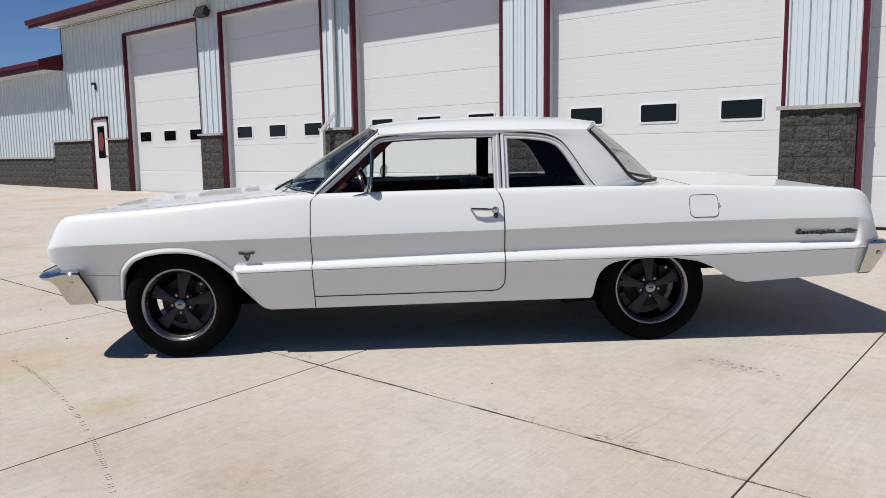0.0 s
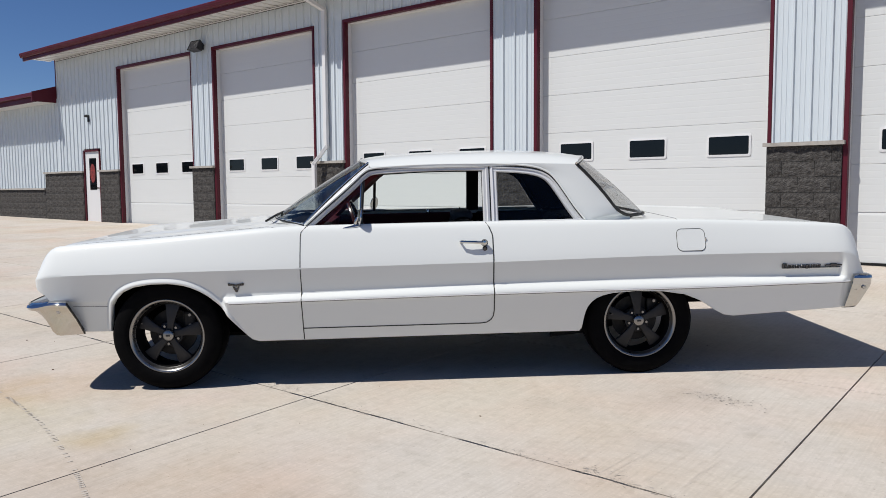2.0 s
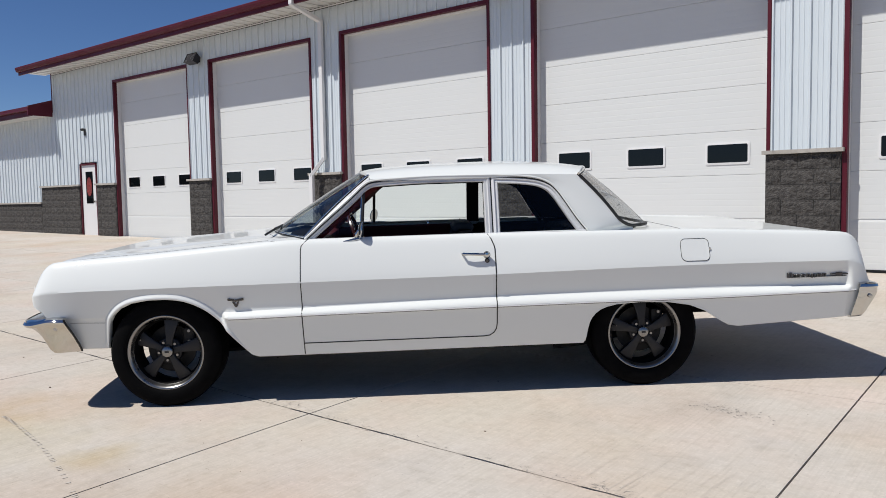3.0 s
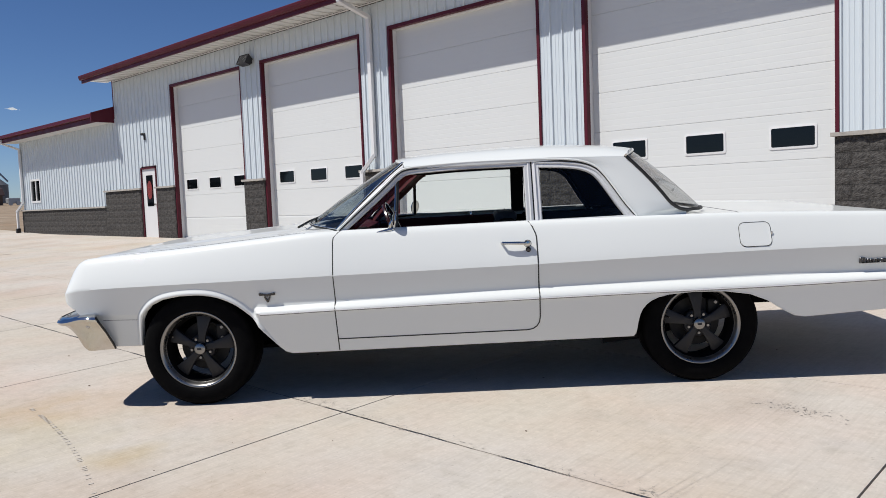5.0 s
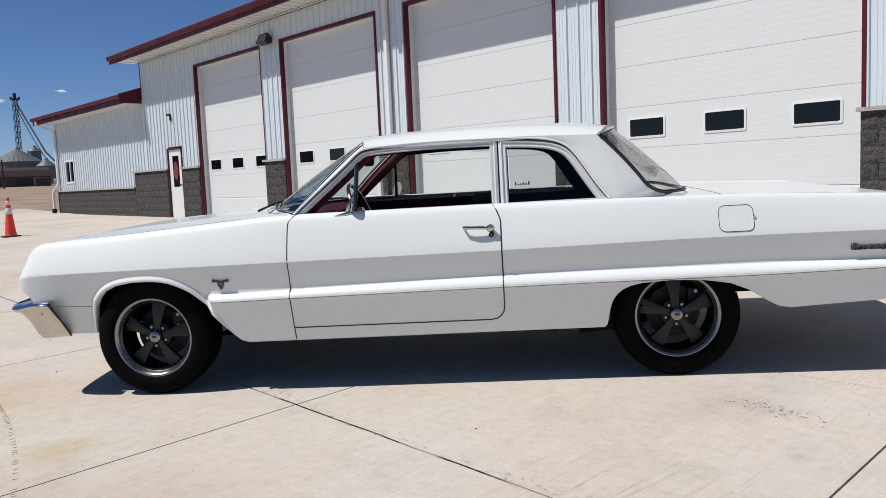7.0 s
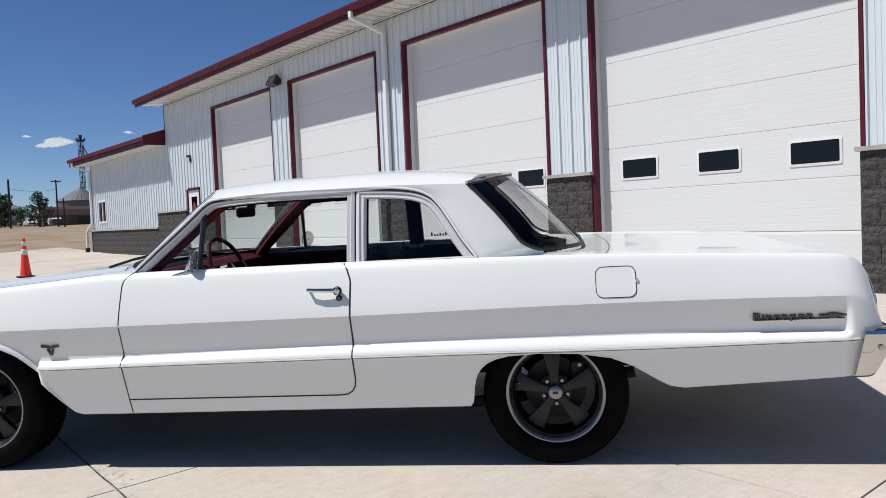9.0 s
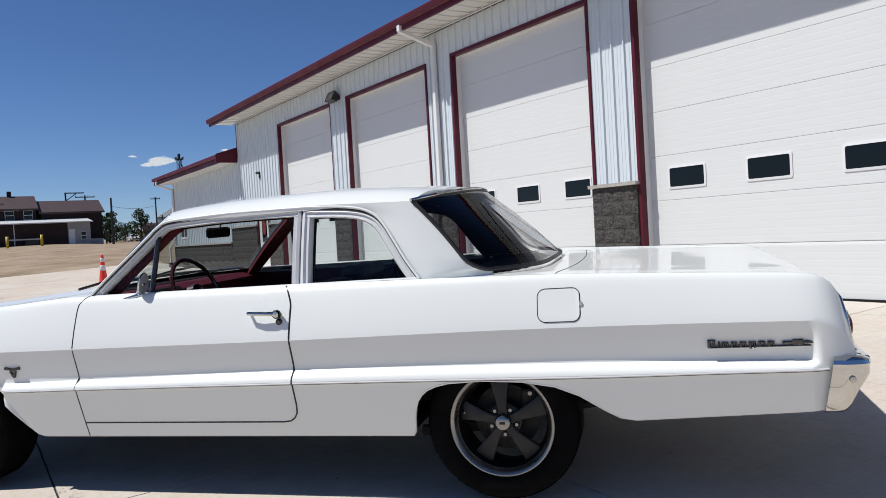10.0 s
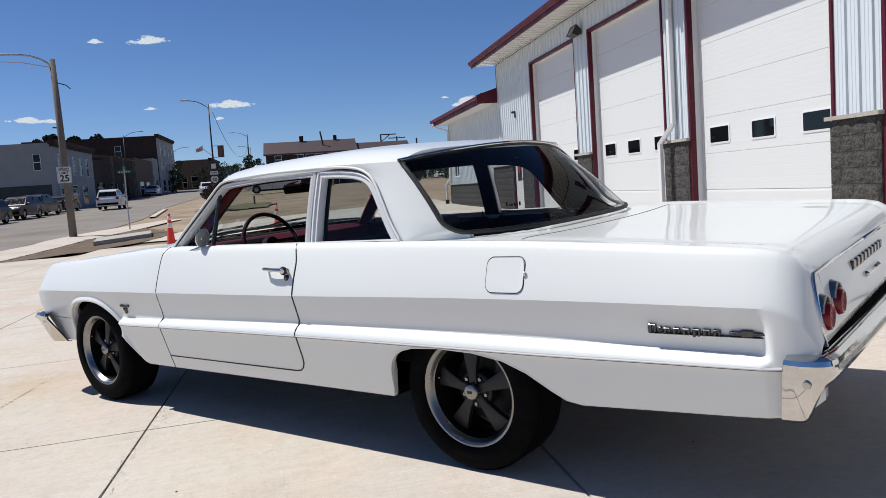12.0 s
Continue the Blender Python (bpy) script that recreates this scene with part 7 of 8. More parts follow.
gb = town_house("town_building", (-81, -19.5), 16, 15, 6.2, 0.3, GREYSIDING, [("side", -1.4, 4.5, 0.62, 1.55), ("side", -5.6, 4.5, 0.62, 1.55)] + [("front", -1.8 - 2.6 * k, 4.3, 0.9, 1.9) for k in range(5)] + [("front", -2.5 - 4 * k, 1.2, 2.2, 1.9) for k in range(3)], label="pale two-storey building with tall windows and a cornice")
part("base", boxes((0.0, 0.04, -16, -0.3, -1.5, 2.25)), DARKBASE, gb, "dark painted base of the wall")
town_house("town_building", (-122, -19.8), 18, 14, 5.6, 0.2, TANBRICK, [("side", -6, 1.2, 1.0, 1.0), ("front", -4, 1.2, 3.0, 2.0), ("front", -9, 1.2, 3.0, 2.0)], cornice=False, label="low tan brick building beside the street")
town_house("town_building", (-142, -19.6), 22, 18, 9.9, 0.2, BRICK, [("side", -6.5, 7.6, 1.0, 1.8)] + [("front", -3 - 4.2 * k, zz, 1.1, 2.0) for k in range(4) for zz in (7.8, 4.6)] + [("front", -4 - 5 * k, 1.2, 3.0, 2.2) for k in range(3)], label="tall dark brick building with a pale front and cornice", front_mat=STUCCO)
town_house("town_building", (-136.2, -19.7), 5, 5.2, 5.8, 0.2, STUCCO, [("front", -2.6, 1.4, 3, 2), ("side", -2.5, 4.0, 1.0, 1.2)], cornice=False, label="pale low shop front between brick buildings")
town_house("town_building", (-178, -14.6), 7.2, 20, 6.3, 0.0, TANBRICK, [("side", -3.0, 1.6, 2.2, 2.4), ("side", -5.6, 1.6, 0.9, 2.4)] + [("front", -3 - 4 * k, 1.5, 2.4, 2.4) for k in range(4)], label="brown brick corner building at the end of the street")
town_house("town_building", (-190, -10.5), 4.0, 20, 4.6, 0.0, STUCCO, [("side", -2.0, 1.4, 1.2, 1.4)], cornice=False, label="small pale shop at the end of the street")
# wooden awning in front of the brick block
aw = empty("wooden_awning", Matrix.Translation((-96.2, -19.5, ground_z(-96, -19.5))))
tagged(aw, "grey slatted wooden awning on the street front", "awning")
for i in range(14):
    part("slat", boxes((-22.0, -8.0, -3.4 + i * 0.3, -3.2 + i * 0.3, 6.45 - i * 0.035, 6.51 - i * 0.035)), WOODPOLE, aw)
part("front_wall", boxes((-25.6, -0.3, -9, -0.25, -1, 5.1)), BRICK, aw)
for k in range(3):
    part("post", boxes((-8.3 - 6.7 * k, -8.1 - 6.7 * k, 0.3, 0.5, -1, 6.0)), WOODPOLE, aw)
    part("shop_window", boxes((-6.0 - 7.0 * k, -2.5 - 7.0 * k, -0.25, -0.2, 0.6, 2.6)), DARKGLASS, aw)

# ---- grain elevator and shed ----
ge = empty("grain_elevator", Matrix.Translation((-205, 54.8, ground_z(-205, 54.8))))
tagged(ge, "steel grain elevator with a tall leg and round bins", "grain elevator")
bm = bmesh.new()
H = 21.2
for sx in (-0.5, 0.5):
    for sy in (-0.5, 0.5):
        rod(bm, (-8 + sx, 3 + sy, 0), (-8 + sx, 3 + sy, H), 0.07, n=6)
for k in range(16):
    z = k * H / 16
    rod(bm, (-7.5, 2.5, z), (-7.5, 3.5, z + H / 16), 0.04, n=5)
    rod(bm, (-7.5, 3.5, z), (-7.5, 2.5, z + H / 16), 0.04, n=5)
    rod(bm, (-7.5, 2.5, z), (-7.5, 3.5, z), 0.08, n=5)
part("tower", bm, POLEMETAL, ge)
part("leg", boxes((-8.1, -7.95, 2.9, 3.1, 0, H + 0.8)), POLEMETAL, ge)
part("head_house", boxes((-8.8, -7.0, 2.1, 3.9, H, H + 0.35), (-8.3, -7.6, 2.7, 3.3, H + 0.35, H + 1.7), (-8.8, -7.0, 2.0, 2.15, H + 0.35, H + 0.8), (-8.8, -7.0, 3.85, 4.0, H + 0.35, H + 0.8)), POLEMETAL, ge)
part("spout", tube(bmesh.new(), [(-8, 3.4, H - 1), (-6, 8.5, H - 13), (-5, 10.5, 5.5)], 0.22, 8), GREYMETAL, ge)
part("spout", tube(bmesh.new(), [(-8, 3.2, H - 2), (-6, 6.0, H - 10), (-4, 8.5, 5.2)], 0.12, 6), GREYMETAL, ge)
for x, y, r, hh, rh in ((0.0, 0.2, 5.6, 5.5, 3.0), (-6.0, 5.8, 1.6, 8.4, 1.0), (8.0, 4.2, 2.2, 4.2, 1.4)):
    bn = part("bin", lathe(bmesh.new(), [(r, 0), (r, hh)] , 36, Matrix.Translation((x, y, 0))), BINSTEEL, ge, smooth=True)
    bm = bmesh.new()
    for j in range(30):
        a0, a1 = 2 * math.pi * j / 30, 2 * math.pi * (j + 0.92) / 30
        sheet(bm, [[(x + r * 1.04 * math.cos(a), y + r * 1.04 * math.sin(a), hh - 0.1) for a in (a0, a1)], [(x + 0.5 * math.cos(a), y + 0.5 * math.sin(a), hh + rh) for a in (a0, a1)]], thick=(0, 0, 0.08))
    part("bin_roof", bm, BINSTEEL, bn)
    part("bin_cap", lathe(bmesh.new(), [(0.6, hh + rh - 0.1), (0.5, hh + rh + 0.4), (0, hh + rh + 0.5)], 16, Matrix.Translation((x, y, 0))), GREYMETAL, bn)
sh = empty("farm_shed", Matrix.Translation((-166, 42, ground_z(-166, 42))))
tagged(sh, "low farm shed with a dark brown roof and white gable", "building")
prof = [(-4.6, 1.7), (-3.6, 2.9), (-1.6, 3.5), (1.6, 3.5), (3.6, 2.9), (4.6, 1.7)]
bm = sheet(bmesh.new(), [[(x, -5.5, z) for x, z in prof], [(x, 7.5, z) for x, z in prof]], thick=(0, 0, 0.1))
bmesh.ops.recalc_face_normals(bm, faces=bm.faces)
part("roof", bm, BROWNROOF, sh)
part("wall", boxes((-4.3, 4.3, -5.2, 7.2, -0.5, 1.8)), TANBRICK, sh)
bm = bmesh.new()
prism(bm, [(x * 0.97, z - 0.05) for x, z in prof], 0.1, Matrix(((1, 0, 0, 0), (0, 0, 1, -5.35), (0, 1, 0, 0), (0, 0, 0, 1))))
part("gable", bm, STUCCO, sh)
part("shed_door", boxes((4.3, 4.36, -3.5, -1.2, -0.3, 1.5)), LAMPBLACK, sh)
part("shed_door", boxes((4.3, 4.36, 1.0, 4.0, -0.3, 1.5)), LAMPBLACK, sh)
bm = bmesh.new()
rod(bm, (-155, 36.2, ground_z(-155, 40) + 0.85), (-155, 38.4, ground_z(-155, 40) + 0.85), 0.6, n=18)
for yy in (36.6, 38.0):
    box(bm, -155.3, -154.7, yy - 0.08, yy + 0.08, ground_z(-155, 40) - 0.1, ground_z(-155, 40) + 0.5)
tagged(obj("white_tank", bm, VINYLWHITE), "white storage tank in front of the shed", "tank")
for k, (x, y, w, d, h) in enumerate(((-153, 37.6, 1.2, 2.6, 1.2), (-152, 44.6, 1.0, 2.2, 1.6), (-151, 47.6, 1.4, 2.0, 1.3))):
    z = ground_z(x, y)
    bm = boxes((x - w / 2, x + w / 2, y - d / 2, y + d / 2, z + 0.35, z + h), bevel=0.08)
    for yy in (y - d * 0.32, y + d * 0.32):
        rod(bm, (x + w / 2, yy, z + 0.35), (x + w / 2 + 0.2, yy, z + 0.35), 0.38, n=12)
    tagged(obj("farm_implement", bm, (CARDARK, BROWNROOF, GREYMETAL)[k]), "dark farm machine parked by the shed", "farm machine", "farm machines by the shed")


# ---- vehicles ----
def car_outline(prof, wheels, r):
    """The side view of a body: its upper edge from tail to nose, then back along the sill with round arches."""
    z0 = prof[0][1]
    pts = list(prof)
    for wx in sorted(wheels, reverse=True):
        for k in range(9):
            a = math.pi * k / 8
            pts.append((wx + r * math.cos(a), z0 + max(0.0, r * math.sin(a) * 1.25 - 0.02)))
    return pts


def vehicle(name, m, prof, cabin, half, wheels, paint, label, category, wr=0.36, pale=True):
    """A parked vehicle, its front along +x: body with arches, cabin, panes, wheels, lamps."""
    v = empty(name, m)
    tagged(v, label, category, "parked vehicles in town")
    out = car_outline(prof, wheels, wr * 1.16)
    rows = []
    for u, ins in ((-1, 0.05), (-0.965, 0.015), (-0.86, 0.0), (-0.4, -0.006), (0.4, -0.006), (0.86, 0.0), (0.965, 0.015), (1, 0.05)):
        rows.append([(x * (1 - ins * 0.5), half * u, z - (ins * 0.9 if z > 0.85 else 0)) for x, z in out])
    bm = bmesh.new()
    g = [[bm.verts.new(p) for p in r] for r in rows]
    for ra, rb in zip(g, g[1:]):
        for j in range(len(ra)):
            k = (j + 1) % len(ra)
            bm.faces.new((ra[j], ra[k], rb[k], rb[j]))
    bm.faces.new(g[0][::-1])
    bm.faces.new(g[-1])
    bmesh.ops.triangulate(bm, faces=[f for f in bm.faces if len(f.verts) > 4], ngon_method="EAR_CLIP")
    bmesh.ops.recalc_face_normals(bm, faces=bm.faces)
    soft_edges(part("body", bm, paint, v), 28)
    z0, z1 = min(c[1] for c in cabin), max(c[1] for c in cabin)
    yy = lambda z: half * (0.95 - 0.17 * (z - z0) / (z1 - z0))
    bm = bmesh.new()
    rows = [[(x * (1 - 0.05 * (abs(u) > 0.99)), u * yy(z), z - 0.05 * (abs(u) > 0.99) * (z > z0 + 0.3)) for x, z in cabin] for u in (-1, -0.93, 0, 0.93, 1)]
    sheet(bm, rows)
    for r in (rows[0], rows[-1]):
        bm.faces.new([bm.verts.new(p) for p in r])
    bmesh.ops.recalc_face_normals(bm, faces=bm.faces)
    soft_edges(part("cabin", bm, paint, v), 28)
    cx, cz = sum(c[0] for c in cabin) / len(cabin), (z0 + z1) / 2
    for s in (-1, 1):
        ring = [(cx + (x - cx) * 0.86, cz + (z - cz) * 0.66 - 0.01) for x, z in cabin]
        bm = bmesh.new()
        bm.faces.new([bm.verts.new((x, s * (yy(z) + 0.006), z)) for x, z in ring])
        part("side_glass", bm, CARGLASS, v)
        part("glass_post", boxes((cx - 0.04, cx + 0.04, *sorted((s * (yy(cz) - 0.03), s * (yy(cz) + 0.028))), z0 + 0.1, z1 - 0.1)), paint, v)
        part("door_seam", boxes((cx - 0.008, cx + 0.008, *sorted((s * (half - 0.01), s * (half + 0.003))), 0.42, z0 - 0.06)), SEAL, v)
        part("door_handle", boxes((cx - 0.22, cx - 0.08, *sorted((s * half, s * (half + 0.02))), z0 - 0.16, z0 - 0.13)), SEAL, v)
        part("side_mirror", boxes((cabin[-1][0] - 0.38, cabin[-1][0] - 0.22, *sorted((s * half * 0.96, s * (half + 0.14))), z0 + 0.02, z0 + 0.17), bevel=0.03), paint, v)
    for i in (0, len(cabin) - 2):
        a, b = Vector((cabin[i][0], 0, cabin[i][1])), Vector((cabin[i + 1][0], 0, cabin[i + 1][1]))
        nn = Vector((b.z - a.z, 0, a.x - b.x)).normalized()
        if nn.x * (a.x - cx) < 0:
            nn = -nn
        rows = [[(a.lerp(b, t) + nn * 0.014) + Vector((0, s * yy(a.lerp(b, t).z) * 0.86, 0)) for s in (-1, 1)] for t in (0.12, 0.86)]
        part("windscreen", sheet(bmesh.new(), rows), CARGLASS, v)
    part("underbody", boxes((min(wheels) - 0.55, max(wheels) + 0.5, -half + 0.27, half - 0.27, 0.24, 0.62)), BLACK, v)
    for wx in wheels:
        for s in (-1, 1):
            M = Matrix.Translation((wx, s * (half - 0.13), wr)) @ Matrix.Rotation(radians(-90 * s), 4, "X")
            bm = lathe(bmesh.new(), [(0.0, -0.09), (wr * 0.62, -0.10), (wr * 0.95, -0.10), (wr, -0.07), (wr, 0.07), (wr * 0.95, 0.10), (wr * 0.68, 0.105), (wr * 0.64, 0.085), (0, 0.07)], 24, M)
            w = part("wheel", bm, RUBBER, v)
            part("rim", lathe(bmesh.new(), [(0, 0.095), (wr * 0.2, 0.09), (wr * 0.5, 0.078), (wr * 0.6, 0.092), (wr * 0.64, 0.10)], 20, M), GREYMETAL, w)
    xf, xb = max(p[0] for p in prof), min(p[0] for p in prof)
    for s in (-1, 1):
        part("headlight", boxes((xf - 0.16, xf - 0.01, *sorted((s * half * 0.6, s * half * 0.93)), 0.72, 0.86), bevel=0.02), POLISH, v)
        part("tail_light", boxes((xb - 0.005, xb + 0.12, *sorted((s * half * 0.74, s * half * 0.97)), 0.82, 1.04), bevel=0.02), REDLENS, v)
    part("bumper", boxes((xf - 0.12, xf + 0.03, -half * 0.9, half * 0.9, 0.38, 0.56), bevel=0.03), GREYMETAL if not pale else BLACK, v)
    part("rear_bumper", boxes((xb - 0.03, xb + 0.1, -half * 0.9, half * 0.9, 0.36, 0.55), bevel=0.03), BLACK, v)
    part("plate", boxes((xb - 0.04, xb - 0.02, -0.16, 0.16, 0.66, 0.74)), SIGNWHITE, v)
    return v


def vm(x, y, heading):
    return Matrix.Translation((x, y, ground_z(x, y))) @ Matrix.Rotation(radians(heading), 4, "Z")


SUV = ([(-2.2, 0.28), (-2.27, 0.6), (-2.25, 0.86), (-2.12, 1.06), (0.95, 1.05), (1.5, 1.01), (2.05, 0.92), (2.24, 0.76), (2.28, 0.55), (2.2, 0.28)], [(-2.16, 1.04), (-1.85, 1.55), (-1.55, 1.66), (-0.8, 1.71), (-0.1, 1.68), (0.25, 1.60), (1.0, 1.03)])
SEDAN = ([(-2.3, 0.26), (-2.38, 0.6), (-2.3, 0.88), (-1.6, 0.95), (0.9, 0.93), (1.7, 0.86), (2.15, 0.76), (2.34, 0.58), (2.28, 0.26)], [(-1.85, 0.93), (-1.25, 1.30), (-0.85, 1.41), (-0.1, 1.43), (0.2, 1.36), (0.98, 0.92)])
vehicle("white_suv", vm(-70.5, -12.0, 184), *SUV, 0.92, (-1.4, 1.4), CARWHITE, "white compact SUV driving away up the street", "car")
vehicle("parked_car", vm(-54.5, -16.6, -6), *SUV, 0.92, (-1.4, 1.4), CARDARK, "dark SUV parked along the street", "car")
vehicle("parked_car", vm(-61.5, -16.6, -4), *SUV, 0.95, (-1.4, 1.4), CARRED, "dark red SUV parked along the street", "car")
vehicle("parked_car", vm(-67.5, -16.9, 178), *SUV, 0.95, (-1.4, 1.4), CARDARK, "dark SUV parked along the street", "car")
vehicle("parked_car", vm(-74, -17.0, 178), *SEDAN, 0.9, (-1.4, 1.4), CARDARK, "dark sedan parked along the street", "car")
vehicle("parked_car", vm(-128, -18.5, 0), *SUV, 0.95, (-1.4, 1.4), CARWHITE, "white car parked in front of the shops", "car")
vehicle("parked_car", vm(-112, -3.6, 90), *SEDAN, 0.95, (-1.4, 1.4), CARWHITE, "white sedan parked beside the brick house", "car")
vehicle("parked_car", vm(-118, -1.5, 60), *SUV, 0.95, (-1.4, 1.4), CARDARK, "dark SUV parked beside the brick house", "car")
vehicle("parked_car", vm(-104, -7.5, 10), *SUV, 0.95, (-1.4, 1.4), CARWHITE, "white SUV parked at the street corner", "car")
vehicle("parked_car", vm(-160, 34.4, 0), *SEDAN, 0.95, (-1.4, 1.4), CARWHITE, "white car parked near the farm shed", "car")
PICK = ([(-3.0, 0.42), (-3.05, 0.8), (-3.0, 1.22), (0.2, 1.22), (1.6, 1.2), (2.75, 1.12), (2.95, 0.95), (2.95, 0.42)], [(-0.75, 1.2), (-0.7, 1.88), (-0.3, 1.95), (0.95, 1.93), (1.7, 1.2)])
pk = vehicle("pickup_truck", vm(-88.0, 1.55, -90), *PICK, 1.0, (-1.85, 1.95), CARWHITE, "white extended-cab pickup truck parked on gravel", "pickup truck", wr=0.42, pale=True)
# black slab stands in for the shaded inside of the open bed
part("bed_shade_slab", boxes((-2.9, -0.85, -0.8, 0.8, 1.10, 1.235)), BLACK, pk)
part("door_mark", boxes((0.35, 0.75, 1.001, 1.006, 0.95, 1.08)), GREYMETAL, pk)

# ---- clouds ----
def cloud(x, y, z, w, h, seed):
    rnd = random.Random(seed)
    bm = bmesh.new()
    for k in range(110):
        u = max(-1, min(1, rnd.gauss(0, 0.42)))
        r = h * (0.08 + 0.16 * rnd.random()) * (1.1 - 0.6 * abs(u))
        q = bmesh.ops.create_icosphere(bm, subdivisions=1, radius=1.0)
        c = Vector((rnd.uniform(-0.2, 0.2) * w, u * w * 0.5, (0.5 * rnd.random() ** 1.6 * (1 - abs(u)) + 0.2 * u * math.sin(seed) - 0.15) * h))
        for v in q["verts"]:
            v.co = c + Vector((v.co.x * r * 2.0, v.co.y * r * (1.6 + rnd.random()), v.co.z * r))
    ob = obj("cloud", bm, CLOUD, smooth=True)
    ob.location = (x, y, z)
    tagged(ob, "small white fair-weather cloud", "cloud", "clouds", "structure")


for k, c in enumerate(((-1973, -316, 397, 92, 21), (-1994, -140, 238, 115, 24), (-1911, -584, 212, 92, 18), (-1926, -541, 210, 44, 11), (-1951, -432, 393, 33, 13), (-1991, -169, 204, 24, 9), (-1953, 458, 214, 80, 30), (-1996, -330, 236, 30, 9), (-1966, 401, 228, 20, 6), (-1911, 613, 239, 28, 7))):
    cloud(*c, 40 + k)


# ---- concrete slabs of the yard, joint by joint ----
JX = [-0.925 - 2.56 * k for k in range(12, -5, -1)]
JY = [-7.2, -4.64, -2.1, 0.4, 2.985, 4.96, 7.5, 10.05, 10.83]


def joint_y(y, x):
    """The construction joint runs slightly askew."""
    return y - 0.0175 * (x + 3.475) if y == 2.985 and x > -40 else y


yard = ground_sheet("pavement", [JX[4] - 0.3] + JX[4:] + [JX[-1] + 0.3], [JY[0] - 0.2] + JY, -0.02, JOINT, "pale broom-finished concrete yard with sawn joints", "pavement")
for i in range(len(JX) - 1):
    for j in range(len(JY) - 1):
        if JX[i] < (-32 if JY[j] > 0.3 else -24.5 if JY[j] > -2.2 else -21.8):
            continue
        x0, x1 = JX[i] + 0.0035, JX[i + 1] - 0.0035
        bm = bmesh.new()
        e = 0.0015
        rows = []
        for v, dz in ((0.0, -0.012), (e, 0.0), (0.5, 0.0), (1 - e, 0.0), (1.0, -0.012)):
            row = []
            for xx, dx in ((x0, -0.012), (x0 + e, 0.0), ((x0 + x1) / 2, 0), (x1 - e, 0.0), (x1, -0.012)):
                y0, y1 = joint_y(JY[j], xx) + 0.003, joint_y(JY[j + 1], xx) - 0.003
                yy = y0 + (y1 - y0) * v
                row.append((xx, yy, ground_z(xx, yy) + min(dz, dx)))
            rows.append(row)
        sheet(bm, rows)
        part("slab", bm, CONCRETE, yard)

# the worn construction joint: a ragged dark seam with spalled patches
rnd = random.Random(11)


def chip(bm, x, y, length, width, turn):
    """A ragged flake broken out of the surface."""
    k = 7
    up, lo = [], []
    for i in range(k):
        u = i / (k - 1) - 0.5
        w = width * (0.15 + rnd.random()) * (1 - 3.2 * u * u)
        px, py = u * length, 0.35 * width * rnd.gauss(0, 1)
        for side, q in ((up, w), (lo, -w * rnd.random())):
            xx, yy = x + px * math.cos(turn) - (py + q) * math.sin(turn), y + px * math.sin(turn) + (py + q) * math.cos(turn)
            side.append((xx, yy, ground_z(xx, yy) + 0.002))
    sheet(bm, [lo, up])


def scar(x0, x1, w, clusters):
    bm = bmesh.new()
    n = int((x1 - x0) / 0.03)
    up, lo = [], []
    for i in range(n + 1):
        x = x0 + (x1 - x0) * i / n
        a = w * (0.35 + 0.9 * abs(noise.noise(Vector((x * 9, 2.985, 0)))) + 0.5 * abs(noise.noise(Vector((x * 31, 2.985, 4)))))
        yy = joint_y(2.985, x) + 0.010 * noise.noise(Vector((x * 3, 7, 2.985)))
        up.append((x, yy + a, ground_z(x, yy) + 0.0015))
        lo.append((x, yy - a * 0.7, ground_z(x, yy) + 0.0015))
    sheet(bm, [lo, up])
    part("joint_seam", bm, JOINT, yard)
    bm = bmesh.new()
    for cx, spread_x, off, spread_y, count in clusters:
        for _ in range(count):
            x = rnd.gauss(cx, spread_x)
            y = joint_y(2.985, x) + rnd.gauss(off, spread_y)
            chip(bm, x, y, 0.008 + 0.04 * rnd.random() ** 2.5, 0.0012 + 0.003 * rnd.random() ** 2, rnd.gauss(0.0, 0.5))
    tagged(part("spall", bm, SPALL, yard), kind="stuff")


scar(-7.0, 1.4, 0.0045, [(-3.7, 0.16, 0.05, 0.035, 60), (-3.15, 0.22, 0.02, 0.03, 60), (-2.75, 0.2, 0.02, 0.015, 30), (-1.95, 0.12, 0.03, 0.025, 45), (-1.55, 0.12, 0.03, 0.03, 60), (-1.1, 0.25, 0.01, 0.02, 40), (-0.5, 0.3, 0.015, 0.02, 40), (0.3, 0.4, 0.01, 0.02, 50), (-4.9, 0.4, 0.0, 0.015, 25), (-6.2, 0.5, 0.0, 0.012, 25)])
scar(-24.0, -7.0, 0.006, [(-7.4, 0.3, 0.0, 0.02, 30), (-8.3, 0.4, 0.01, 0.03, 40), (-10.0, 0.9, 0.0, 0.02, 30)])
# grit and bits of leaf lying on the slabs
bm = bmesh.new()
for _ in range(70):
    x, y = rnd.uniform(-7, 1.2), rnd.uniform(0.6, 6.5)
    z, r = ground_z(x, y), 0.002 + 0.006 * rnd.random() ** 3
    q = bmesh.ops.create_icosphere(bm, subdivisions=1, radius=r)
    for v in q["verts"]:
        v.co = Vector((x + v.co.x * (1 + rnd.random()), y + v.co.y, z + max(0, v.co.z * 0.5 + r * 0.3)))
tagged(obj("grit", bm, DIRT), "small dark grit and leaf bits on concrete", "grit", kind="stuff")

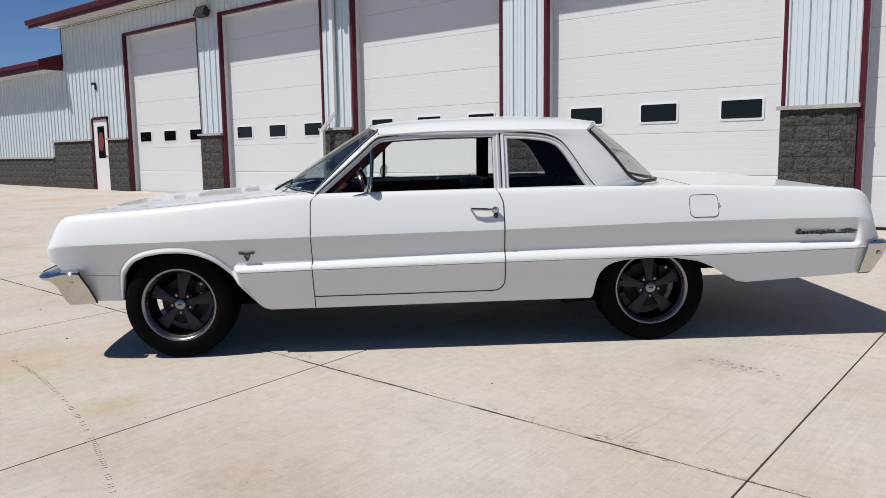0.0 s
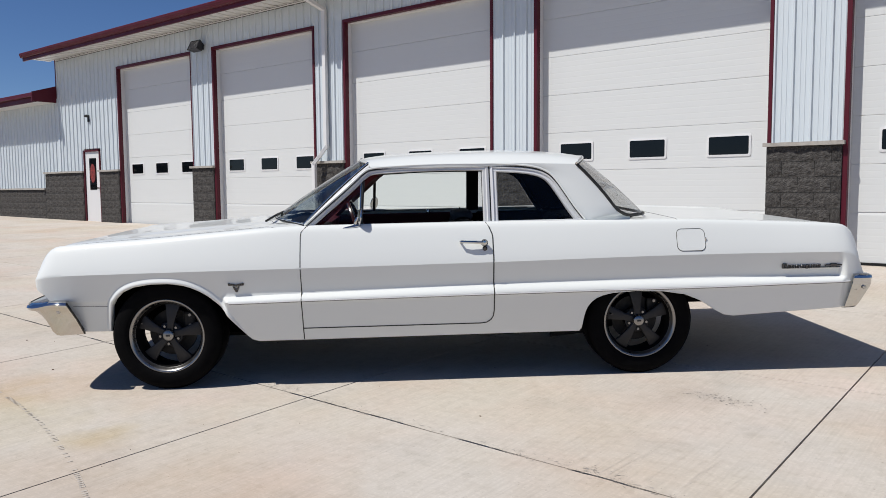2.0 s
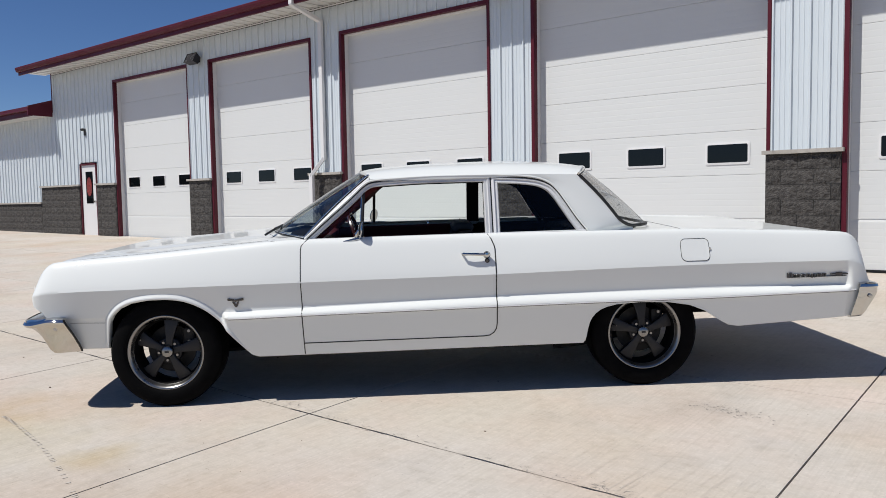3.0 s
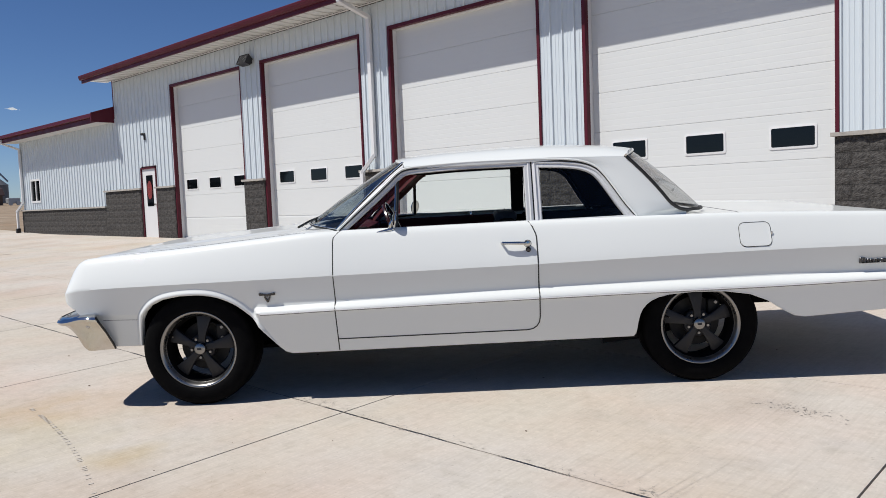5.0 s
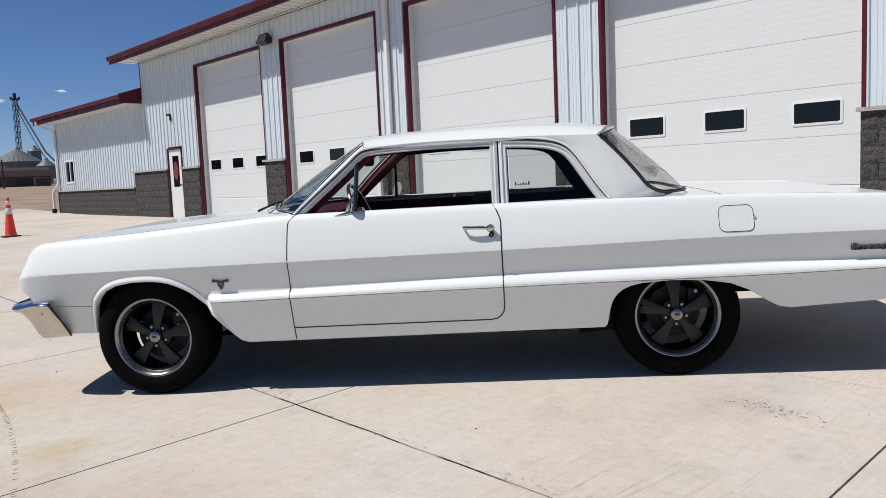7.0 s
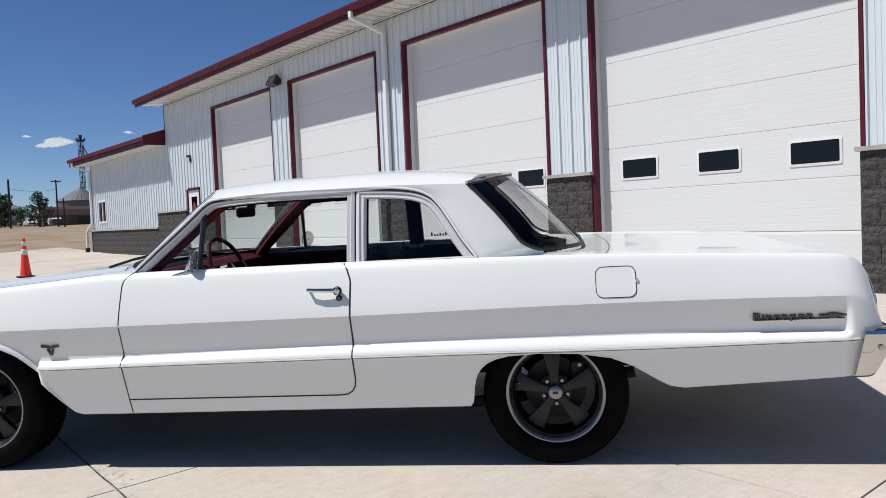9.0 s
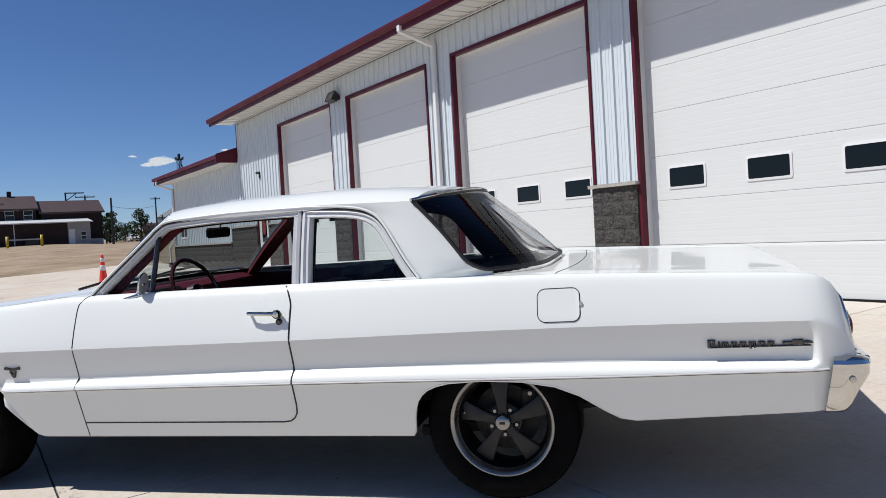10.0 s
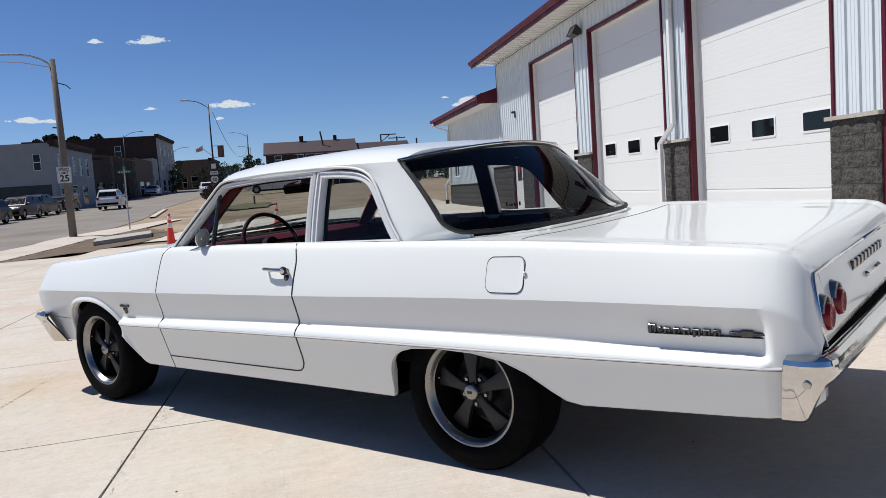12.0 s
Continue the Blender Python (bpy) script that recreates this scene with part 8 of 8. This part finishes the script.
# a dotted arc left by a tyre
TYREMARK = mat("faint_tyre_mark", (0.50, 0.458, 0.41), 0.9, var=0.1, scale=20, spec=0.12, tint=(0.44, 0.405, 0.36))
bm = bmesh.new()
arc = [(-5.27 + 2.5 * i / 100, 1.912 - 0.163 * (i / 100) - 0.42 * (i / 100) ** 2) for i in range(101)]
for i, (x, y) in enumerate(arc[:-1]):
    if rnd.random() < 0.35:
        continue
    d = (Vector((*arc[i + 1], 0)) - Vector((x, y, 0))).normalized()
    n = Vector((-d.y, d.x, 0))
    c = Vector((x, y, 0))
    vs = []
    for a, b in ((-0.006, -0.013), (0.005, -0.010), (0.006, 0.011), (-0.005, 0.014)):
        p = c + d * (a + 0.004 * rnd.random()) + n * b
        vs.append(bm.verts.new((p.x, p.y, ground_z(p.x, p.y) + 0.002)))
    bm.faces.new(vs)
tagged(part("tyre_mark", bm, TYREMARK, yard), kind="stuff")

# scrapes in the slab and a trail of crumbs
SCRAPES = [(-1.54, 2.97, -1.49, 3.54, 0.003), (-1.69, 2.97, -1.67, 3.36, 0.0022), (-1.47, 2.98, -1.46, 3.30, 0.002), (-1.60, 2.97, -1.575, 3.25, 0.0025), (-1.50, 2.99, -1.455, 3.45, 0.0018), (-1.70, 4.05, -1.50, 3.91, 0.003), (-1.61, 4.11, -1.48, 4.05, 0.0035), (-2.2, 2.97, -2.17, 3.2, 0.002), (-2.12, 2.97, -2.08, 3.3, 0.0018)]
CRUMB = ((-1.67, 4.38), (-1.23, 4.33))
bm = bmesh.new()
for _ in range(80):
    x, y = rnd.uniform(-2.3, -0.9), rnd.uniform(3.0, 3.3)
    SCRAPES.append((x, y, x + rnd.gauss(0.03, 0.012), y + rnd.uniform(0.12, 0.5), rnd.uniform(0.0008, 0.0018)))
for x0, y0, x1, y1, w in SCRAPES:
    a, b = Vector((x0, y0, 0)), Vector((x1, y1, 0))
    d = (b - a).normalized()
    n = Vector((-d.y, d.x, 0))
    rows = []
    for i in range(13):
        p = a.lerp(b, i / 12) + n * 0.004 * noise.noise(Vector((x0, i * 0.7, y1)))
        h = w * 0.6 * (0.1 + abs(noise.noise(Vector((i * 0.9, x1, y0)))))
        rows.append([(q.x, q.y, ground_z(q.x, q.y) + 0.002) for q in (p - n * h, p + n * h)])
    sheet(bm, rows, flip=True)
tagged(part("scrape", bm, TYREMARK, yard), kind="stuff")
bm = bmesh.new()
for _ in range(170):
    u = rnd.betavariate(1.5, 1.6)
    x = CRUMB[0][0] + (CRUMB[1][0] - CRUMB[0][0]) * u + rnd.gauss(0, 0.03)
    y = CRUMB[0][1] + (CRUMB[1][1] - CRUMB[0][1]) * u + rnd.gauss(0, 0.035)
    r = 0.0012 + 0.0045 * rnd.random() ** 3
    k = rnd.randint(5, 7)
    bm.faces.new([bm.verts.new((x + r * 1.6 * (0.5 + rnd.random()) * math.cos(6.283 * j / k), y + r * (0.5 + rnd.random()) * math.sin(6.283 * j / k), ground_z(x, y) + 0.002)) for j in range(k)])
tagged(part("crumbs", bm, SPALL, yard), kind="stuff")
